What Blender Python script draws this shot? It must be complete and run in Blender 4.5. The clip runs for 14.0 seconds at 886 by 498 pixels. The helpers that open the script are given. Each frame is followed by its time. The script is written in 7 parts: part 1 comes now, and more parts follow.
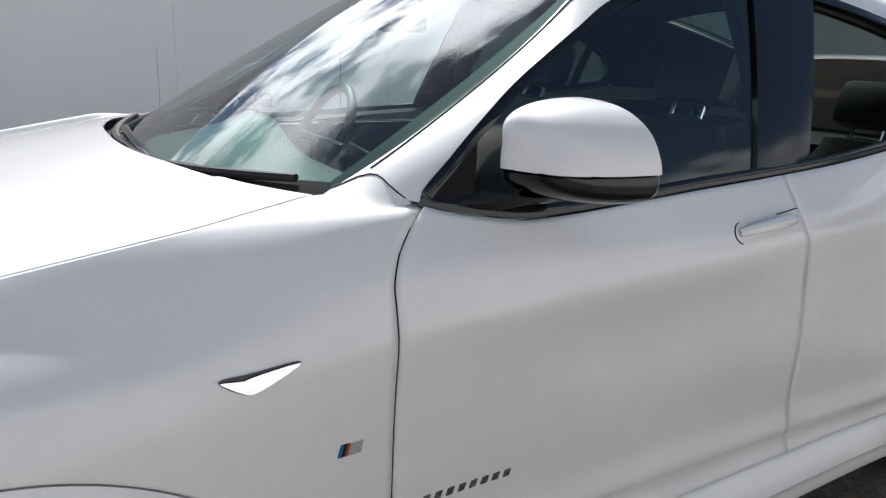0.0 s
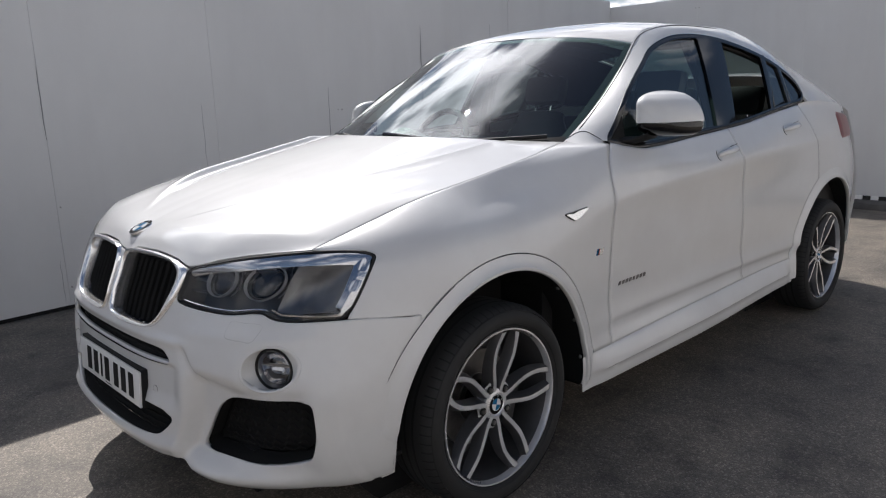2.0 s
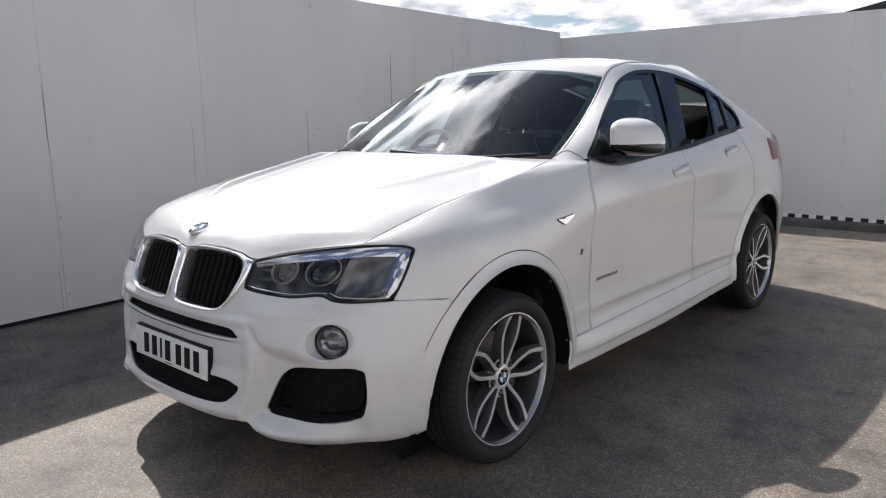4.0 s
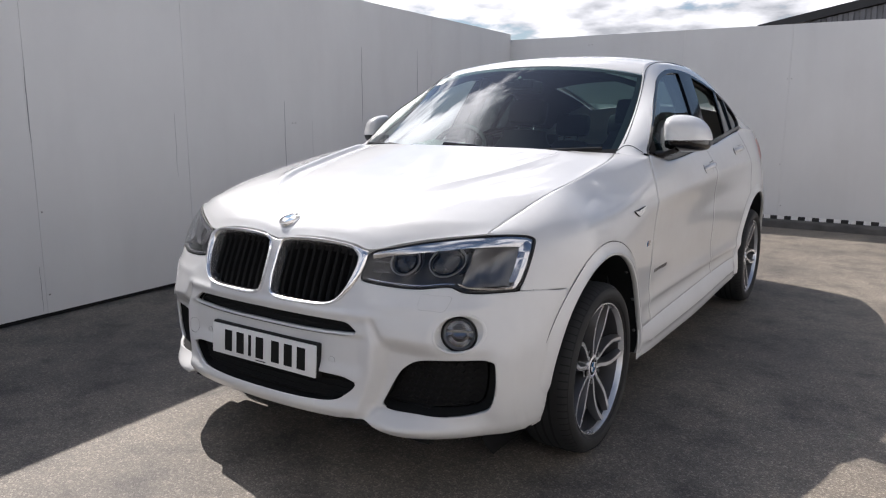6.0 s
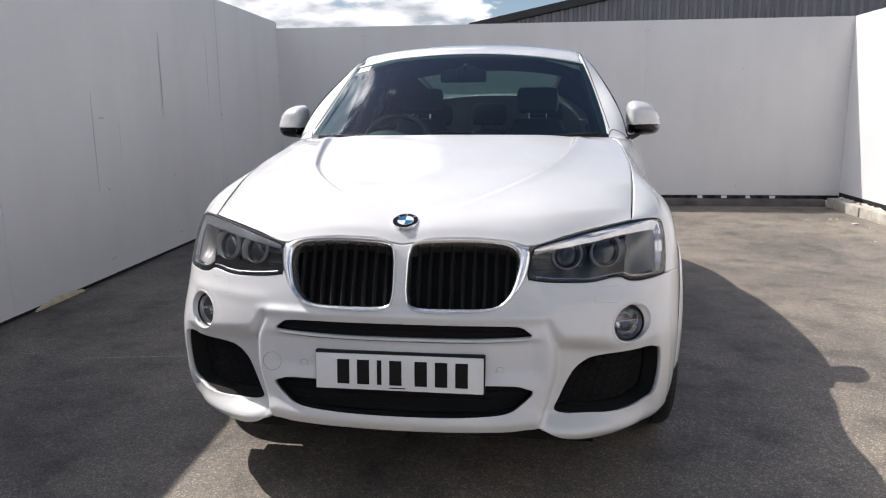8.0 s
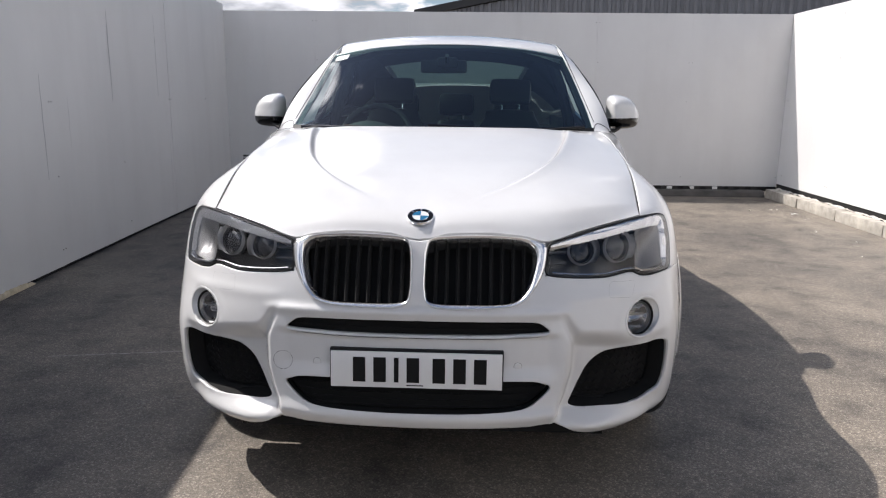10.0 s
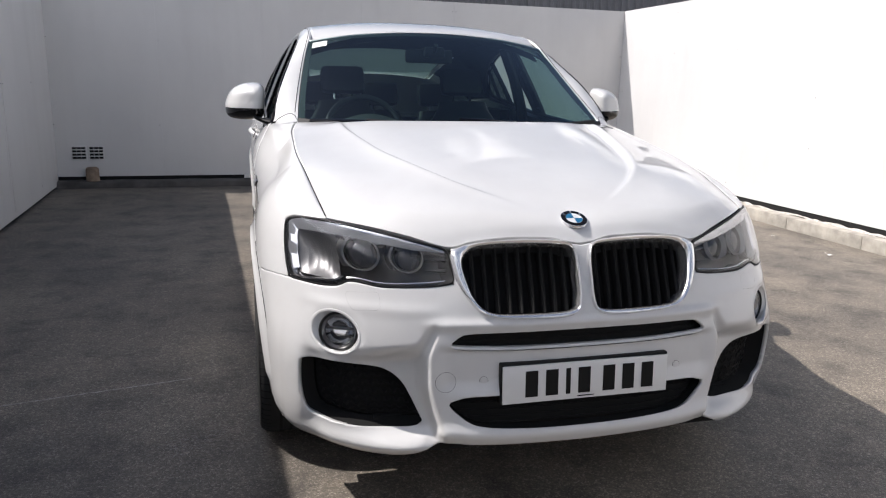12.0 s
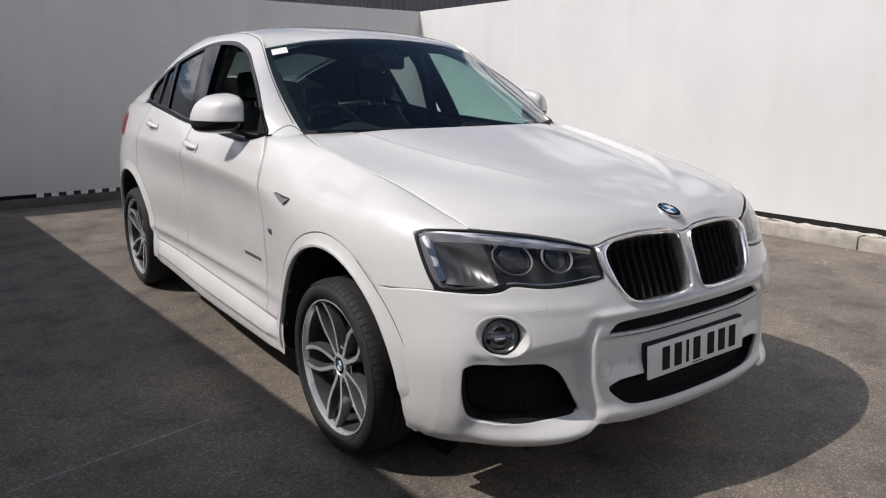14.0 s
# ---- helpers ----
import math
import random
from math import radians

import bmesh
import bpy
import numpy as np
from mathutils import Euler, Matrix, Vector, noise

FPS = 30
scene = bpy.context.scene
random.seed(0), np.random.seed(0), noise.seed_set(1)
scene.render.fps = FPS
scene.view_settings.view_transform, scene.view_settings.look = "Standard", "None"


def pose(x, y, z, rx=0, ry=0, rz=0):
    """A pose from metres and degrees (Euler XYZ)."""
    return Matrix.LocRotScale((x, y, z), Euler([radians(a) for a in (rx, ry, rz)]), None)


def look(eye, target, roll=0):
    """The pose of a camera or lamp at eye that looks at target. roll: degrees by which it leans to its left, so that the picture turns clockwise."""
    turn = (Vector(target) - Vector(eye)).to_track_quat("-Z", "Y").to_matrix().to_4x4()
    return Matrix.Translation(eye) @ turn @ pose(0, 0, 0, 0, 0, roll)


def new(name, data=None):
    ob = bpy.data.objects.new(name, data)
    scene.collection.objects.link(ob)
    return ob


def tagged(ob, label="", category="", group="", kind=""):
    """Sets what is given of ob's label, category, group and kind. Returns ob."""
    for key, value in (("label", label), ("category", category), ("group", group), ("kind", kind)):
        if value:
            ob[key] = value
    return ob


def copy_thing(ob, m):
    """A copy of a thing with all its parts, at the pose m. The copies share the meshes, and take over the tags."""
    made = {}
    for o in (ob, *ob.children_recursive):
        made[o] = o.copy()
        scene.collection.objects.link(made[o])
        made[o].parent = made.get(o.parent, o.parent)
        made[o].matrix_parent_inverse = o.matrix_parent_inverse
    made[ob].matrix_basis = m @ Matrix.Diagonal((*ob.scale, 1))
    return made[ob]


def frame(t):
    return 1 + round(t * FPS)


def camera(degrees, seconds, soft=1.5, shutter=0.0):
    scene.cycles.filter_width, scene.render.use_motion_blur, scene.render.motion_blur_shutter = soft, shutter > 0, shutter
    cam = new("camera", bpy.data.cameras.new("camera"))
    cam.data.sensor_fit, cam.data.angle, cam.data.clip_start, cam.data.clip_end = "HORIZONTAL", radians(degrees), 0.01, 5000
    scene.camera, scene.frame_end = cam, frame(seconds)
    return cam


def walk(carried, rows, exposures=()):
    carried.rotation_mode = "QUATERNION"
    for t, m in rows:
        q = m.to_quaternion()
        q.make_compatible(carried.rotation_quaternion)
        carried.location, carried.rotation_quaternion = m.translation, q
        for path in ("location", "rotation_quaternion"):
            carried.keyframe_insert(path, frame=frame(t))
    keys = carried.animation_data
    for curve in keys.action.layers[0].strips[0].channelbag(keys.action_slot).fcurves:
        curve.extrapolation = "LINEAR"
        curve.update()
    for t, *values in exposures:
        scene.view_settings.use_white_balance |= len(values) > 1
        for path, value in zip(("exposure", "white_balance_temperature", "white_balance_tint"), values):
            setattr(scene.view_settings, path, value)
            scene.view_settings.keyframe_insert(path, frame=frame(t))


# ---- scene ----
cam = camera(63.0, 14.0, soft=1.15)
PATH = [
    (0, (1.884, 0.155, 1.392), (0.222, 1.12, 0.839), 1.9),
    (0.5, (2.083, -0.327, 1.411), (0.456, 0.702, 0.871), 1.8),
    (1, (2.179, -0.798, 1.366), (0.626, 0.374, 0.901), 1.9),
    (1.5, (2.205, -1.242, 1.347), (0.732, 0.037, 0.908), -0.5),
    (2, (2.373, -1.599, 1.319), (0.949, -0.257, 0.901), -2.0),
    (2.2, (2.402, -1.715, 1.331), (1.009, -0.343, 0.9155), -1.7),
    (4.5, (2.497, -2.124, 1.338), (1.202, -0.643, 0.976), -0.4),
    (5, (2.459, -2.164, 1.339), (1.172, -0.676, 0.978), 2.2),
    (5.5, (2.217, -2.379, 1.33), (1.062, -0.788, 0.963), 1.7),
    (6, (1.897, -2.561, 1.3), (0.806, -0.925, 0.935), 0.2),
    (6.5, (1.519, -2.704, 1.296), (0.599, -0.969, 0.916), 0.3),
    (7, (1.156, -2.869, 1.289), (0.454, -1.037, 0.903), -0.6),
    (7.5, (0.8, -2.906, 1.28), (0.303, -1.008, 0.892), -0.7),
    (8, (0.432, -2.926, 1.278), (0.156, -0.983, 0.894), -0.5),
    (8.2, (0.303, -2.937, 1.288), (0.104, -0.986, 0.898), -0.5),
    (10.3, (0.116, -2.922, 1.301), (0.057, -0.968, 0.881), 1.5),
    (10.5, (0.037, -2.911, 1.297), (0.005, -0.955, 0.88), 2.8),
    (11, (-0.255, -2.882, 1.298), (-0.164, -0.93, 0.874), 0.8),
    (11.5, (-0.555, -2.768, 1.3), (-0.284, -0.835, 0.865), 0.6),
    (12, (-0.92, -2.671, 1.317), (-0.421, -0.787, 0.868), 1.3),
    (12.5, (-1.285, -2.561, 1.331), (-0.615, -0.734, 0.869), 0.7),
    (13, (-1.557, -2.405, 1.33), (-0.686, -0.666, 0.864), 0.4),
    (13.5, (-1.854, -2.29, 1.345), (-0.779, -0.668, 0.884), 0.3),
    (14, (-2.05, -2.228, 1.353), (-0.904, -0.652, 0.9), 0.2),
]
walk(cam, [(t, look(eye, target, roll)) for t, eye, target, roll in PATH], exposures=[(0.0, 0.93, 6200, 10), (0.5, 0.49, 6200, 11), (1.0, 0.33, 6220, 12), (1.5, 0.29, 6250, 12), (2.2, 0.57, 6290, 13), (4.3, 0.77, 6340, 14), (5.0, 0.78, 6340, 14), (8.2, 0.87, 6330, 14), (11.0, 0.81, 6330, 14), (12.5, 0.60, 6340, 14), (14.0, 0.21, 6370, 14)])

# ---- world ----
SUN_WAY = Vector((0.795, -0.285, -1.0)).normalized()  # the way the sunlight travels
world = bpy.data.worlds.new("world")
scene.world = world
world.use_nodes = True
wn, wl = world.node_tree.nodes, world.node_tree.links
wn.clear()
w_out, w_back = wn.new("ShaderNodeOutputWorld"), wn.new("ShaderNodeBackground")
w_sky = wn.new("ShaderNodeTexSky")
w_sky.sky_type, w_sky.sun_disc = "NISHITA", False
w_sky.sun_elevation = math.asin(-SUN_WAY.z)
w_sky.sun_rotation = math.atan2(-SUN_WAY.x, -SUN_WAY.y)
w_sky.air_density, w_sky.dust_density = 1.0, 0.6
w_coord, w_map = wn.new("ShaderNodeTexCoord"), wn.new("ShaderNodeMapping")
w_map.inputs["Location"].default_value = (0.37, 0.2, 0.1)
# the clouds lie on a flat layer, so they crowd towards the horizon
w_split, w_lift, w_plane = wn.new("ShaderNodeSeparateXYZ"), wn.new("ShaderNodeMath"), wn.new("ShaderNodeVectorMath")
w_lift.operation, w_lift.inputs[1].default_value = "ADD", 0.22
w_plane.operation = "DIVIDE"
w_base = wn.new("ShaderNodeCombineXYZ")
wl.new(w_coord.outputs["Generated"], w_split.inputs[0])
wl.new(w_split.outputs["Z"], w_lift.inputs[0])
for axis in "XYZ":
    wl.new(w_lift.outputs[0], w_base.inputs[axis])
wl.new(w_coord.outputs["Generated"], w_plane.inputs[0])
wl.new(w_base.outputs[0], w_plane.inputs[1])
wl.new(w_plane.outputs[0], w_map.inputs["Vector"])
w_noise, w_ramp = wn.new("ShaderNodeTexNoise"), wn.new("ShaderNodeValToRGB")
w_noise.inputs["Scale"].default_value, w_noise.inputs["Detail"].default_value, w_noise.inputs["Roughness"].default_value = 2.1, 9.0, 0.6
w_ramp.color_ramp.elements[0].position, w_ramp.color_ramp.elements[1].position = 0.475, 0.545
w_shade, w_shade_ramp = wn.new("ShaderNodeTexNoise"), wn.new("ShaderNodeValToRGB")
w_shade.inputs["Scale"].default_value, w_shade.inputs["Detail"].default_value = 4.2, 7.0
w_shade_ramp.color_ramp.elements[0].position, w_shade_ramp.color_ramp.elements[0].color = 0.35, (5.6, 5.8, 6.1, 1)
w_shade_ramp.color_ramp.elements[1].position, w_shade_ramp.color_ramp.elements[1].color = 0.62, (15.0, 15.0, 15.2, 1)
w_mix = wn.new("ShaderNodeMix")
w_mix.data_type = "RGBA"
wl.new(w_map.outputs["Vector"], w_noise.inputs["Vector"])
wl.new(w_map.outputs["Vector"], w_shade.inputs["Vector"])
wl.new(w_shade.outputs["Fac"], w_shade_ramp.inputs["Fac"])
wl.new(w_ramp.outputs["Color"], w_mix.inputs["Factor"])
wl.new(w_sky.outputs["Color"], w_mix.inputs["A"])
# clouds glow towards the sun
w_dot, w_pow, w_add, w_glow = wn.new("ShaderNodeVectorMath"), wn.new("ShaderNodeMath"), wn.new("ShaderNodeMath"), wn.new("ShaderNodeVectorMath")
w_dot.operation, w_dot.inputs[1].default_value = "DOT_PRODUCT", -SUN_WAY
w_pow.operation, w_pow.use_clamp, w_pow.inputs[1].default_value = "POWER", False, 7.0
w_add.operation, w_add.inputs[1].default_value, w_add.inputs[2].default_value = "MULTIPLY_ADD", 3.4, 1.0
w_glow.operation = "SCALE"
w_max = wn.new("ShaderNodeMath")
w_max.operation, w_max.inputs[1].default_value = "MAXIMUM", 0.0
wl.new(w_coord.outputs["Generated"], w_dot.inputs[0])
wl.new(w_dot.outputs["Value"], w_max.inputs[0])
wl.new(w_max.outputs["Value"], w_pow.inputs[0])
wl.new(w_pow.outputs["Value"], w_add.inputs[0])
# and there is more cloud on the sun's side
w_more = wn.new("ShaderNodeMath")
w_more.operation, w_more.inputs[1].default_value = "MULTIPLY_ADD", 0.05
wl.new(w_pow.outputs["Value"], w_more.inputs[0])
wl.new(w_noise.outputs["Fac"], w_more.inputs[2])
# and a clear stretch high up beyond the back wall
w_side, w_pos, w_high, w_clear = wn.new("ShaderNodeVectorMath"), wn.new("ShaderNodeMath"), wn.new("ShaderNodeMath"), wn.new("ShaderNodeMath")
w_side.operation, w_side.inputs[1].default_value = "DOT_PRODUCT", Vector((0.22, 0.46, 0.86)).normalized()
w_pos.operation, w_pos.inputs[1].default_value = "MAXIMUM", 0.0
w_high.operation, w_high.inputs[1].default_value = "POWER", 7.0
w_clear.operation, w_clear.inputs[1].default_value = "MULTIPLY_ADD", -0.42
wl.new(w_coord.outputs["Generated"], w_side.inputs[0])
wl.new(w_side.outputs["Value"], w_pos.inputs[0])
wl.new(w_pos.outputs[0], w_high.inputs[0])
wl.new(w_high.outputs[0], w_clear.inputs[0])
# and less cloud in the unseen sky ahead, added to dim the car's front
w_face, w_face_pos, w_front_dim = wn.new("ShaderNodeVectorMath"), wn.new("ShaderNodeMath"), wn.new("ShaderNodeMath")
w_face.operation, w_face.inputs[1].default_value = "DOT_PRODUCT", Vector((0.25, -1.0, 0.25)).normalized()
w_face_pos.operation, w_face_pos.inputs[1].default_value = "MAXIMUM", 0.0
w_front_dim.operation, w_front_dim.inputs[1].default_value = "MULTIPLY_ADD", -0.055
wl.new(w_coord.outputs["Generated"], w_face.inputs[0])
wl.new(w_face.outputs["Value"], w_face_pos.inputs[0])
wl.new(w_face_pos.outputs[0], w_front_dim.inputs[0])
wl.new(w_more.outputs["Value"], w_front_dim.inputs[2])
# and a blue gap low over the far building
w_gap, w_gap_pow, w_blue = wn.new("ShaderNodeVectorMath"), wn.new("ShaderNodeMath"), wn.new("ShaderNodeMath")
w_gap.operation, w_gap.inputs[1].default_value = "DOT_PRODUCT", Vector((0.12, 0.98, 0.16)).normalized()
w_gap_pow.operation, w_gap_pow.inputs[1].default_value = "POWER", 40.0
w_blue.operation, w_blue.inputs[1].default_value = "MULTIPLY_ADD", -0.32
w_gap_pos = wn.new("ShaderNodeMath")
w_gap_pos.operation, w_gap_pos.inputs[1].default_value = "MAXIMUM", 0.0
wl.new(w_coord.outputs["Generated"], w_gap.inputs[0])
wl.new(w_gap.outputs["Value"], w_gap_pos.inputs[0])
wl.new(w_gap_pos.outputs[0], w_gap_pow.inputs[0])
wl.new(w_gap_pow.outputs[0], w_blue.inputs[0])
wl.new(w_front_dim.outputs[0], w_blue.inputs[2])
wl.new(w_blue.outputs[0], w_clear.inputs[2])
# more towards the horizon
w_low, w_low_pow, w_bank = wn.new("ShaderNodeMath"), wn.new("ShaderNodeMath"), wn.new("ShaderNodeMath")
w_low.operation, w_low.use_clamp, w_low.inputs[0].default_value = "SUBTRACT", True, 1.0
w_low_pow.operation, w_low_pow.inputs[1].default_value = "POWER", 3.0
w_bank.operation, w_bank.inputs[1].default_value = "MULTIPLY_ADD", 0.12
wl.new(w_split.outputs["Z"], w_low.inputs[1])
wl.new(w_low.outputs[0], w_low_pow.inputs[0])
wl.new(w_low_pow.outputs[0], w_bank.inputs[0])
wl.new(w_clear.outputs[0], w_bank.inputs[2])
wl.new(w_bank.outputs[0], w_ramp.inputs["Fac"])
wl.new(w_shade_ramp.outputs["Color"], w_glow.inputs[0])
wl.new(w_add.outputs["Value"], w_glow.inputs["Scale"])
wl.new(w_glow.outputs["Vector"], w_mix.inputs["B"])
wl.new(w_mix.outputs["Result"], w_back.inputs["Color"])
w_back.inputs["Strength"].default_value = 0.051
wl.new(w_back.outputs["Background"], w_out.inputs["Surface"])

sun = new("sun", bpy.data.lights.new("sun", "SUN"))
sun.data.energy, sun.data.angle, sun.data.color = 3.25, radians(0.53), (1.0, 0.943, 0.862)
sun.matrix_world = look((0, 0, 12), Vector((0, 0, 12)) + SUN_WAY)

# ---- materials ----
def material(name):
    m = bpy.data.materials.new(name)
    m.use_nodes = True
    nodes, links = m.node_tree.nodes, m.node_tree.links
    return m, nodes, links, nodes["Principled BSDF"]


def noise_node(nodes, links, scale, detail=4.0, rough=0.55, coords="Object", stretch=None):
    tc, n = nodes.new("ShaderNodeTexCoord"), nodes.new("ShaderNodeTexNoise")
    n.inputs["Scale"].default_value, n.inputs["Detail"].default_value, n.inputs["Roughness"].default_value = scale, detail, rough
    if stretch:
        mp = nodes.new("ShaderNodeMapping")
        mp.inputs["Scale"].default_value = stretch
        links.new(tc.outputs[coords], mp.inputs["Vector"])
        links.new(mp.outputs["Vector"], n.inputs["Vector"])
    else:
        links.new(tc.outputs[coords], n.inputs["Vector"])
    return n


def ramp_node(nodes, links, source, stops):
    r = nodes.new("ShaderNodeValToRGB")
    r.color_ramp.elements[0].position, r.color_ramp.elements[0].color = stops[0][0], (*stops[0][1], 1)
    r.color_ramp.elements[1].position, r.color_ramp.elements[1].color = stops[-1][0], (*stops[-1][1], 1)
    for pos, col in stops[1:-1]:
        e = r.color_ramp.elements.new(pos)
        e.color = (*col, 1)
    links.new(source, r.inputs["Fac"])
    return r


def bump(nodes, links, bsdf, source, strength, distance):
    b = nodes.new("ShaderNodeBump")
    b.inputs["Strength"].default_value, b.inputs["Distance"].default_value = strength, distance
    links.new(source, b.inputs["Height"])
    links.new(b.outputs["Normal"], bsdf.inputs["Normal"])
    return b


def plain(name, color, rough=0.5, metal=0.0, coat=0.0, vary=0.12, scale=18.0, relief=0.0):
    """A surface of one colour with fine variation in tone and gloss."""
    m, nodes, links, bsdf = material(name)
    n = noise_node(nodes, links, scale)
    lo, hi = [c * (1 - vary) for c in color], [min(1.0, c * (1 + vary)) for c in color]
    r = ramp_node(nodes, links, n.outputs["Fac"], [(0.3, lo), (0.7, hi)])
    links.new(r.outputs["Color"], bsdf.inputs["Base Color"])
    bsdf.inputs["Roughness"].default_value, bsdf.inputs["Metallic"].default_value = rough, metal
    bsdf.inputs["Coat Weight"].default_value, bsdf.inputs["Coat Roughness"].default_value = coat, 0.03
    if relief:
        fine = noise_node(nodes, links, scale * 12, 3.0)
        bump(nodes, links, bsdf, fine.outputs["Fac"], 0.4, relief)
    return m


def paint_material():
    m, nodes, links, bsdf = material("white_car_paint")
    dust = noise_node(nodes, links, 3.0, 6.0, 0.6)
    r = ramp_node(nodes, links, dust.outputs["Fac"], [(0.35, (0.61, 0.605, 0.595)), (0.65, (0.655, 0.655, 0.645))])
    links.new(r.outputs["Color"], bsdf.inputs["Base Color"])
    bsdf.inputs["Roughness"].default_value = 0.42
    bsdf.inputs["Coat Weight"].default_value, bsdf.inputs["Coat Roughness"].default_value, bsdf.inputs["Coat IOR"].default_value = 1.0, 0.018, 1.5
    return m


def glass_material(name, tint, gloss=0.045):
    """Thin car glass: light passes straight through, tinted, and the surface mirrors by Fresnel."""
    m, nodes, links, bsdf = material(name)
    nodes.remove(bsdf)
    out = nodes["Material Output"]
    clear, shine = nodes.new("ShaderNodeBsdfTransparent"), nodes.new("ShaderNodeBsdfGlossy")
    # the pane mirrors more at a slant, the same from both sides
    mix, lay, power, fres = nodes.new("ShaderNodeMixShader"), nodes.new("ShaderNodeLayerWeight"), nodes.new("ShaderNodeMath"), nodes.new("ShaderNodeMath")
    lay.inputs["Blend"].default_value = 0.5
    power.operation, power.inputs[1].default_value = "POWER", 5.0
    fres.operation, fres.inputs[1].default_value, fres.inputs[2].default_value = "MULTIPLY_ADD", 1 - gloss, gloss
    links.new(lay.outputs["Facing"], power.inputs[0])
    links.new(power.outputs[0], fres.inputs[0])
    # two faces: R' = 2R / (1 + R)
    twice, more, both = nodes.new("ShaderNodeMath"), nodes.new("ShaderNodeMath"), nodes.new("ShaderNodeMath")
    twice.operation, twice.inputs[1].default_value = "MULTIPLY", 2.0
    more.operation, more.inputs[1].default_value = "ADD", 1.0
    both.operation = "DIVIDE"
    links.new(fres.outputs[0], twice.inputs[0])
    links.new(fres.outputs[0], more.inputs[0])
    links.new(twice.outputs[0], both.inputs[0])
    links.new(more.outputs[0], both.inputs[1])
    clear.inputs["Color"].default_value, shine.inputs["Roughness"].default_value = (*tint, 1), 0.01
    links.new(both.outputs[0], mix.inputs["Fac"])
    links.new(clear.outputs["BSDF"], mix.inputs[1])
    links.new(shine.outputs["BSDF"], mix.inputs[2])
    links.new(mix.outputs["Shader"], out.inputs["Surface"])
    return m


def asphalt_material():
    """Worn chippings: stones of many greys in dark binder, with broad stains."""
    m, nodes, links, bsdf = material("worn_asphalt")
    tc = nodes.new("ShaderNodeTexCoord")
    chips, edge = nodes.new("ShaderNodeTexVoronoi"), nodes.new("ShaderNodeTexVoronoi")
    edge.feature = "DISTANCE_TO_EDGE"
    for n in (chips, edge):
        n.inputs["Scale"].default_value = 170.0
        links.new(tc.outputs["Object"], n.inputs["Vector"])
    grey = nodes.new("ShaderNodeSeparateColor")
    links.new(chips.outputs["Color"], grey.inputs["Color"])
    stone = ramp_node(nodes, links, grey.outputs["Red"], [(0.0, (0.127, 0.113, 0.096)), (0.5, (0.174, 0.154, 0.131)), (0.82, (0.222, 0.198, 0.167)), (1.0, (0.34, 0.308, 0.266))])
    binder = ramp_node(nodes, links, edge.outputs["Distance"], [(0.02, (0.72, 0.72, 0.72)), (0.10, (1, 1, 1))])
    patch = noise_node(nodes, links, 0.9, 7.0, 0.62)
    spots = noise_node(nodes, links, 3.6, 7.0, 0.65)
    fine = noise_node(nodes, links, 38.0, 4.0, 0.7)
    stain = ramp_node(nodes, links, patch.outputs["Fac"], [(0.33, (0.60, 0.60, 0.61)), (0.66, (1.22, 1.19, 1.14))])
    blot = ramp_node(nodes, links, spots.outputs["Fac"], [(0.30, (0.55, 0.55, 0.56)), (0.48, (1, 1, 1)), (0.75, (1.15, 1.14, 1.12))])
    dirt = ramp_node(nodes, links, fine.outputs["Fac"], [(0.35, (0.84, 0.84, 0.84)), (0.65, (1.15, 1.14, 1.12))])
    last = stone.outputs["Color"]
    for other in (binder, stain, blot, dirt):
        mix = nodes.new("ShaderNodeMix")
        mix.data_type, mix.blend_type = "RGBA", "MULTIPLY"
        mix.inputs["Factor"].default_value = 1.0
        links.new(last, mix.inputs["A"])
        links.new(other.outputs["Color"], mix.inputs["B"])
        last = mix.outputs["Result"]
    links.new(last, bsdf.inputs["Base Color"])
    bsdf.inputs["Roughness"].default_value, bsdf.inputs["Specular IOR Level"].default_value = 0.62, 0.5
    bump(nodes, links, bsdf, edge.outputs["Distance"], 0.6, 0.003)
    return m


def wall_material():
    m, nodes, links, bsdf = material("painted_board")
    broad = noise_node(nodes, links, 0.8, 6.0, 0.6, stretch=(1, 1, 0.6))
    streak = noise_node(nodes, links, 2.5, 3.0, 0.6, stretch=(1, 1, 0.12))
    r = ramp_node(nodes, links, broad.outputs["Fac"], [(0.3, (0.61, 0.605, 0.60)), (0.7, (0.70, 0.695, 0.685))])
    s = ramp_node(nodes, links, streak.outputs["Fac"], [(0.25, (0.93, 0.925, 0.92)), (0.5, (1, 1, 1))])
    mix = nodes.new("ShaderNodeMix")
    mix.data_type, mix.blend_type = "RGBA", "MULTIPLY"
    mix.inputs["Factor"].default_value = 0.7
    links.new(r.outputs["Color"], mix.inputs["A"])
    links.new(s.outputs["Color"], mix.inputs["B"])
    links.new(mix.outputs["Result"], bsdf.inputs["Base Color"])
    bsdf.inputs["Roughness"].default_value = 0.45
    wave = noise_node(nodes, links, 2.2, 3.0)
    bump(nodes, links, bsdf, wave.outputs["Fac"], 0.25, 0.02)
    return m


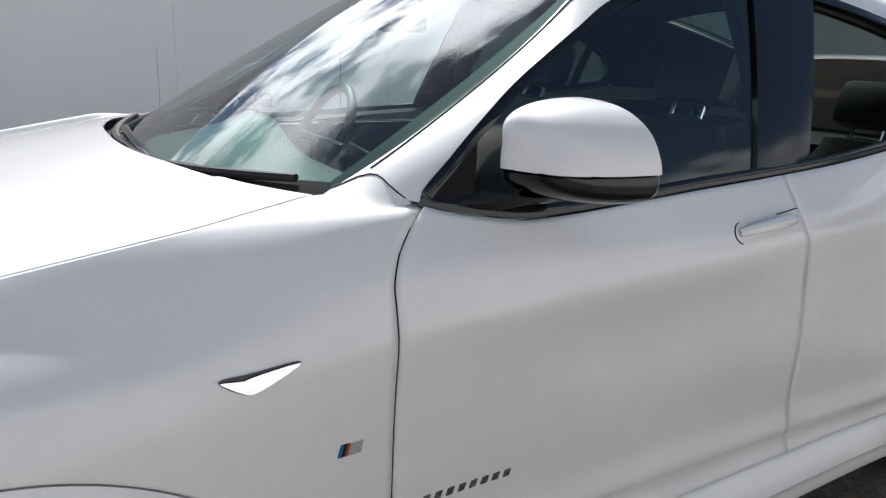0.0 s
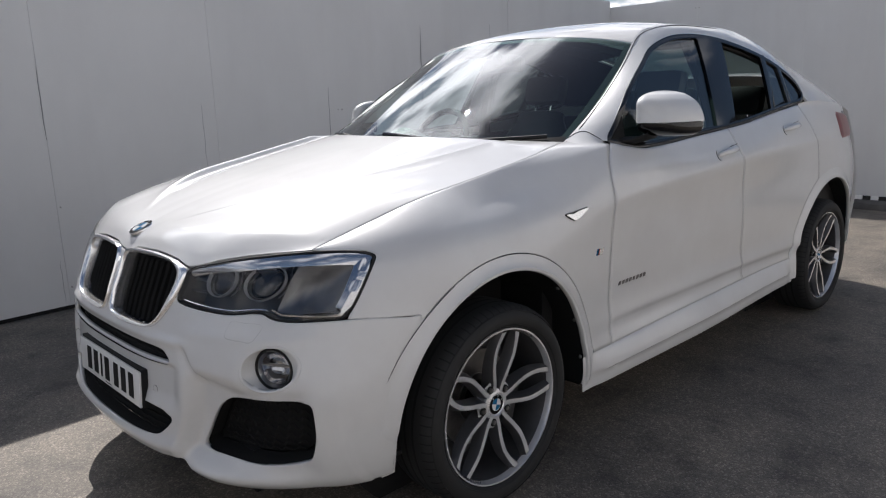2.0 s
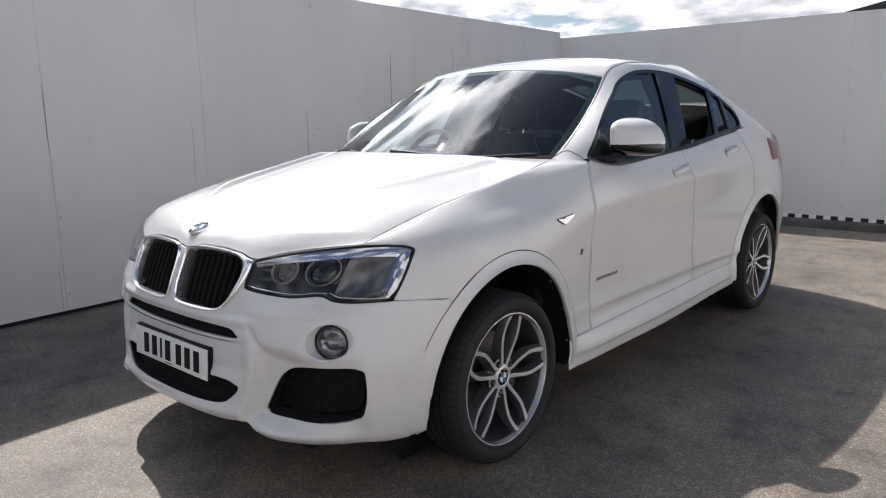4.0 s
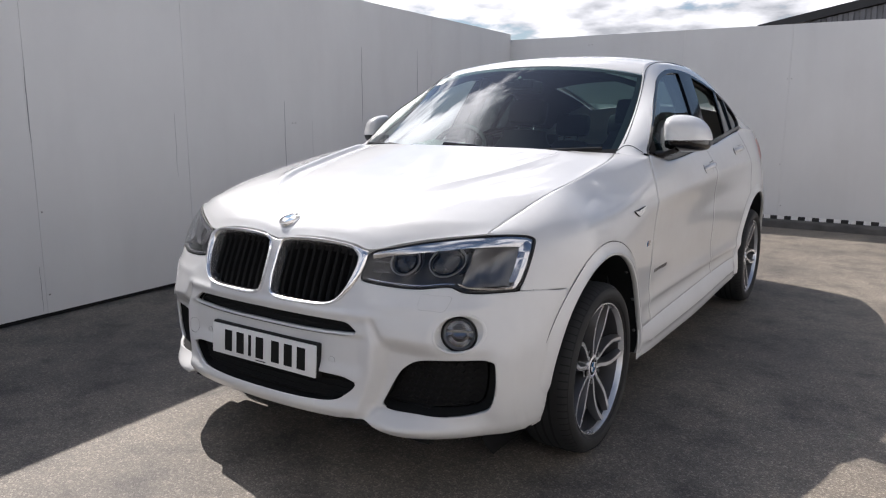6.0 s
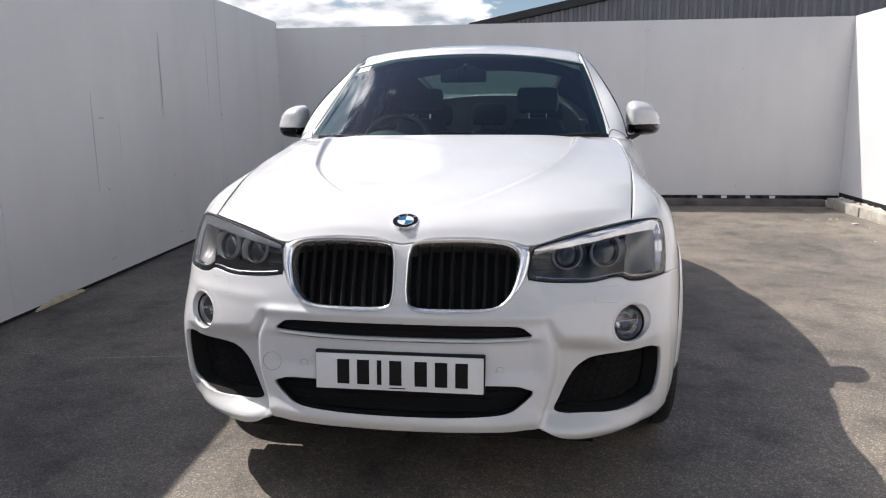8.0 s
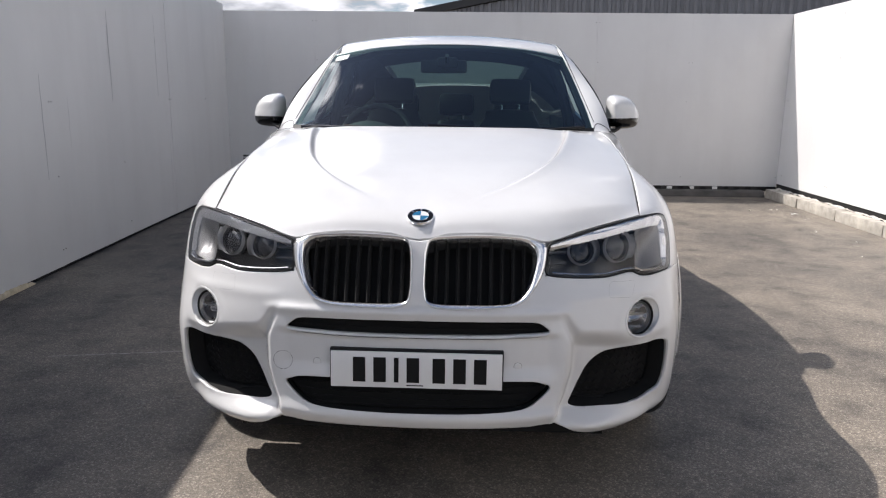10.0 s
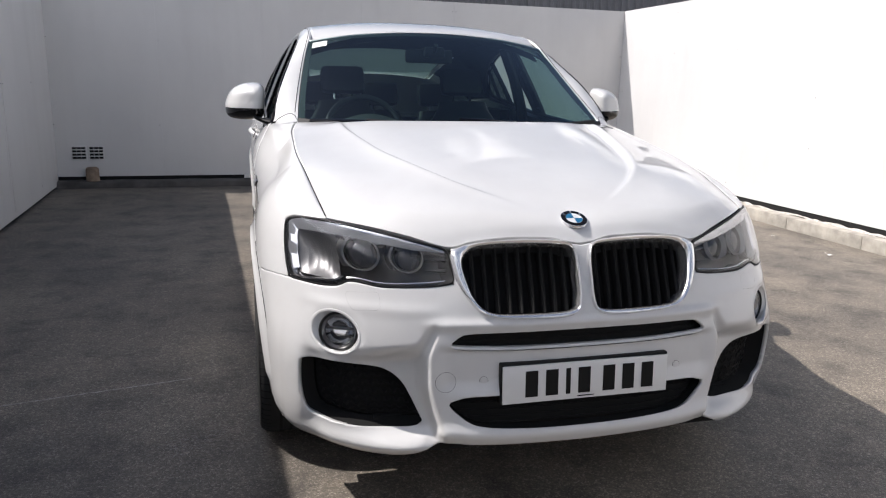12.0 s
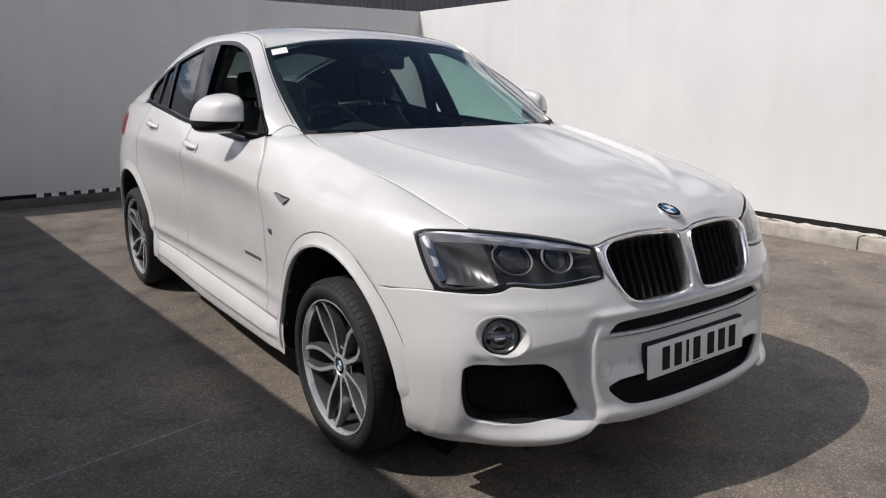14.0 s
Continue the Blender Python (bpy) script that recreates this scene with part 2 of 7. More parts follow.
PAINT = paint_material()
ASPHALT = asphalt_material()
BOARD = wall_material()
CONCRETE = plain("kerb_concrete", (0.36, 0.335, 0.29), 0.9, vary=0.3, scale=7.0, relief=0.004)
PLINTH = plain("damp_dark_concrete", (0.085, 0.08, 0.075), 0.9, vary=0.35, scale=5.0, relief=0.004)
GRAVEL = plain("pale_stone_chips", (0.55, 0.52, 0.47), 0.9, vary=0.5, scale=60.0, relief=0.01)
CLADDING = plain("grey_sheet_cladding", (0.17, 0.175, 0.19), 0.5, vary=0.12, scale=2.0)
FASCIA = plain("black_fascia", (0.02, 0.02, 0.022), 0.5)
TAPE_WHITE = plain("white_tape", (0.8, 0.79, 0.77), 0.6)
TAPE_BLACK = plain("black_tape", (0.015, 0.015, 0.015), 0.6)
CLAY = plain("weathered_clay_pipe", (0.25, 0.19, 0.14), 0.9, vary=0.3)
CHALK = plain("worn_chalk_line", (0.36, 0.335, 0.31), 0.85, vary=0.45, scale=45)
CHALK_FAINT = plain("faint_worn_mark", (0.27, 0.25, 0.228), 0.85, vary=0.4, scale=45)
SCREW = plain("dull_screw_head", (0.32, 0.31, 0.30), 0.6, metal=0.5, vary=0.2)
SPLINTER = plain("bare_timber", (0.55, 0.47, 0.33), 0.8, vary=0.25)
BLACK_TRIM = plain("gloss_black_trim", (0.006, 0.006, 0.007), 0.09)
BLACK_PLASTIC = plain("black_plastic", (0.010, 0.010, 0.0105), 0.6, relief=0.0008)
BLACK_PLASTIC.node_tree.nodes["Principled BSDF"].inputs["Specular IOR Level"].default_value = 0.3
BLACK_MESH = plain("dull_black_grille", (0.007, 0.007, 0.007), 0.85)
BLACK_MESH.node_tree.nodes["Principled BSDF"].inputs["Specular IOR Level"].default_value = 0.3
GAP_BLACK = plain("dark_cavity", (0.006, 0.006, 0.006), 0.9)
RUBBER = plain("tyre_rubber", (0.013, 0.013, 0.013), 0.75, relief=0.001)
CHROME = plain("chrome", (0.88, 0.88, 0.88), 0.19, metal=0.88, vary=0.03)
SATIN = plain("satin_silver", (0.62, 0.62, 0.63), 0.28, metal=1.0, vary=0.05)
ALLOY = plain("alloy_silver", (0.84, 0.84, 0.85), 0.27, metal=0.68, vary=0.05, coat=0.3)
POCKET = plain("grey_wheel_paint", (0.07, 0.07, 0.073), 0.35, metal=0.4, vary=0.08)
# the alloy again, darkened by colour for the shaded inside of the wheels
ALLOY_SHADED = plain("shadowed_alloy", (0.06, 0.06, 0.062), 0.5, metal=0.5)
STEEL = plain("brake_steel", (0.22, 0.21, 0.2), 0.4, metal=1.0, vary=0.2)
LAMP_DARK = plain("grey_lamp_housing", (0.028, 0.027, 0.027), 0.35)
LAMP_SILVER = plain("lamp_reflector", (0.34, 0.34, 0.35), 0.3, metal=1.0, vary=0.08, scale=60)
LAMP_FRAME = plain("silver_lamp_frame", (0.66, 0.66, 0.68), 0.11, metal=0.95, vary=0.04)
FOG_BOWL = plain("fog_reflector", (0.5, 0.5, 0.51), 0.10, metal=1.0, vary=0.06)
LAMP_FACET = plain("smoky_reflector", (0.17, 0.17, 0.172), 0.40, metal=0.9, vary=0.15)
FOG_RING = plain("fog_ring_silver", (0.36, 0.36, 0.37), 0.3, metal=1.0, vary=0.04)
LAMP_RING = plain("pale_light_ring", (0.32, 0.32, 0.32), 0.35, coat=0.6)
PROJECTOR = plain("projector_lens", (0.012, 0.013, 0.017), 0.08)
RED_LENS = plain("red_lamp_lens", (0.16, 0.006, 0.010), 0.3, coat=0.2)
BLUE = plain("badge_blue", (0.02, 0.12, 0.24), 0.15)
WHITE_ENAMEL = plain("badge_white", (0.62, 0.63, 0.64), 0.15)
BADGE_BLACK = plain("badge_black", (0.008, 0.008, 0.009), 0.15)
for enamel in (BLUE, WHITE_ENAMEL, BADGE_BLACK):
    enamel.node_tree.nodes["Principled BSDF"].inputs["Specular IOR Level"].default_value = 0.2
RED_ENAMEL = plain("badge_red", (0.35, 0.03, 0.025), 0.3, coat=1.0)
PLATE_WHITE = plain("reflective_white_plate", (0.74, 0.74, 0.73), 0.4, coat=0.4, vary=0.03)
PLATE_BLACK = plain("plate_black", (0.008, 0.008, 0.008), 0.7)
PLATE_BLACK.node_tree.nodes["Principled BSDF"].inputs["Specular IOR Level"].default_value = 0.2
LEATHER = plain("black_leather", (0.009, 0.009, 0.0095), 0.5, relief=0.002)
DASH = plain("grey_dashboard_plastic", (0.017, 0.017, 0.017), 0.6, relief=0.002)
STICKER = plain("white_paper", (0.8, 0.8, 0.78), 0.7)
GLASS_FRONT = glass_material("windscreen_glass", (0.60, 0.79, 0.74), 0.042)
GLASS_SIDE = glass_material("side_glass", (0.56, 0.74, 0.69), 0.042)
GLASS_REAR = glass_material("rear_glass", (0.28, 0.36, 0.34), 0.042)
GLASS_DARK = glass_material("privacy_glass", (0.13, 0.16, 0.155), 0.042)
GLASS_LAMP = glass_material("lamp_lens", (0.9, 0.9, 0.9), 0.022)

# ---- building helpers ----
def finish(me, mat, smooth, angle=35):
    me.materials.append(mat)
    if smooth:
        me.polygons.foreach_set("use_smooth", [True] * len(me.polygons))
        me.set_sharp_from_angle(angle=radians(angle))
    me.update()


def raw_part(name, verts, faces, mat, parent=None, label="", smooth=True, angle=35):
    me = bpy.data.meshes.new(name)
    me.from_pydata([tuple(v) for v in verts], [], [tuple(f) for f in faces])
    finish(me, mat, smooth, angle)
    ob = new(name, me)
    ob.parent = parent
    if label:
        ob["label"] = label
    return ob


def part(name, bm, mat, parent=None, label="", smooth=True, angle=35):
    """One mesh object out of a bmesh, under a thing or a part."""
    me = bpy.data.meshes.new(name)
    bm.to_mesh(me)
    bm.free()
    finish(me, mat, smooth, angle)
    ob = new(name, me)
    ob.parent = parent
    if label:
        ob["label"] = label
    return ob


def add_box(bm, lo, hi, bevel=0.0, m=None):
    lo, hi = Vector(lo), Vector(hi)
    made = bmesh.ops.create_cube(bm, size=1.0)["verts"]
    for v in made:
        v.co = Vector([(lo[i] + hi[i]) / 2 + v.co[i] * (hi[i] - lo[i]) for i in range(3)])
    if bevel:
        edges = {e for v in made for e in v.link_edges}
        done = bmesh.ops.bevel(bm, geom=list(edges), offset=bevel, segments=2, affect="EDGES", profile=0.6)
        made = list({v for f in done["faces"] for v in f.verts} | {v for v in made if v.is_valid})
    if m:
        bmesh.ops.transform(bm, matrix=m, verts=[v for v in made if v.is_valid])
    return made


def box_part(name, lo, hi, mat, parent=None, label="", bevel=0.0, m=None):
    bm = bmesh.new()
    add_box(bm, lo, hi, bevel, m)
    return part(name, bm, mat, parent, label, smooth=bevel > 0)


def thing(name, label, category, group="", at=(0, 0, 0)):
    ob = new(name)
    ob.location = at
    ob.empty_display_size = 0.2
    return tagged(ob, label, category, group)


# ---- the yard ----
YARD = pose(0, 0, 0, 0, 0, 1.5)  # the yard's walls stand a little askew to the car
LEFT, BACK, RIGHT, TOP, FRONT = -3.00, 6.80, 4.34, 2.335, -14.0
LEFT_TOP = 2.415
# the shaded wall runs from the far corner and closes in a little towards the near end
LEFT_WALL = YARD @ pose(-2.985, BACK, 0, 0, 0, 2.05)


def in_yard(ob):
    ob.matrix_basis = YARD @ ob.matrix_basis
    return ob


def ground_sheet():
    bm = bmesh.new()
    xs = [-900, -60, -14] + [-12 + i * 0.5 for i in range(49)] + [14, 60, 900]
    rows = [[bm.verts.new((x, y, 0.0)) for x in xs] for y in xs]
    for j in range(len(xs) - 1):
        for i in range(len(xs) - 1):
            bm.faces.new((rows[j][i], rows[j][i + 1], rows[j + 1][i + 1], rows[j + 1][i]))
    ob = part("ground", bm, ASPHALT, smooth=False)
    return tagged(ob, "worn grey asphalt yard with coarse stone chips", "ground", kind="structure")


ground_sheet()


def board_wall(name, length, joints, low, label, top=TOP, gap=0.0004):
    """A wall along +x that faces -y, of painted boards 1.2 m wide, butted with thin joints."""
    bm = bmesh.new()
    add_box(bm, (0, 0.022, low), (length, 0.14, top - 0.012))
    wall = part(name, bm, BOARD, smooth=False)
    tagged(wall, label, "wall", kind="structure")
    edges = [0.0] + [j for j in joints if 0.05 < j < length - 0.05] + [length]
    rnd = random.Random(len(name))
    for a, b in zip(edges, edges[1:]):
        lean = rnd.uniform(-0.002, 0.003)
        bm = bmesh.new()
        add_box(bm, (a + gap, -0.002 + lean, low), (b - gap, 0.018, top), 0.0008)
        part("panel", bm, BOARD, wall, smooth=False)
        for sx in (a + 0.022, b - 0.022):
            for k in range(5):
                z = low + 0.12 + k * (top - low - 0.24) / 4
                if rnd.random() < 0.25:
                    bm = bmesh.new()
                    bmesh.ops.create_cone(bm, cap_ends=True, segments=8, radius1=0.006, radius2=0.005, depth=0.004, matrix=pose(sx, -0.004 + lean, z, 90, 0, 0))
                    part("screw", bm, SCREW, wall)
    return wall


step = 1.2
SPAN = BACK - FRONT
left_wall = board_wall("wall_left", SPAN, [(-0.15 - FRONT) + step * k for k in range(-11, 7)], 0.03, "white painted board wall in shade, scuffed and dented", LEFT_TOP)
left_wall.matrix_basis = LEFT_WALL @ pose(0, -SPAN, 0, 0, 0, 90)
# a near-black strip gives the gap under the boards its shade by colour
bm = bmesh.new()
add_box(bm, (0, 0.020, -0.02), (SPAN, 0.125, 0.036))
part("gap_shade_strip", bm, GAP_BLACK, left_wall, "black strip in the gap under the boards, its shade in the colour", smooth=False)
back_wall = board_wall("wall_back", RIGHT - LEFT, [(-1.8 - LEFT) + 1.22 * k for k in range(-1, 7)], 0.128, "white painted board wall in shade above a dark plinth")
back_wall.matrix_basis = YARD @ pose(LEFT, BACK, 0, 0, 0, 0)
right_wall = board_wall("wall_right", SPAN, [(BACK - 0.68) - step * k for k in range(-1, 18)], 0.17, "white painted board wall in full sun above a kerb", gap=0.0022)
right_wall.matrix_basis = YARD @ pose(RIGHT, BACK, 0, 0, 0, -90)
# unseen wall, added to close the yard; set far off to bounce less light
front_wall = board_wall("wall_front", RIGHT - LEFT, [1.2 * k for k in range(1, 6)], 0.03, "unseen white board wall, added behind the camera to close the yard")
front_wall.matrix_basis = YARD @ pose(RIGHT, FRONT, 0, 0, 0, 180)


def kerb_run():
    """Concrete kerb stones along the foot of the sunny wall, with pale chips behind them."""
    run = thing("kerb", "weathered concrete kerb stones along the wall's foot", "kerb")
    run["kind"] = "structure"
    run.matrix_basis = YARD.copy()
    rnd = random.Random(5)
    y = BACK - 0.14
    while y > FRONT + 0.2:
        ln = 0.9
        bm = bmesh.new()
        add_box(bm, (0, -ln + 0.006, -0.02), (0.13, 0, 0.115 + rnd.uniform(-0.004, 0.004)), 0.014)
        for v in bm.verts:
            v.co.x += rnd.uniform(-0.002, 0.002)
        ob = part("kerb_stone", bm, CONCRETE, run)
        ob.location = (4.15 + rnd.uniform(-0.006, 0.006), y, 0)
        y -= ln
    bm = bmesh.new()
    nx, ny = 5, 240
    rows = [[bm.verts.new((4.275 + 0.019 * i, FRONT + (BACK - FRONT - 0.1) * j / ny, 0.11 + rnd.uniform(-0.012, 0.02))) for i in range(nx)] for j in range(ny + 1)]
    for j in range(ny):
        for i in range(nx - 1):
            bm.faces.new((rows[j][i], rows[j][i + 1], rows[j + 1][i + 1], rows[j + 1][i]))
    ob = part("stone_chips", bm, GRAVEL, run, "pale stone chips behind the kerb", smooth=False)
    ob["kind"] = "stuff"
    # near-black strip: the shade under the sunny wall's boards, set as colour
    bm = bmesh.new()
    add_box(bm, (4.345, FRONT, 0.0), (4.42, BACK, 0.172))
    part("gap_shade_strip", bm, GAP_BLACK, run, "black strip in the gap under the boards, its shade in the colour", smooth=False)


kerb_run()


def plinth_run():
    bm = bmesh.new()
    rnd = random.Random(4)
    profile = ((BACK - 0.135, 0.0), (BACK - 0.128, 0.060), (BACK - 0.112, 0.076), (BACK - 0.05, 0.084), (BACK + 0.08, 0.088))
    cols = []
    n = 70
    for i in range(n + 1):
        x = LEFT + (RIGHT - 0.2 - LEFT) * i / n
        cols.append([bm.verts.new((x, y + rnd.uniform(-0.006, 0.006) * (k < 3), z + rnd.uniform(-0.004, 0.004) * (k > 0))) for k, (y, z) in enumerate(profile)])
    for a, b in zip(cols, cols[1:]):
        for k in range(len(profile) - 1):
            bm.faces.new((a[k], b[k], b[k + 1], a[k + 1]))
    end = cols[-1]
    bm.faces.new([end[0], *[bm.verts.new((end[0].co.x, BACK + 0.08, 0))], end[4], end[3], end[2], end[1]])
    ob = part("plinth", bm, PLINTH, smooth=True, angle=40)
    tagged(in_yard(ob), "dark damp concrete plinth under the boards", "plinth", kind="structure")
    # near-black strip for the gap's shade between plinth and boards
    bm = bmesh.new()
    add_box(bm, (LEFT, BACK + 0.004, 0.07), (RIGHT, BACK + 0.1, 0.14))
    ob = part("plinth_gap", bm, GAP_BLACK, smooth=False)
    tagged(in_yard(ob), "black strip between plinth and boards, the gap's shade in its colour", "gap", kind="structure")


plinth_run()


def marker_tape():
    """A strip of black and white blocks along the plinth."""
    tape = thing("marker_strip", "black and white chequered marker strip on the plinth", "marker strip")
    tape.matrix_basis = YARD.copy()
    rnd = random.Random(8)
    x, k = -0.86, 0
    while x < 4.1:
        pale = k % 2 == 0
        worn = x > 1.95
        wide = 0.075 if not worn else rnd.uniform(0.06, 0.085)
        if not (worn and pale and rnd.random() < 0.6):
            bm = bmesh.new()
            add_box(bm, (x, BACK - 0.012, 0.0875), (x + wide - 0.003, BACK + 0.004, 0.129 if not worn else 0.122))
            part("block", bm, TAPE_WHITE if pale else TAPE_BLACK, tape, smooth=False)
        x += 0.075
        k += 1


marker_tape()


def air_vent(x):
    vent = thing("air_brick", "pair of old slotted air bricks set in the wall", "air vent", "air bricks")
    vent.matrix_basis = YARD @ pose(x, BACK, 0.41)
    box_part("frame", (-0.085, -0.012, -0.085), (0.085, 0.0, 0.085), BOARD, vent, bevel=0.004)
    for i in range(3):
        for j in range(4):
            box_part("slot", (-0.072 + i * 0.05, -0.0165, -0.07 + j * 0.038), (-0.028 + i * 0.05, -0.0125, -0.046 + j * 0.038), GAP_BLACK, vent)


air_vent(-2.735)
air_vent(-2.545)


def pipe_stub():
    bm = bmesh.new()
    bmesh.ops.create_cone(bm, cap_ends=True, segments=20, radius1=0.075, radius2=0.07, depth=0.15, matrix=pose(0, -0.02, 0.075))
    bmesh.ops.create_cone(bm, cap_ends=True, segments=20, radius1=0.055, radius2=0.055, depth=0.012, matrix=pose(0, -0.02, 0.155))
    ob = part("pipe_stub", bm, CLAY)
    ob.matrix_basis = YARD @ pose(-2.60, BACK - 0.03, 0.083)
    tagged(ob, "short brown clay pipe stub on the plinth", "pipe")


pipe_stub()


def scuff(name, points, width, mat, label, category):
    """A thin flat streak along points of the ground."""
    verts, faces = [], []
    rnd = random.Random(3)
    for i, (x, y) in enumerate(points):
        a, b = points[max(i - 1, 0)], points[min(i + 1, len(points) - 1)]
        d = Vector((b[0] - a[0], b[1] - a[1], 0)).normalized()
        n, w = Vector((-d.y, d.x, 0)), width * rnd.uniform(0.5, 1.2) / 2
        verts += [Vector((x, y, 0.0012)) + n * w, Vector((x, y, 0.0012)) - n * w]
        if i:
            faces.append((2 * i - 2, 2 * i - 1, 2 * i + 1, 2 * i))
    return tagged(raw_part(name, verts, faces, mat, smooth=False), label, category, kind="structure")


def far_building():
    """The sheet-clad industrial building beyond the back wall, with its sloping dark verge."""
    house = thing("industrial_building", "grey corrugated industrial building with a dark sloping verge", "building")
    house.matrix_basis = YARD.copy()
    x0, x1, y0, y1, z0, rise = -0.35, 26.0, 14.0, 34.0, 3.08, 0.195
    verts, faces, n = [], [], 0
    pitch = 0.19
    x = x0
    while x < x1:
        prof = [(x, 0), (x + 0.07, 0), (x + 0.095, -0.04), (x + 0.165, -0.04), (x + pitch, 0)]
        for (a, ya), (b, yb) in zip(prof, prof[1:]):
            za, zb = z0 + rise * (a - x0), z0 + rise * (b - x0)
            za, zb = min(za, 5.6), min(zb, 5.6)
            verts += [(a, y0 + ya, 0), (b, y0 + yb, 0), (b, y0 + yb, zb), (a, y0 + ya, za)]
            faces.append((n, n + 1, n + 2, n + 3))
            n += 4
        x += pitch
    raw_part("wall", verts, faces, CLADDING, house, smooth=False)
    peak = x0 + (5.6 - z0) / rise
    bm = bmesh.new()
    vs = [bm.verts.new(p) for p in ((x0 - 0.6, y0 - 0.12, z0 - 0.1), (peak, y0 - 0.12, 5.62), (peak, y0 - 0.12, 5.88), (x0 - 0.6, y0 - 0.12, z0 + 0.05))]
    face = bm.faces.new(vs)
    made = bmesh.ops.extrude_face_region(bm, geom=[face])["geom"]
    bmesh.ops.translate(bm, verts=[g for g in made if isinstance(g, bmesh.types.BMVert)], vec=(0, 20.2, 0))
    bmesh.ops.recalc_face_normals(bm, faces=bm.faces)
    part("roof", bm, FASCIA, house, "dark roof verge", smooth=False)
    box_part("body", (x0 + 0.3, y0 + 0.15, 0), (x1, y1, 3.0), CLADDING, house)


far_building()

# ---- the car's surfaces ----
def lerp_table(keys, values, k):
    """Smooth monotone interpolation of values over keys, flat past the ends."""
    n = len(keys)
    if k <= keys[0]:
        return values[0]
    if k >= keys[-1]:
        return values[-1]
    i = 0
    while k > keys[i + 1]:
        i += 1

    def secant(j):
        return (values[j + 1] - values[j]) / (keys[j + 1] - keys[j])

    def slope(j):
        if j == 0:
            return secant(0)
        if j == n - 1:
            return secant(n - 2)
        a, b = secant(j - 1), secant(j)
        return 0.0 if a * b <= 0 else 2 * a * b / (a + b)

    h = keys[i + 1] - keys[i]
    t = (k - keys[i]) / h
    m0, m1 = slope(i) * h, slope(i + 1) * h
    return (2 * t**3 - 3 * t * t + 1) * values[i] + (t**3 - 2 * t * t + t) * m0 + (3 * t * t - 2 * t**3) * values[i + 1] + (t**3 - t * t) * m1


def smooth_step(a, b, k):
    t = min(max((k - a) / (b - a), 0.0), 1.0)
    return t * t * (3 - 2 * t)


# Half widths of the body: heights by stations along the car (the front axle is y = 0, the nose points to -y).
HEIGHTS = (0.20, 0.28, 0.36, 0.50, 0.62, 0.75, 0.86, 0.94, 1.02, 1.10, 1.20)
WIDTHS = {
    -0.02: (0.875, 0.915, 0.928, 0.934, 0.934, 0.930, 0.915, 0.874, 0.79, 0.735, 0.68),
    0.63: (0.880, 0.915, 0.915, 0.897, 0.900, 0.908, 0.914, 0.912, 0.892, 0.845, 0.77),
    1.20: (0.885, 0.918, 0.912, 0.892, 0.896, 0.906, 0.914, 0.920, 0.904, 0.862, 0.80),
    1.75: (0.885, 0.918, 0.912, 0.894, 0.899, 0.908, 0.914, 0.922, 0.912, 0.874, 0.82),
    2.30: (0.885, 0.918, 0.918, 0.914, 0.920, 0.924, 0.926, 0.928, 0.918, 0.892, 0.84),
    2.80: (0.885, 0.925, 0.935, 0.940, 0.940, 0.938, 0.934, 0.926, 0.910, 0.885, 0.84),
    3.30: (0.84, 0.86, 0.875, 0.88, 0.885, 0.885, 0.875, 0.86, 0.84, 0.815, 0.775),
    3.65: (0.69, 0.73, 0.75, 0.77, 0.78, 0.78, 0.77, 0.75, 0.72, 0.69, 0.65),
}
STATIONS = tuple(WIDTHS)
NOSE_Z = (0.18, 0.22, 0.27, 0.34, 0.42, 0.50, 0.58, 0.66, 0.74, 0.80, 0.86, 0.90, 0.94, 0.98)
NOSE_Y = (-0.80, -0.855, -0.88, -0.885, -0.875, -0.868, -0.862, -0.85, -0.825, -0.80, -0.775, -0.75, -0.70, -0.60)
SHOULDER_Y = -0.02


def spline_system(keys, flat_start):
    """Matrix that turns a row of values into the second slopes of a cubic spline through them."""
    n, h = len(keys), np.diff(np.array(keys))
    left, right = np.zeros((n, n)), np.zeros((n, n))
    for i in range(1, n - 1):
        left[i, i - 1], left[i, i], left[i, i + 1] = h[i - 1] / 6, (h[i - 1] + h[i]) / 3, h[i] / 6
        right[i, i - 1], right[i, i], right[i, i + 1] = 1 / h[i - 1], -1 / h[i - 1] - 1 / h[i], 1 / h[i]
    if flat_start:
        left[0, 0], left[0, 1], right[0, 0], right[0, 1] = h[0] / 3, h[0] / 6, -1 / h[0], 1 / h[0]
    else:
        left[0, 0] = 1
    left[-1, -1] = 1
    return np.linalg.solve(left, right)


HEIGHT_KEYS, STATION_KEYS = list(HEIGHTS), list(STATIONS)
WIDTH_ROWS = np.array([WIDTHS[s] for s in STATIONS])
WIDTH_BENDS = WIDTH_ROWS @ spline_system(HEIGHT_KEYS, False).T
STATION_BENDS = spline_system(STATION_KEYS, True)


def spline_weights(keys, k):
    k = min(max(k, keys[0]), keys[-1])
    i = min(max(bisect_place(keys, k), 0), len(keys) - 2)
    h = keys[i + 1] - keys[i]
    b = (k - keys[i]) / h
    a = 1 - b
    return i, a, b, (a**3 - a) * h * h / 6, (b**3 - b) * h * h / 6


def bisect_place(keys, k):
    i = 0
    while i < len(keys) - 2 and k > keys[i + 1]:
        i += 1
    return i


def crease_z(y):
    return lerp_table((0.3, 0.66, 0.92, 1.22, 1.58, 2.3, 3.2), (0.88, 0.925, 0.948, 0.966, 0.989, 1.01, 1.03), y)


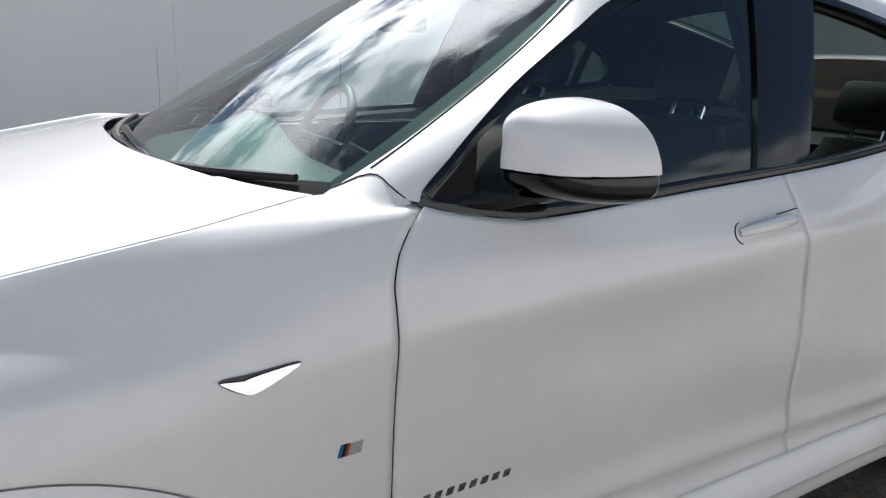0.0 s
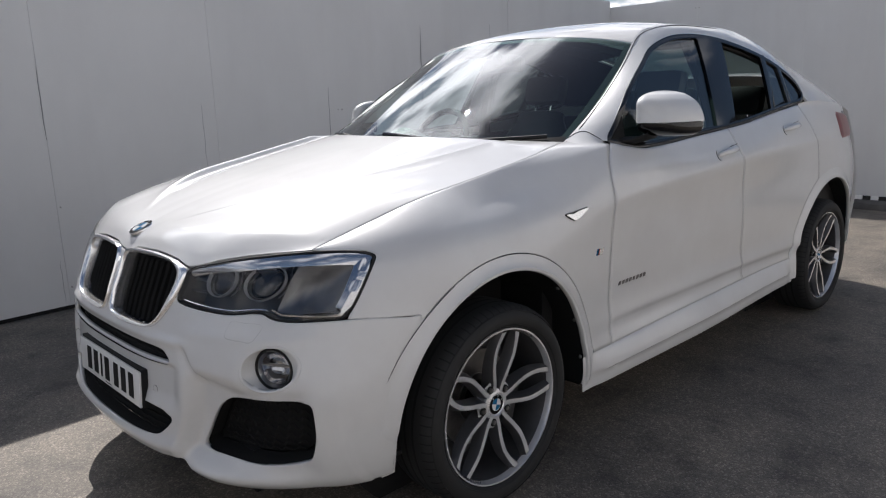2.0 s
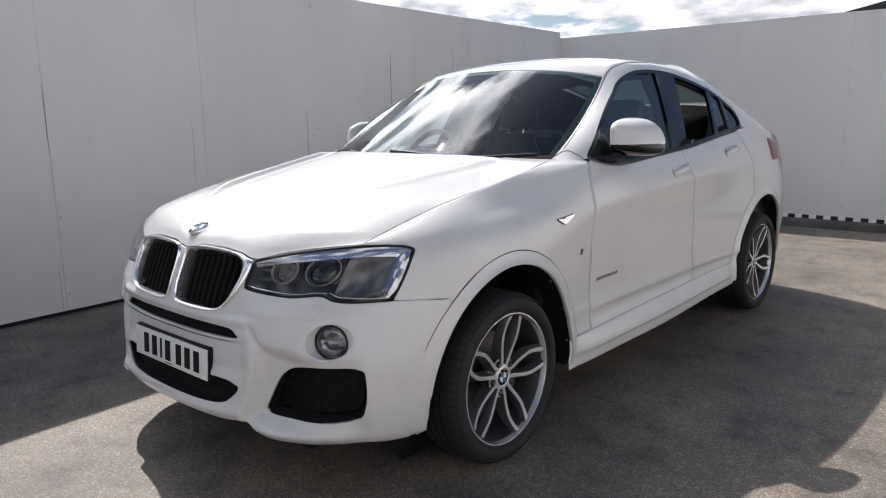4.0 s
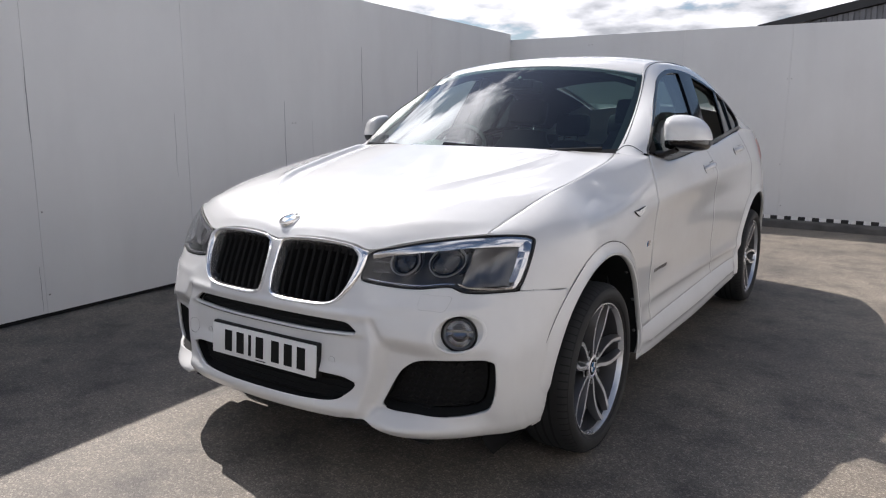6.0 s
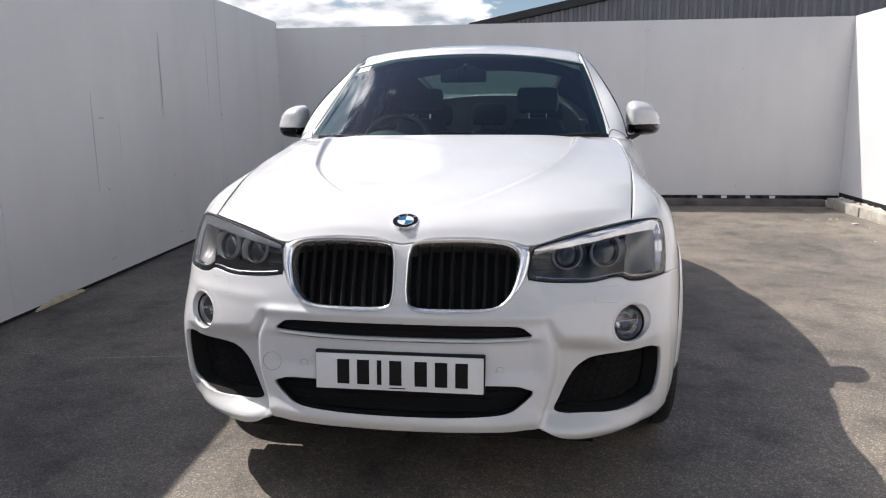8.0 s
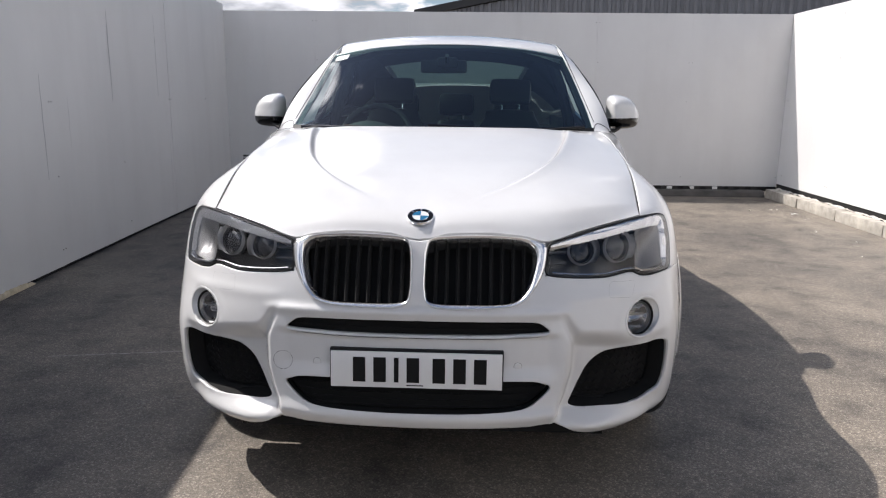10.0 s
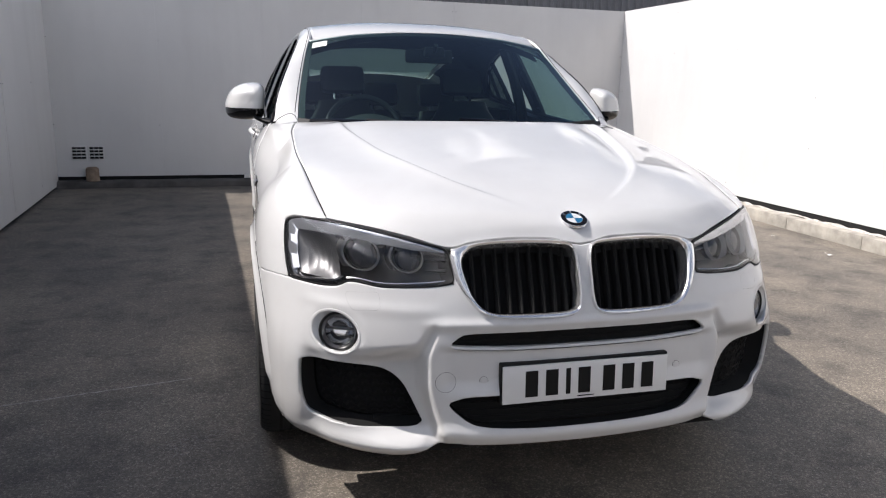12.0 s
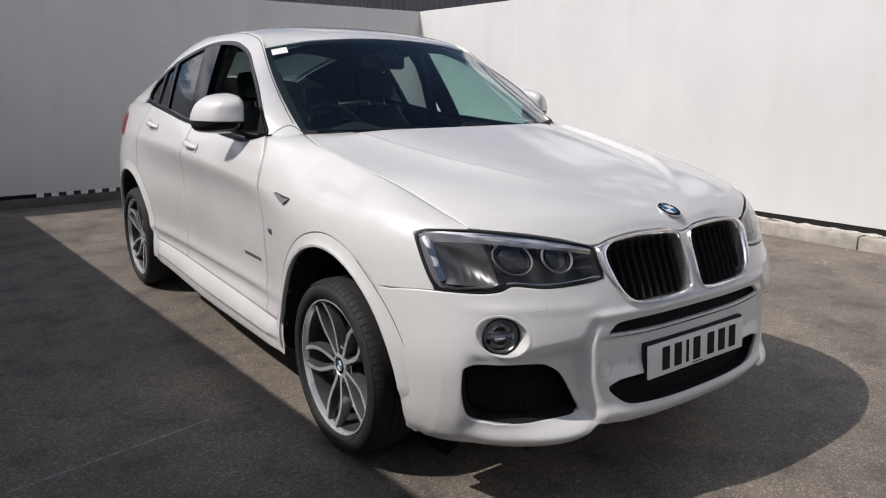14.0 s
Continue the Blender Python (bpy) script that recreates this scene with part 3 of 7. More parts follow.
def side_x(y, z):
    """Half width of the body at a place along the car and a height, with the creases pressed into the doors."""
    i, a, b, c, d = spline_weights(HEIGHT_KEYS, z)
    row = WIDTH_ROWS[:, i] * a + WIDTH_ROWS[:, i + 1] * b + WIDTH_BENDS[:, i] * c + WIDTH_BENDS[:, i + 1] * d
    j, a, b, c, d = spline_weights(STATION_KEYS, y)
    x = float(row[j] * a + row[j + 1] * b + STATION_BENDS[j].dot(row) * c + STATION_BENDS[j + 1].dot(row) * d)
    d = z - crease_z(y)
    fold = smooth_step(0.25, 0.95, y) * (1 - smooth_step(2.3, 3.1, y))
    if d < 0:
        x += fold * (0.009 * math.exp(-((d / 0.05) ** 2)) - 0.007 * math.exp(-(((d + 0.15) / 0.11) ** 2)))
    else:
        x += 0.009 * fold * math.exp(-d / 0.035)
    # the foot of the doors: a crisp ledge over a shallow recess
    low = z - 0.470
    return x + fold * (0.008 * math.exp(-((low / (0.012 if low < 0 else 0.045)) ** 2)) - 0.006 * math.exp(-(((z - 0.425) / 0.028) ** 2)))


def nose_keys(z):
    return side_x(SHOULDER_Y, z), lerp_table(NOSE_Z, NOSE_Y, z), lerp_table((0.2, 0.3, 0.42, 0.52, 0.7, 0.9), (2.6, 2.76, 2.9, 2.95, 2.72, 2.45), z)


def front_y(x, z):
    """The rounded front at a half width and a height."""
    w, y0, p = nose_keys(z)
    k = min(abs(x) / w, 1.0)
    return y0 + (SHOULDER_Y - y0) * (1 - (1 - k**p) ** (1 / p))


def hull_x(y, z):
    """Half width anywhere along the car, the rounded front included."""
    if y >= SHOULDER_Y:
        return side_x(y, z)
    w, y0, p = nose_keys(z)
    k = min(max((y - y0) / (SHOULDER_Y - y0), 0.0), 1.0)
    return w * (1 - (1 - k) ** p) ** (1 / p)


def front_point(x, z, out=0.0):
    """A point of the front, moved out along its normal."""
    e = 0.004
    f = front_y(x, z)
    n = Vector(((front_y(x + e, z) - front_y(x - e, z)) / (2 * e), -1.0, (front_y(x, z + e) - front_y(x, z - e)) / (2 * e)))
    if abs(x) < e:
        n.x = 0
    return Vector((x, f, z)) + n.normalized() * out


def side_point(y, z, out=0.0):
    e = 0.006
    n = Vector((1.0, -(hull_x(y + e, z) - hull_x(y - e, z)) / (2 * e), -(hull_x(y, z + e) - hull_x(y, z - e)) / (2 * e)))
    return Vector((hull_x(y, z), y, z)) + n.normalized() * out


# The glasshouse
BELT_Y = (0.72, 0.80, 0.93, 1.40, 1.80, 2.17, 2.46, 2.60, 3.30)
BELT_Z = (1.125, 1.106, 1.090, 1.111, 1.136, 1.175, 1.202, 1.212, 1.175)


def belt_z(y):
    return lerp_table(BELT_Y, BELT_Z, y)


def cabin_x(y, z):
    """The side glass: it leans in from the belt line."""
    zb = belt_z(y)
    d = max(z - zb, 0.0)
    return side_x(max(y, 0.72), zb) - 0.012 - (0.36 + 0.03 * (y - 1.2)) * d - 0.18 * d * d


HOOD_EDGE_Y = (-0.53, -0.35, -0.17, 0.10, 0.35, 0.50, 0.57, 0.72)
HOOD_EDGE_X = (0.715, 0.735, 0.752, 0.768, 0.766, 0.748, 0.732, 0.800)
HOOD_EDGE_Z = (0.914, 0.966, 1.013, 1.060, 1.100, 1.126, 1.134, 1.125)


def hood_edge(y):
    return Vector((lerp_table(HOOD_EDGE_Y, HOOD_EDGE_X, y), y, lerp_table(HOOD_EDGE_Y, HOOD_EDGE_Z, y)))


def hood_lip(x):
    """Height of the bonnet's front edge."""
    return lerp_table((0, 0.04, 0.1, 0.2, 0.32, 0.39, 0.5, 0.6, 0.715), (0.868, 0.874, 0.886, 0.888, 0.878, 0.862, 0.887, 0.904, 0.915), abs(x))


def lamp_low(x):
    """Lower edge of the headlamp, then the joint between bumper and wing."""
    return lerp_table((0.386, 0.46, 0.58, 0.655, 0.675, 0.70, 0.75, 0.83, 0.855, 0.91), (0.764, 0.755, 0.748, 0.755, 0.753, 0.739, 0.733, 0.733, 0.731, 0.716), x)


ARCH_Y, ARCH_Z, ARCH_SEAM, ARCH_OPEN = 0.025, 0.337, 0.490, 0.436
REAR_Y, REAR_SEAM, REAR_OPEN = 2.81, 0.505, 0.445
DOOR_GAP = 0.0017


# ---- mesh tools for the car ----
def grid_mesh(rows):
    verts = [p for row in rows for p in row]
    n, faces = len(rows[0]), []
    for j in range(len(rows) - 1):
        for i in range(n - 1):
            faces.append((j * n + i, j * n + i + 1, (j + 1) * n + i + 1, (j + 1) * n + i))
    return verts, faces


def merged(*meshes):
    verts, faces = [], []
    for v, f in meshes:
        k = len(verts)
        verts += v
        faces += [tuple(i + k for i in face) for face in f]
    return verts, faces


def flipped(mesh, side):
    """The mesh on the car's other side, when side is -1."""
    verts, faces = mesh
    if side > 0:
        return verts, faces
    return [Vector((-v[0], v[1], v[2])) for v in verts], [tuple(reversed(f)) for f in faces]


def outward(mesh, centre):
    """Faces turned so that they look away from centre."""
    verts, faces = mesh
    total = 0.0
    for f in faces:
        a, b, c = (Vector(verts[i]) for i in f[:3])
        total += (b - a).cross(c - a).dot((a + b + c) / 3 - Vector(centre))
    return (verts, faces) if total >= 0 else (verts, [tuple(reversed(f)) for f in faces])


def panel(name, mesh, mat, parent, label="", thick=0.0, centre=(0, 1.4, 0.6), angle=35):
    verts, faces = outward(mesh, centre)
    ob = raw_part(name, verts, faces, mat, parent, label, angle=angle)
    if thick:
        mod = ob.modifiers.new("thickness", "SOLIDIFY")
        mod.thickness, mod.offset = thick, -1
    return ob


def closed_curve(points, count):
    """An even closed run of places through the given ones."""
    pts, n, dense = [Vector(p) for p in points], len(points), []
    for i in range(n):
        a, b, c, d = (pts[(i + k - 1) % n] for k in range(4))
        for s in range(12):
            t = s / 12
            dense.append(0.5 * (2 * b + (c - a) * t + (2 * a - 5 * b + 4 * c - d) * t * t + (3 * b - a - 3 * c + d) * t**3))
    return even(dense + [dense[0]], count + 1)[:-1]


def even(points, count):
    """Places at equal steps along a run."""
    far = [0.0]
    for a, b in zip(points, points[1:]):
        far.append(far[-1] + (Vector(b) - Vector(a)).length)
    out, i = [], 0
    for k in range(count):
        want = far[-1] * k / (count - 1)
        while i < len(far) - 2 and far[i + 1] < want:
            i += 1
        t = (want - far[i]) / max(far[i + 1] - far[i], 1e-9)
        out.append(Vector(points[i]).lerp(Vector(points[i + 1]), min(max(t, 0), 1)))
    return out


def inset(outline, d):
    """A closed flat outline moved inwards by d (a number, or a function of the place)."""
    n = len(outline)
    mid = sum(outline, Vector((0, 0))) / n
    area = sum(outline[i].x * outline[(i + 1) % n].y - outline[(i + 1) % n].x * outline[i].y for i in range(n))
    out = []
    for i, p in enumerate(outline):
        t = (outline[(i + 1) % n] - outline[i - 1]).normalized()
        nrm = Vector((-t.y, t.x)) * (1 if area > 0 else -1)
        out.append(p + nrm * (d(p) if callable(d) else d))
    return out


def rings_mesh(loops, cap=False):
    n, verts, faces = len(loops[0]), [p for loop in loops for p in loop], []
    for j in range(len(loops) - 1):
        for i in range(n):
            k = (i + 1) % n
            faces.append((j * n + i, j * n + k, (j + 1) * n + k, (j + 1) * n + i))
    if cap:
        verts.append(sum(loops[-1], Vector((0, 0, 0))) / n)
        faces += [((len(loops) - 1) * n + i, (len(loops) - 1) * n + (i + 1) % n, len(verts) - 1) for i in range(n)]
    return verts, faces


def front_patch(outline, out, steps=8):
    """A patch of the front inside an outline, moved out (or in, when negative)."""
    mid = sum(outline, Vector((0, 0))) / len(outline)
    depth = out if callable(out) else (lambda p, k: out)
    loops = []
    for s in range(steps):
        k = 1 - s / steps
        loops.append([front_point(*(mid + (p - mid) * k), depth(mid + (p - mid) * k, k)) for p in outline])
    return rings_mesh(loops, cap=True)


def front_band(outline, profile):
    """A band that follows an outline on the front: pairs of (inwards, outwards)."""
    return rings_mesh([[front_point(p.x, p.y, out) for p in (inset(outline, d) if d else outline)] for d, out in profile])


def tube(points, radius, sides=10, closed=False):
    """A round bar along points."""
    pts, loops, n = [Vector(p) for p in points], [], len(points)
    for i, p in enumerate(pts):
        a, b = (pts[i - 1], pts[(i + 1) % n]) if closed else (pts[max(i - 1, 0)], pts[min(i + 1, n - 1)])
        t = (b - a).normalized()
        u = t.orthogonal().normalized() if i == 0 else (u - t * u.dot(t)).normalized()
        w, r = t.cross(u), radius(i / max(n - 1, 1)) if callable(radius) else radius
        loops.append([p + (u * math.cos(2 * math.pi * k / sides) + w * math.sin(2 * math.pi * k / sides)) * r for k in range(sides)])
    if closed:
        loops.append(loops[0])
    verts, faces = rings_mesh(loops)
    if not closed:
        for base, order in ((0, 1), ((n - 1) * sides, -1)):
            faces.append(tuple(base + k for k in range(sides))[::order])
    return verts, [tuple(reversed(f)) for f in faces]


# ---- outlines on the front ----
LAMP = closed_curve([(0.392, 0.812), (0.387, 0.772), (0.42, 0.760), (0.50, 0.753), (0.58, 0.750), (0.645, 0.757), (0.668, 0.757), (0.70, 0.742), (0.75, 0.737), (0.80, 0.736), (0.822, 0.737), (0.832, 0.757), (0.836, 0.81), (0.834, 0.86), (0.826, 0.891), (0.80, 0.904), (0.76, 0.909), (0.70, 0.908), (0.58, 0.894), (0.48, 0.874), (0.402, 0.854)], 150)
KIDNEY = closed_curve([(0.372, 0.856), (0.316, 0.872), (0.20, 0.881), (0.085, 0.878), (0.034, 0.866), (0.018, 0.836), (0.016, 0.775), (0.018, 0.712), (0.034, 0.680), (0.08, 0.668), (0.19, 0.669), (0.27, 0.675), (0.318, 0.690), (0.350, 0.722), (0.376, 0.765), (0.388, 0.81), (0.389, 0.845)], 110)
SLOT = closed_curve([(-0.405, 0.597), (-0.385, 0.618), (-0.345, 0.631), (-0.15, 0.633), (0, 0.633), (0.15, 0.633), (0.345, 0.631), (0.385, 0.618), (0.405, 0.597), (0.36, 0.589), (0.2, 0.584), (0, 0.583), (-0.2, 0.584), (-0.36, 0.589)], 130)
LOWER = closed_curve([(-0.41, 0.427), (-0.385, 0.441), (-0.34, 0.449), (-0.15, 0.451), (0, 0.451), (0.15, 0.451), (0.34, 0.449), (0.385, 0.441), (0.41, 0.427), (0.375, 0.39), (0.325, 0.364), (0.2, 0.353), (0, 0.349), (-0.2, 0.353), (-0.325, 0.364), (-0.375, 0.39)], 130)
INTAKE = closed_curve([(0.802, 0.508), (0.79, 0.522), (0.77, 0.526), (0.70, 0.527), (0.64, 0.522), (0.593, 0.510), (0.55, 0.478), (0.518, 0.425), (0.494, 0.376), (0.488, 0.352), (0.506, 0.336), (0.56, 0.328), (0.65, 0.326), (0.73, 0.330), (0.772, 0.338), (0.792, 0.362), (0.803, 0.43)], 96)
FOG = [Vector((0.711 + 0.061 * math.cos(2 * math.pi * i / 48), 0.612 + 0.058 * math.sin(2 * math.pi * i / 48))) for i in range(48)]

car = thing("car", "white coupe SUV with a twin grille, parked on asphalt", "car")


# ---- bumper ----
def bumper_low(x):
    return lerp_table((0, 0.34, 0.40, 0.425, 0.45, 0.50, 0.56, 0.66, 0.80, 0.90), (0.300, 0.306, 0.312, 0.310, 0.298, 0.272, 0.258, 0.252, 0.252, 0.252), x)


def nose_relief(x, z):
    """How the bumper is pressed: the centre stands out, the intakes sit back beside it, the corners are full."""
    ax = abs(x)
    # the recess ends along a line that falls from the upper slot's end towards the fog lamp
    roof = lerp_table((0.40, 0.447, 0.502, 0.56, 0.63, 0.80), (0.665, 0.648, 0.588, 0.580, 0.572, 0.558), ax)
    edge = lerp_table((0.30, 0.35, 0.40, 0.486, 0.56, 0.60, 0.66), (0.415, 0.428, 0.446, 0.466, 0.468, 0.455, 0.43), z)
    low = smooth_step(0.285, 0.34, z) * (1 - smooth_step(roof - 0.048, roof + 0.016, z))
    step = -0.052 * smooth_step(edge - 0.012, edge + 0.042, ax) * (1 - smooth_step(0.53, 0.74, ax))
    # the corner is full from its foot up to the fog lamp and fades out above
    corner = 0.014 * smooth_step(0.755, 0.818, ax) * (1 - smooth_step(0.49, 0.70, z)) * (1 - 0.4 * smooth_step(0.33, 0.24, z))
    # under a level edge the skin steps back above the intake
    under = -0.008 * smooth_step(0.53, 0.62, ax) * (1 - smooth_step(0.772, 0.808, ax)) * smooth_step(0.29, 0.335, z) * (1 - smooth_step(0.528, 0.562, z))
    brow = 0.003 * math.exp(-(((z - 0.69) / 0.018) ** 2)) * smooth_step(0.40, 0.47, ax) * (1 - smooth_step(0.74, 0.83, ax))
    centre = 1 - smooth_step(0.40, 0.455, ax)
    mid = smooth_step(0.44, 0.50, z) * (1 - smooth_step(0.575, 0.60, z))
    rim = 0.0015 * math.exp(-(((math.hypot(ax - 0.708, (z - 0.606)) - 0.078) / 0.014) ** 2))
    lip = (0.012 - 0.009 * smooth_step(0.70, 0.80, ax)) * math.exp(-(((z - bumper_low(ax) - 0.03) / 0.022) ** 2))
    shelf = 0.010 * math.exp(-(((z - 0.655) / 0.014) ** 2)) * (1 - smooth_step(0.40, 0.50, ax))
    return low * step + corner + under + brow - 0.012 * centre * mid + rim + lip + shelf


def skin_point(x, z, out=0.0):
    """A point of the pressed bumper, moved out along the normal."""
    return front_point(x, z, nose_relief(x, z) + out)


def inside_of(p, outline):
    """Whether a flat place lies within a closed outline."""
    hit, n = False, len(outline)
    for i in range(n):
        a, b = outline[i], outline[i - 1]
        if (a.y > p.y) != (b.y > p.y) and p.x < (b.x - a.x) * (p.y - a.y) / (b.y - a.y) + a.x:
            hit = not hit
    return hit


def nearest_on(p, outline):
    best, place, n = 9.0, p, len(outline)
    for i in range(n):
        a, b = outline[i - 1], outline[i]
        d = b - a
        t = min(max((p - a).dot(d) / max(d.length_squared, 1e-12), 0), 1)
        q = a + d * t
        if (q - p).length < best:
            best, place = (q - p).length, q
    return place


def bumper_point(x, z):
    if x <= 0.84:
        return skin_point(x, z)
    # past the corner the skin runs along the side
    y = front_y(0.84, z) + (x - 0.84) / 0.085 * (-0.31 - front_y(0.84, z))
    return side_point(y, z) + Vector((nose_relief(0.84, z) * 0.85 * (1 - smooth_step(0.835, 0.91, x)), 0, 0))


def bumper_zone(xs, low, high, steps):
    """A stretch of the bumper's skin with the openings left out."""
    flat, place, gone = [], [], []
    holes = [SLOT, LOWER, INTAKE, inset(KIDNEY, 0.006), FOG]
    boxes = [(min(p.x for p in h) - 0.02, max(p.x for p in h) + 0.02, min(p.y for p in h) - 0.02, max(p.y for p in h) + 0.02) for h in holes]
    for x in xs:
        flat.append([Vector((x, low(x) + (high(x) - low(x)) * j / steps)) for j in range(steps + 1)])
    inner = [[next((h for h, (x0, x1, z0, z1) in zip(holes, boxes) if x0 < p.x < x1 and z0 < p.y < z1 and inside_of(p, h)), None) for p in col] for col in flat]
    ni, nj = len(xs), steps + 1
    snapped = [[False] * nj for _ in range(ni)]
    for i in range(ni):
        for j in range(nj):
            if inner[i][j] is not None:
                around = [(i + a, j + b) for a in (-1, 0, 1) for b in (-1, 0, 1) if 0 <= i + a < ni and 0 <= j + b < nj]
                if any(inner[a][b] is None for a, b in around):
                    snapped[i][j] = True
    points = []
    for i in range(ni):
        for j in range(nj):
            p = flat[i][j]
            if snapped[i][j]:
                p = nearest_on(p, inner[i][j])
            points.append(bumper_point(max(p.x, 0.0), p.y))
    # the wheel arch cuts the skin off
    def past_arch(p):
        return math.hypot(p.y - ARCH_Y, p.z - ARCH_Z) < ARCH_OPEN + 0.003

    beyond = [past_arch(p) for p in points]
    faces = []
    edge = set()
    for i in range(ni - 1):
        for j in range(nj - 1):
            quad = (i * nj + j, (i + 1) * nj + j, (i + 1) * nj + j + 1, i * nj + j + 1)
            cells = ((i, j), (i + 1, j), (i + 1, j + 1), (i, j + 1))
            if any(inner[a][b] is not None and not snapped[a][b] for a, b in cells):
                continue
            if all(snapped[a][b] for a, b in cells):
                continue
            if all(beyond[k] for k in quad):
                continue
            edge |= {k for k in quad if beyond[k]}
            faces.append(quad)
    for k in edge:
        p = points[k]
        d = Vector((p.y - ARCH_Y, p.z - ARCH_Z)).normalized() * (ARCH_OPEN + 0.003)
        points[k] = side_point(ARCH_Y + d.x, ARCH_Z + d.y)
    return points, faces


def build_bumper():
    upper = bumper_zone([0.005 * i for i in range(0, 78)] + [0.3865], lambda x: 0.758, lambda x: hood_lip(x) - 0.006, 26)
    lower = bumper_zone([0.005 * i for i in range(0, 185)] + [0.925], bumper_low, lambda x: 0.758 if x < 0.388 else lamp_low(x) + 0.0003, 92)
    half = outward(merged(upper, lower), (0, 0, 0.5))
    both = merged(half, flipped(half, -1))
    bm = bmesh.new()
    vs = [bm.verts.new(v) for v in both[0]]
    for f in both[1]:
        bm.faces.new([vs[i] for i in f])
    bmesh.ops.remove_doubles(bm, verts=bm.verts, dist=0.0006)
    bmesh.ops.delete(bm, geom=[v for v in bm.verts if not v.link_faces], context="VERTS")
    ob = part("bumper", bm, PAINT, car, "white bumper with black air intakes", angle=50)
    mod = ob.modifiers.new("thickness", "SOLIDIFY")
    mod.thickness, mod.offset = 0.014, -1
    return ob


bumper = build_bumper()


def build_front_dark():
    """Black inserts behind the openings, with their bars."""
    for outline, name, deep, bars in ((SLOT, "upper_grille", 0.03, 3), (LOWER, "lower_grille", 0.045, 5)):
        raw = front_patch(outline, -deep, 3)
        ob = panel(name, merged(outward(raw, (0, 1, 0.5)), front_band(outline, [(-0.004, -0.004), (-0.004, -deep)])), BLACK_MESH, car, "black grille")
        zs = [p.y for p in outline]
        for k in range(bars):
            z = min(zs) + (max(zs) - min(zs)) * (k + 0.5) / bars
            inside = [p.x for p in outline if abs(p.y - z) < 0.02]
            wide = max(inside) - 0.02
            pts = [front_point(-wide + 2 * wide * i / 40, z + 0.002 * math.sin(i * 1.6), -deep + 0.006) for i in range(41)]
            raw_part("bar", *tube(pts, 0.003, 6), BLACK_MESH, ob)
    for side in (1, -1):
        deep = 0.068
        mesh = merged(outward(front_patch(INTAKE, lambda p, k: nose_relief(p.x, p.y) - deep, 6), (0.4, 1, 0.4)), rings_mesh([[skin_point(p.x, p.y, -o) for p in inset(INTAKE, -0.004)] for o in (0.004, deep)]))
        ob = panel("side_intake", flipped(mesh, side), BLACK_MESH, car, "black honeycomb side intake")
        for k in range(7):
            z = 0.346 + 0.0245 * k
            span = [p.x for p in INTAKE if abs(p.y - z) < 0.015]
            lo, hi = min(span) + 0.012, max(span) - 0.012
            n = 36
            pts = [skin_point(lo + (hi - lo) * i / n, z + 0.006 * (1 if (i // 2) % 2 else -1), -deep + 0.008) for i in range(n + 1)]
            raw_part("bar", *flipped(tube(pts, 0.003, 5), side), BLACK_MESH, ob)


build_front_dark()


KIDNEY_HOLE = closed_curve([(0.345, 0.846), (0.302, 0.863), (0.19, 0.869), (0.055, 0.863), (0.030, 0.844), (0.024, 0.777), (0.026, 0.716), (0.046, 0.687), (0.17, 0.682), (0.285, 0.688), (0.330, 0.722), (0.350, 0.772), (0.358, 0.818)], 160)


def towards(p):
    """The place of the kidney's opening in the direction of a place of its outline."""
    mid = Vector((0.195, 0.775))
    way = (p - mid).normalized()
    return max(KIDNEY_HOLE, key=lambda q: (q - mid).normalized().dot(way)).copy()


def build_kidneys():
    for side in (1, -1):
        hole = [towards(p) for p in KIDNEY]
        step = lambda k: [p.lerp(q, k) for p, q in zip(KIDNEY, hole)]  # noqa: E731
        prof = [(-0.03, -0.004), (0.0, 0.006), (0.35, 0.013), (0.75, 0.011), (0.97, 0.004), (1.0, -0.002), (1.0, -0.04)]
        ring = rings_mesh([[front_point(p.x, p.y, out) for p in step(k)] for k, out in prof])
        kid = panel("kidney_grille", flipped(outward(ring, (0.2, -0.6, 0.77)), side), CHROME, car, "chrome-framed black grille half", angle=60)
        panel("backing", flipped(outward(front_patch(hole, -0.055, 3), (0.2, 1, 0.7)), side), BLACK_MESH, kid)
        x = 0.052
        while x < 0.34:
            col = [p.y for p in hole if abs(p.x - x) < 0.014]
            lo, hi = min(col) + 0.003, max(col) - 0.003
            verts, faces = [], []
            for i in range(13):
                z = lo + (hi - lo) * i / 12
                for dx, out in ((-0.006, -0.05), (-0.0055, -0.026), (0, -0.020), (0.0055, -0.026), (0.006, -0.05)):
                    verts.append(front_point(x + dx, z, out))
            faces = [(5 * i + k, 5 * i + k + 1, 5 * i + k + 6, 5 * i + k + 5) for i in range(12) for k in range(4)]
            panel("slat", flipped(outward((verts, faces), (x, 0, 0.77)), side), BLACK_MESH, kid)
            x += 0.0345


build_kidneys()


# ---- headlamps and fog lamps ----
def ring_on_front(x, z, r_out, r_in, out, deep, n=48, squash=1.0):
    loops = []
    for r, o in ((r_out, deep), (r_out, out), ((r_out + r_in) / 2, out + 0.004), (r_in, out), (r_in, deep)):
        loops.append([front_point(x + r * math.cos(2 * math.pi * i / n), z + squash * r * math.sin(2 * math.pi * i / n), o) for i in range(n)])
    return rings_mesh(loops)


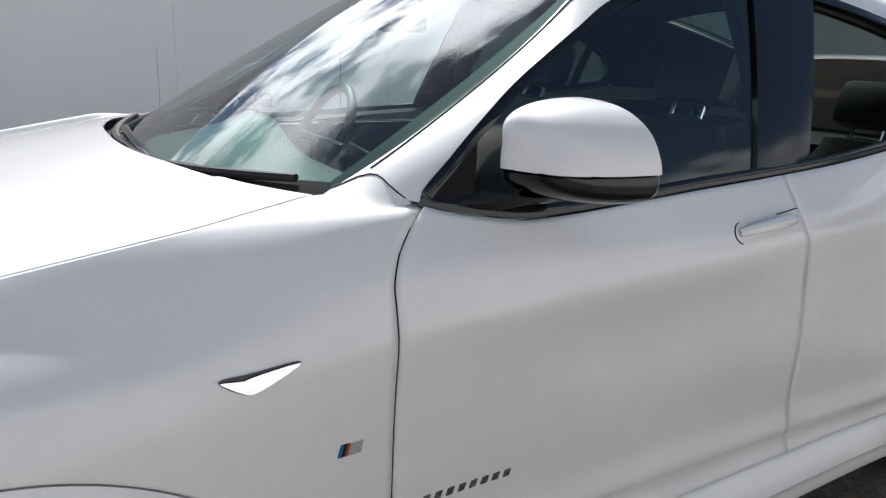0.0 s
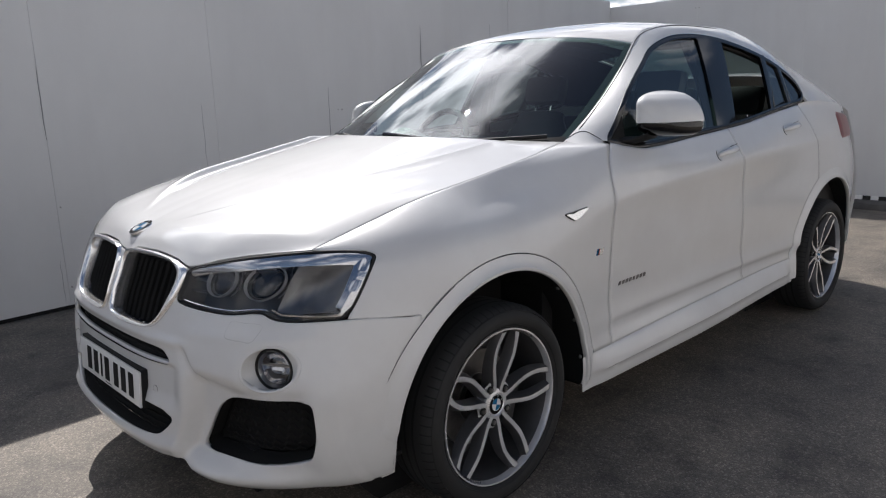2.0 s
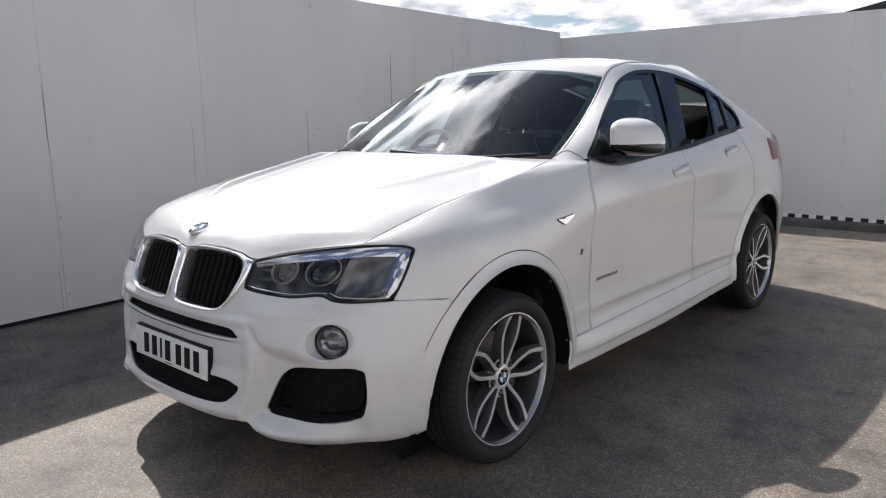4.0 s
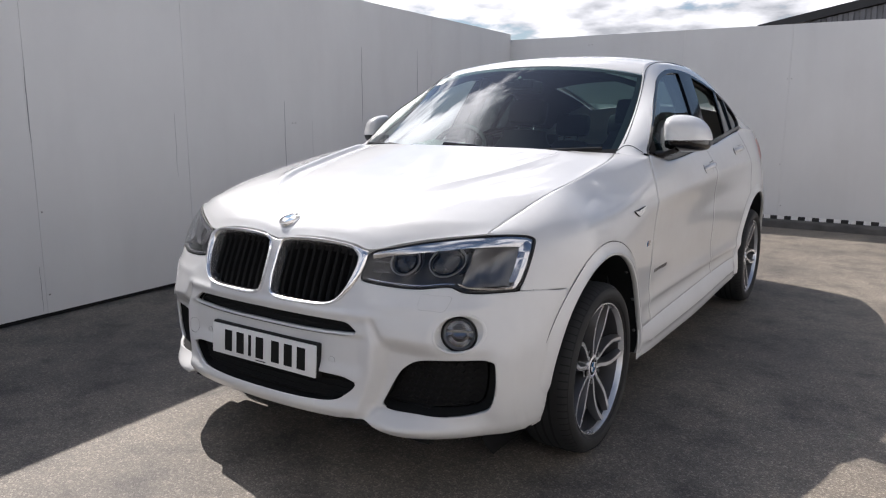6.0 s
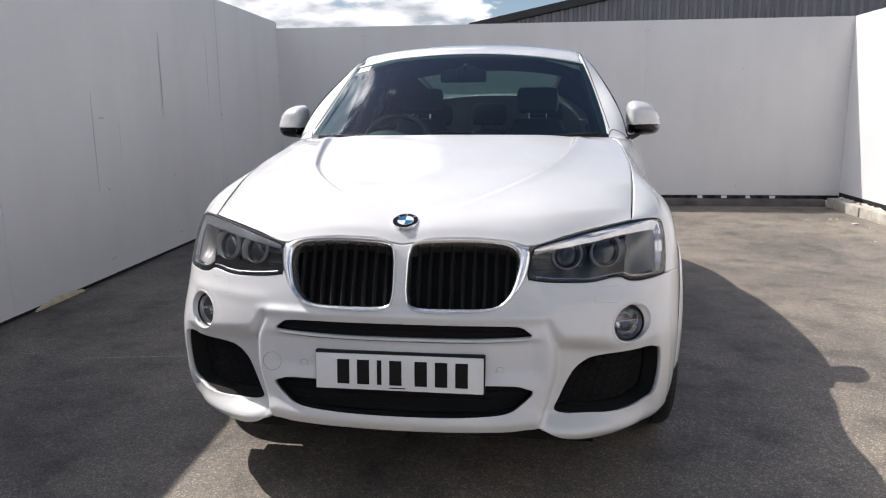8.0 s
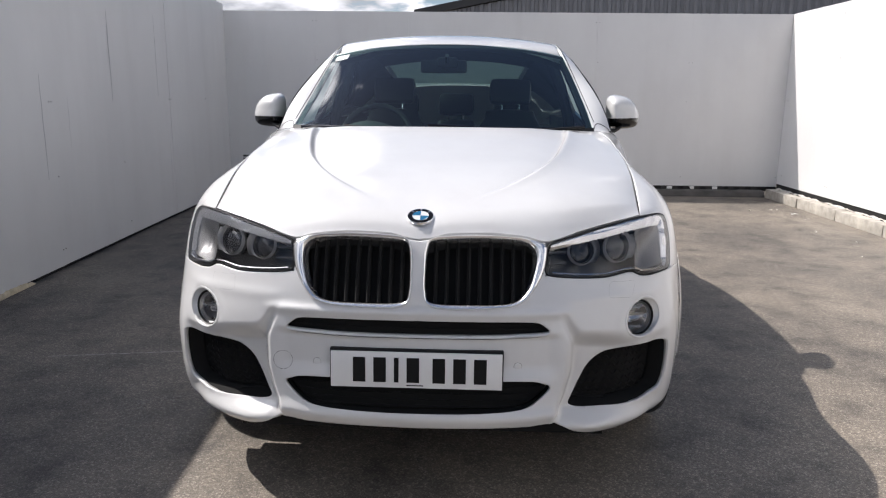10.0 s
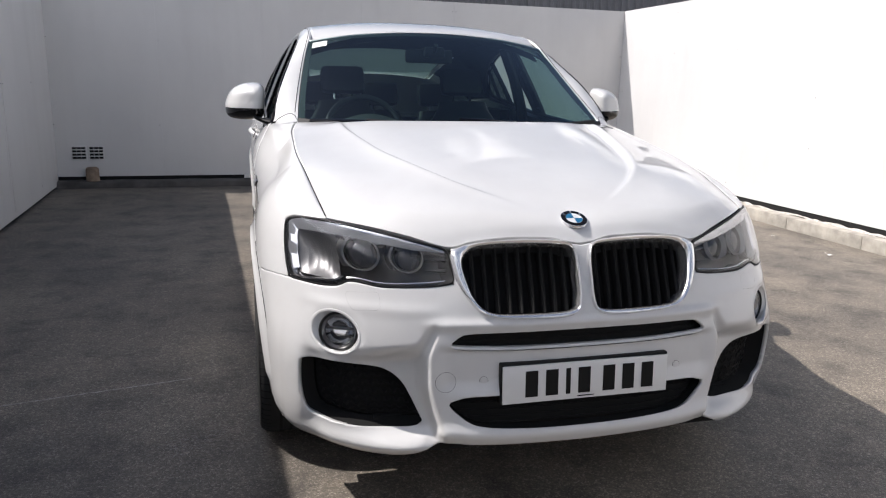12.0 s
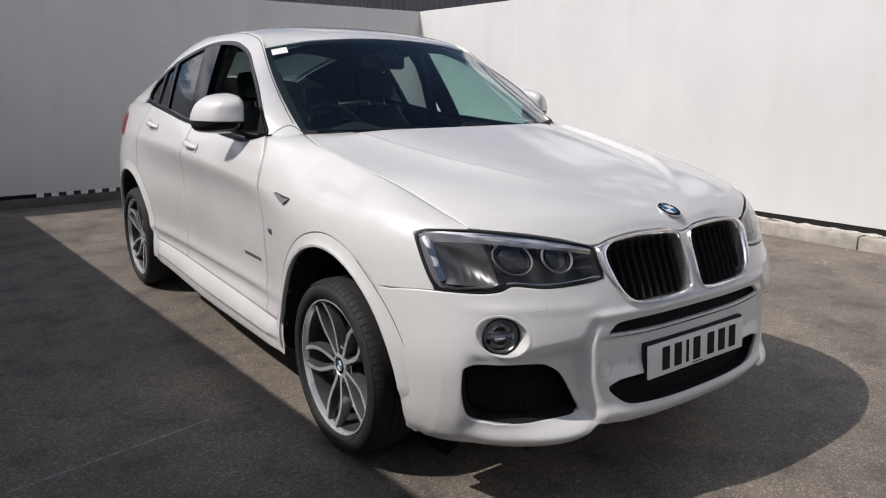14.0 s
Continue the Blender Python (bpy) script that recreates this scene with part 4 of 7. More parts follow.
def disc_on_front(x, z, r, out, dome, n=36):
    loops = []
    for k in range(6):
        a = k / 5 * math.pi / 2
        loops.append([front_point(x + r * math.cos(a) * math.cos(2 * math.pi * i / n), z + r * math.cos(a) * math.sin(2 * math.pi * i / n), out + dome * math.sin(a)) for i in range(n)])
    return rings_mesh(loops[:-1], cap=True)


def build_headlamp(side):
    lamp = new("headlamp")
    lamp.parent = car
    lamp["label"] = "clear headlamp with twin ringed projectors and a silver frame"
    put = lambda name, mesh, mat, label="", centre=(0.5, 0.2, 0.8): panel(name, flipped(outward(mesh, centre), side), mat, lamp, label)  # noqa: E731
    put("housing", front_patch(LAMP, lambda p, k: -0.010 - 0.058 * smooth_step(1.0, 0.86, k), 14), LAMP_DARK)
    # black seal round the lens
    put("seal", front_band(LAMP, [(-0.003, -0.012), (-0.002, 0.0), (0.0, 0.002), (0.002, 0.002), (0.0025, -0.012)]), BLACK_PLASTIC)
    put("lens", front_patch(inset(LAMP, 0.003), lambda p, k: 0.003 + 0.006 * (1 - k), 8), GLASS_LAMP, "clear lens")
    # silver brow along the top
    top = [Vector((x, lerp_table((0.40, 0.48, 0.58, 0.70, 0.76, 0.81, 0.828), (0.848, 0.868, 0.888, 0.902, 0.903, 0.898, 0.887), x))) for x in [0.405 + 0.0105 * i for i in range(41)]]
    rows = [[front_point(p.x, p.y - d * smooth_step(0.38, 0.62, p.x) - (1 - smooth_step(0.38, 0.62, p.x)) * d * 0.55, o) for p in top] for d, o in ((-0.002, -0.004), (0.008, -0.005), (0.024, -0.012), (0.030, -0.030))]
    put("brow", grid_mesh(rows), LAMP_FRAME, "silver brow")
    # silver frame down the outer end and along the foot
    run = [(0.824, 0.889), (0.832, 0.86), (0.834, 0.81), (0.8305, 0.768), (0.820, 0.744), (0.79, 0.743), (0.75, 0.748), (0.71, 0.752), (0.685, 0.765)]
    run = even([Vector(p).to_3d() for p in run], 40)
    rows = []
    for k, (d, o) in enumerate(((0.0, -0.006), (0.5, -0.004), (1.0, -0.014), (1.0, -0.03))):
        row = []
        for i, p in enumerate(run):
            q = Vector((p.x, p.y))
            t = i / 39
            wide = 0.016 * (1 - smooth_step(0.42, 0.62, t)) + 0.008
            inw = Vector((-1, 0)).lerp(Vector((0, 1)), smooth_step(0.40, 0.56, t)).normalized()
            q += inw * wide * d
            row.append(front_point(q.x, q.y, o))
        rows.append(row)
    put("frame", grid_mesh(rows), LAMP_FRAME, "silver frame")
    pts = [front_point(x, lamp_low(x) + 0.012, -0.008) for x in [0.41 + 0.0078 * i for i in range(35)]]
    put("foot_strip", tube(pts, 0.003, 6), CHROME)
    for x, z, r in ((0.638, 0.836, 0.052), (0.512, 0.834, 0.047)):
        put("light_ring", ring_on_front(x, z, r, r - 0.0034, -0.014, -0.024, squash=0.9), LAMP_RING, "pale light ring")
        put("projector", disc_on_front(x, z, r - 0.010, -0.035, 0.016), PROJECTOR, "dark projector lens")
        wing = [[front_point(x + (r + 0.003 + 0.010 * k / 3) * math.cos(a), z + 0.9 * (r + 0.003 + 0.010 * k / 3) * math.sin(a), -0.036 + 0.020 * (k / 3) ** 2) for a in [-0.75 + 1.35 * i / 12 for i in range(13)]] for k in range(4)]
        put("side_reflector", grid_mesh(wing), LAMP_SILVER)
        put("bezel", ring_on_front(x, z, r - 0.0075, r - 0.0095, -0.026, -0.045, squash=0.9), LAMP_DARK)
    # indicator reflector at the outer end
    rows = []
    for j in range(17):
        v = j / 16
        row = []
        for i in range(49):
            u = i / 48
            x = (0.694 + 0.116 * u) * (1 - v) + (0.702 + 0.112 * u) * v
            bowl = -0.016 - 0.034 * (1 - (2 * u - 1) ** 2) * (1 - (2 * v - 1) ** 2)
            flute = 0.0009 * abs(math.sin(6 * math.pi * u)) * smooth_step(0.0, 0.2, v) * smooth_step(1.0, 0.7, v)
            row.append(front_point(x, 0.757 + 0.121 * v, bowl - flute))
        rows.append(row)
    put("reflector", grid_mesh(rows), LAMP_FACET, "fluted smoky silver reflector")
    for k in range(2):
        z = 0.80 + 0.03 * k
        put("inner_fin", grid_mesh([[front_point(0.405 + 0.0052 * i, z + d, o) for i in range(12)] for d, o in ((0, -0.04), (0.0, -0.022), (0.006, -0.022), (0.006, -0.04))]), LAMP_DARK)


build_headlamp(1)
build_headlamp(-1)


def build_fog(side):
    fog = new("fog_lamp")
    fog.parent = car
    fog["label"] = "round fog lamp with a chrome ring in a black bezel"
    centre, way = front_point(0.718, 0.611, -0.032), Vector((0.42, -0.90, 0.06)).normalized()
    across = way.cross(Vector((0, 0, 1))).normalized()
    up = across.cross(way)
    put = lambda name, mesh, mat, label="": panel(name, flipped(outward(mesh, centre - way * 0.2), side), mat, fog, label)  # noqa: E731

    def turned(profile, n=48, cap=False):
        return rings_mesh([[centre + (across * math.cos(2 * math.pi * i / n) + up * math.sin(2 * math.pi * i / n)) * r * 1.12 + way * o for i in range(n)] for r, o in profile], cap)

    rim = [skin_point(p.x, p.y, -0.001) for p in inset(FOG, -0.003)]
    n = len(rim)
    back = [centre + (across * (q - centre).dot(across) + up * (q - centre).dot(up)).normalized() * 0.0585 for q in rim]
    lip = [[skin_point(p.x, p.y, out) for p in inset(FOG, d)] for d, out in ((-0.0075, -0.0015), (-0.0055, 0.0012), (-0.002, 0.0018), (0.001, 0.0002))]
    put("funnel_edge", rings_mesh(lip), PAINT)
    put("funnel", rings_mesh([rim, [(a * 0.4 + b * 0.6) for a, b in zip(rim, back)], back]), PAINT, "white funnel round the lamp")
    put("bezel", turned([(0.0545, -0.02), (0.0535, 0.003), (0.0505, 0.006), (0.0476, 0.003), (0.0470, -0.02)]), BLACK_PLASTIC, "black bezel")
    put("silver_ring", turned([(0.0475, -0.01), (0.0470, 0.000), (0.0455, 0.001), (0.0410, -0.006), (0.0395, -0.014)]), FOG_RING)
    put("bowl", turned([(0.0400, -0.010), (0.0375, -0.022), (0.032, -0.034), (0.023, -0.043), (0.012, -0.047), (0.004, -0.048)], cap=True), FOG_BOWL)
    # the ledge across the bowl and the bulb's shield under it
    ledge = [[centre + across * (0.042 * (i / 8 - 1)) + up * h + way * o for i in range(17)] for h, o in ((0.006, -0.030), (0.006, -0.016), (0.002, -0.016), (0.002, -0.030))]
    put("ledge", grid_mesh(ledge), FOG_RING)
    shield = [[centre + across * (w * (i / 3 - 1)) + up * h + way * o for i in range(7)] for h, w, o in ((0.000, 0.021, -0.018), (-0.008, 0.017, -0.014), (-0.018, 0.011, -0.018), (-0.020, 0.010, -0.030))]
    put("bulb_shield", grid_mesh(shield), FOG_BOWL)
    put("lens", turned([(0.043, 0.001), (0.034, 0.005), (0.02, 0.008), (0.008, 0.009)], cap=True), GLASS_LAMP)


build_fog(1)
build_fog(-1)


# ---- number plate, badges, small things of the front ----
def build_plate():
    plate = new("number_plate")
    plate.parent = car
    plate["label"] = "white number plate with black characters in a black holder"
    tilt = -4.0
    m = pose(0, -0.872, 0.483, tilt, 0, 0)
    box_part("holder", (-0.264, 0.004, -0.058), (0.264, 0.03, 0.063), GAP_BLACK, plate, bevel=0.004, m=m)
    box_part("plate", (-0.26, -0.003, -0.0555), (0.26, 0.0035, 0.0555), PLATE_WHITE, plate, bevel=0.0012, m=m)
    x = -0.192
    for k in range(7):
        wide = 0.038 if k != 2 else 0.014
        # plain bars stand in for the characters
        box_part("bar", (x, -0.0044, -0.0385), (x + wide, -0.0032, 0.0385), PLATE_BLACK, plate, m=m)
        x += wide + 0.0245 + (0.016 if k == 3 else 0)
    box_part("maker_line", (-0.03, -0.004, -0.049), (0.022, -0.0032, -0.046), PLATE_BLACK, plate, m=m)


build_plate()


def build_roundel(parent, m, r):
    """A round badge: dark ring, and four quarters in blue and white, as parts of parent."""
    n = 40

    def lathe(profile):
        verts, faces = rings_mesh([[Vector((a * math.cos(2 * math.pi * i / n), a * math.sin(2 * math.pi * i / n), h)) for i in range(n)] for a, h in profile])
        return [m @ v for v in verts], faces

    raw_part("badge_rim", *lathe([(r, -0.004), (r, 0.003), (r * 0.985, 0.0042), (r * 0.965, 0.004)]), CHROME, parent)
    raw_part("badge_ring", *lathe([(r * 0.967, 0.0038), (r * 0.62, 0.0045)]), BADGE_BLACK, parent)
    raw_part("badge_inner_rim", *lathe([(r * 0.64, 0.004), (r * 0.63, 0.0052), (r * 0.615, 0.005), (r * 0.61, 0.003)]), CHROME, parent)
    for q in range(4):
        pts = [Vector((0, 0, 0.0052))] + [Vector((r * 0.615 * math.cos(math.pi / 2 * (q + i / 8)), r * 0.615 * math.sin(math.pi / 2 * (q + i / 8)), 0.0045)) for i in range(9)]
        raw_part("badge_quarter", [m @ p for p in pts], [(0, i, i + 1) for i in range(1, 9)], BLUE if q % 2 else WHITE_ENAMEL, parent)
    for i in range(3):
        a = math.radians(40 + 50 * i)
        box_part("badge_bar", (-0.0018, -0.004, 0.0), (0.0018, 0.004, 0.006), SATIN, parent, m=m @ pose(r * 0.8 * math.cos(a), r * 0.8 * math.sin(a), 0, 0, 0, math.degrees(a) - 90) @ Matrix.Scale(r / 0.041, 4))


def small_front_things():
    for x in (-0.309, 0.309):
        ring = [front_point(x + 0.0122 * math.cos(a), 0.494 + 0.0122 * math.sin(a), nose_relief(x + 0.0122 * math.cos(a), 0.494) + 0.0002) for a in [2 * math.pi * i / 24 for i in range(24)]]
        raw_part("parking_sensor", *tube(ring, 0.0007, 5, closed=True), STEEL, car)
        panel("sensor_face", disc_on_front(x, 0.494, 0.0118, nose_relief(x, 0.494) + 0.0005, 0.001, 20), PAINT, car)
    seam = lambda pts, r=0.0007: raw_part("seam", *tube(pts, r, 5, closed=True), GAP_BLACK, car)  # noqa: E731
    seam([front_point(-0.418 + 0.029 * math.cos(a), 0.492 + 0.029 * math.sin(a), nose_relief(-0.418 + 0.029 * math.cos(a), 0.492 + 0.029 * math.sin(a)) - 0.0004) for a in [2 * math.pi * i / 40 for i in range(40)]])
    for side in (1, -1):
        box = closed_curve([(0.675, 0.727), (0.63, 0.731), (0.595, 0.733), (0.588, 0.70), (0.595, 0.688), (0.63, 0.685), (0.66, 0.682), (0.672, 0.70)], 48)
        seam([Vector((side * q.x, q.y, q.z)) for q in (front_point(p.x, p.y, nose_relief(p.x, p.y) - 0.0006) for p in box)])


small_front_things()


# ---- bonnet ----
CENTRE_V = (0.0, 0.02, 0.05, 0.09, 0.2, 0.43, 0.7, 1.0)
RIDGE_V, RIDGE_K = (0.0, 0.12, 0.20, 0.27, 0.36, 0.48, 0.58, 0.87, 1.0), (0.10, 0.22, 0.34, 0.43, 0.515, 0.59, 0.635, 0.735, 0.775)
CENTRE_Z = (0.868, 0.900, 0.924, 0.944, 0.981, 1.034, 1.088, 1.148)


def hood_point(k, v, inset_edge=0.0):
    """A point of the bonnet: k from -1 to 1 across it, v from 0 (front) to 1 (screen)."""
    a = abs(k)
    xf = a * (0.715 - inset_edge)
    zf = hood_lip(xf)
    yf = front_y(xf, zf)
    yb = 0.32 + 0.245 * a**2.6
    y = yf + (yb - yf) * v
    ve = v
    ye = -0.53 + 1.095 * ve
    edge = hood_edge(ye)
    x = a * (edge.x - inset_edge)
    zc = lerp_table(CENTRE_V, CENTRE_Z, v)
    z = edge.z + (zc - edge.z) * (1 - a**2.2)
    start = 0.914 + (0.868 - 0.914) * (1 - a**2.2)
    z += (zf - start) * max(0.0, 1 - v / 0.16) ** 2
    # the front rolls over quickly everywhere, not only at the middle
    z += 0.030 * a * (1 - a**6) * smooth_step(0.0, 0.07, v) * (1 - smooth_step(0.10, 0.6, v))
    # the pressed ridges that run from the screen to the grille
    ridge = lerp_table(RIDGE_V, RIDGE_K, v)
    z += 0.010 * smooth_step(ridge + 0.10, ridge - 0.25, a) * smooth_step(0.05, 0.5, v)
    d = a - ridge
    fold = smooth_step(-0.026, 0.010, d) * (math.exp(-(d - 0.016) / 0.11) if d > 0.016 else 1.0)
    z += (0.0215 * fold - 0.004 * math.exp(-((min(d, 0) / 0.09) ** 2)) * smooth_step(0.02, -0.02, d)) * smooth_step(0.08, 0.42, v) * (1 - 0.85 * smooth_step(0.9, 1.0, v)) * (1 - smooth_step(0.9, 1.0, a))
    return Vector((math.copysign(x, k), y, z))


def build_bonnet():
    ks = [i / 110 for i in range(-110, 111)]
    vs = [(j / 80) ** 1.35 for j in range(81)]
    rows = [[hood_point(k, v, 0.002) for k in ks] for v in vs]
    # the edges turn down
    low = [[p + Vector((0, 0.012, -0.02)) for p in rows[0]]]
    back = [[p + Vector((0, 0.004, -0.006)) for p in rows[-1]], [p + Vector((0, -0.01, -0.022)) for p in rows[-1]]]
    panel("bonnet", grid_mesh(low + rows + back), PAINT, car, "white bonnet with pressed ridges", thick=0.004, angle=50)
    under = [[p + Vector((0, 0.01, -0.05)) for p in row[::4]] for row in rows[::6]]
    panel("bonnet_liner", grid_mesh(under), GAP_BLACK, car)


build_bonnet()
slope = hood_point(0, 0.12) - hood_point(0, 0.045)
bonnet_badge = new("bonnet_badge")
bonnet_badge.parent = car
bonnet_badge["label"] = "round enamel badge, black ring with blue and white quarters"
build_roundel(bonnet_badge, Matrix.Translation(hood_point(0, 0.052) + Vector((0, -0.001, 0.002))) @ Euler((math.atan2(slope.z, slope.y), 0, 0)).to_matrix().to_4x4(), 0.041)


# ---- wings, doors, sills, quarters ----
def arch_edge(y, cy, r):
    """Height of a wheel arch's seam above a place."""
    d = r * r - (y - cy) ** 2
    return ARCH_Z + math.sqrt(d) if d > 0 else None


def wing_low(y):
    if y < -0.31:
        return 0.716 + 0.016 * (-0.31 - y) / 0.16
    e = arch_edge(y, ARCH_Y, ARCH_SEAM + 0.002)
    return max(e, 0.374) if e else 0.374


def door_front(z):
    return lerp_table((0.3, 1.0, 1.05, 1.09, 1.125), (0.640, 0.640, 0.655, 0.685, 0.722), z)


def door_split(z):
    return lerp_table((0.36, 0.45, 0.60, 0.80, 1.03, 1.15), (1.785, 1.765, 1.75, 1.732, 1.658, 1.64), z)


def door_rear(z):
    """Rear edge of the rear door: round the arch, then up to the glass."""
    d = (REAR_SEAM + 0.004) ** 2 - (z - ARCH_Z) ** 2
    arch = REAR_Y - math.sqrt(d) if d > 0 else 9.0
    return min(arch, lerp_table((0.6, 0.80, 0.95, 1.20), (2.56, 2.60, 2.58, 2.47), z))


def wing_point(y, v):
    """The wing's skin: up the side, then over a rounded shoulder to the bonnet's edge."""
    zl, e = wing_low(y), hood_edge(y)
    z0 = e.z - lerp_table((-0.53, -0.398, -0.3, 0.0, 0.3, 0.5, 0.72), (0.002, 0.057, 0.062, 0.075, 0.075, 0.055, 0.012), y)
    if v < 0.75:
        z = zl + (z0 - zl) * v / 0.75
        return Vector((hull_x(y, z), y, z))
    t = (v - 0.75) / 0.25
    a = Vector((hull_x(y, z0), y, z0))
    rise = (hull_x(y, z0) - hull_x(y, z0 - 0.01)) / 0.01
    h = (e.z - z0) * 0.8
    c = Vector((max(a.x + rise * h, e.x + (a.x - e.x) * 0.3), y, z0 + h))
    end = Vector((e.x + 0.0015, y, e.z))
    return a * (1 - t) ** 2 + c * 2 * t * (1 - t) + end * t * t


def lamp_back(z):
    """Rear edge of the headlamp along the side."""
    return lerp_table((0.731, 0.76, 0.81, 0.86, 0.893, 0.905), (-0.512, -0.495, -0.46, -0.425, -0.40, -0.42), z)


def build_wing(side):
    ys = sorted({-0.398 + 0.0105 * i for i in range(84)} | {0.49 + 0.004 * i for i in range(11)} | {-0.31})
    ys = [y for y in ys if y <= 0.61]
    rows = [[wing_point(y, j / 60) for j in range(61)] for y in ys]
    # the rear end runs up to the door's edge
    last = ys[-1]
    for k in range(1, 9):
        row = []
        for j in range(61):
            q = wing_point(last, j / 60)
            for _ in range(12):
                y = last + (door_front(q.z) - DOOR_GAP - last) * k / 8
                q = wing_point(min(y, 0.72), j / 60)
            row.append(Vector((q.x, y, q.z)))
        rows.append(row)
    main = grid_mesh(rows)
    # in front: the strip between lamp and arch, and the sliver above the lamp
    low = []
    for i in range(13):
        row = []
        for j in range(46):
            end = rows[0][j]
            ya = lamp_back(max(end.z, 0.731)) + 0.002
            y = ya + (end.y - ya) * i / 12
            z = max(end.z, wing_low(y))
            row.append(end.copy() if i == 12 else Vector((hull_x(y, z), y, z)))
        low.append(row)
    sliver = []
    for i in range(22):
        y = -0.528 + (-0.398 + 0.528) * i / 21
        e = hood_edge(y)
        zl = lerp_table((-0.53, -0.47, -0.42, -0.398), (0.912, 0.910, 0.906, rows[0][45].z), y)
        a = Vector((hull_x(y, zl), y, zl))
        h = (e.z - zl) * 0.8
        rise = (hull_x(y, zl) - hull_x(y, zl - 0.01)) / 0.01
        c = Vector((max(a.x + rise * h, e.x + (a.x - e.x) * 0.3), y, zl + h))
        row = []
        for j in range(16):
            t = j / 15
            row.append(rows[0][45 + j].copy() if i == 21 else a * (1 - t) ** 2 + c * 2 * t * (1 - t) + Vector((e.x + 0.0015, y, e.z)) * t * t)
        sliver.append(row)
    mesh = merged(main, grid_mesh(low), grid_mesh(sliver))
    bm = bmesh.new()
    verts, faces = flipped(outward(mesh, (0, 0, 0.6)), side)
    vs = [bm.verts.new(v) for v in verts]
    for f in faces:
        bm.faces.new([vs[i] for i in f])
    bmesh.ops.remove_doubles(bm, verts=bm.verts, dist=0.0012)
    ob = part("front_wing", bm, PAINT, car, "white front wing", angle=50)
    mod = ob.modifiers.new("thickness", "SOLIDIFY")
    mod.thickness, mod.offset = 0.003, -1


def quad_panel(y0, y1, zl, zt, ns, nv):
    """A side panel between two edges (of height) and a foot and a top (of place)."""
    rows = []
    for i in range(ns + 1):
        s = i / ns
        row = []
        for j in range(nv + 1):
            v = j / nv
            y = y0(0.8) + s * (y1(0.8) - y0(0.8))
            for _ in range(4):
                z = zl(y) + v * (zt(y) - zl(y))
                y = y0(z) + s * (y1(z) - y0(z))
            row.append(Vector((hull_x(y, z), y, z)))
        rows.append(row)
    return grid_mesh(rows)


def sill_line(y):
    return lerp_table((0.45, 0.67, 1.2, 1.88, 2.2), (0.372, 0.374, 0.384, 0.396, 0.400), y)


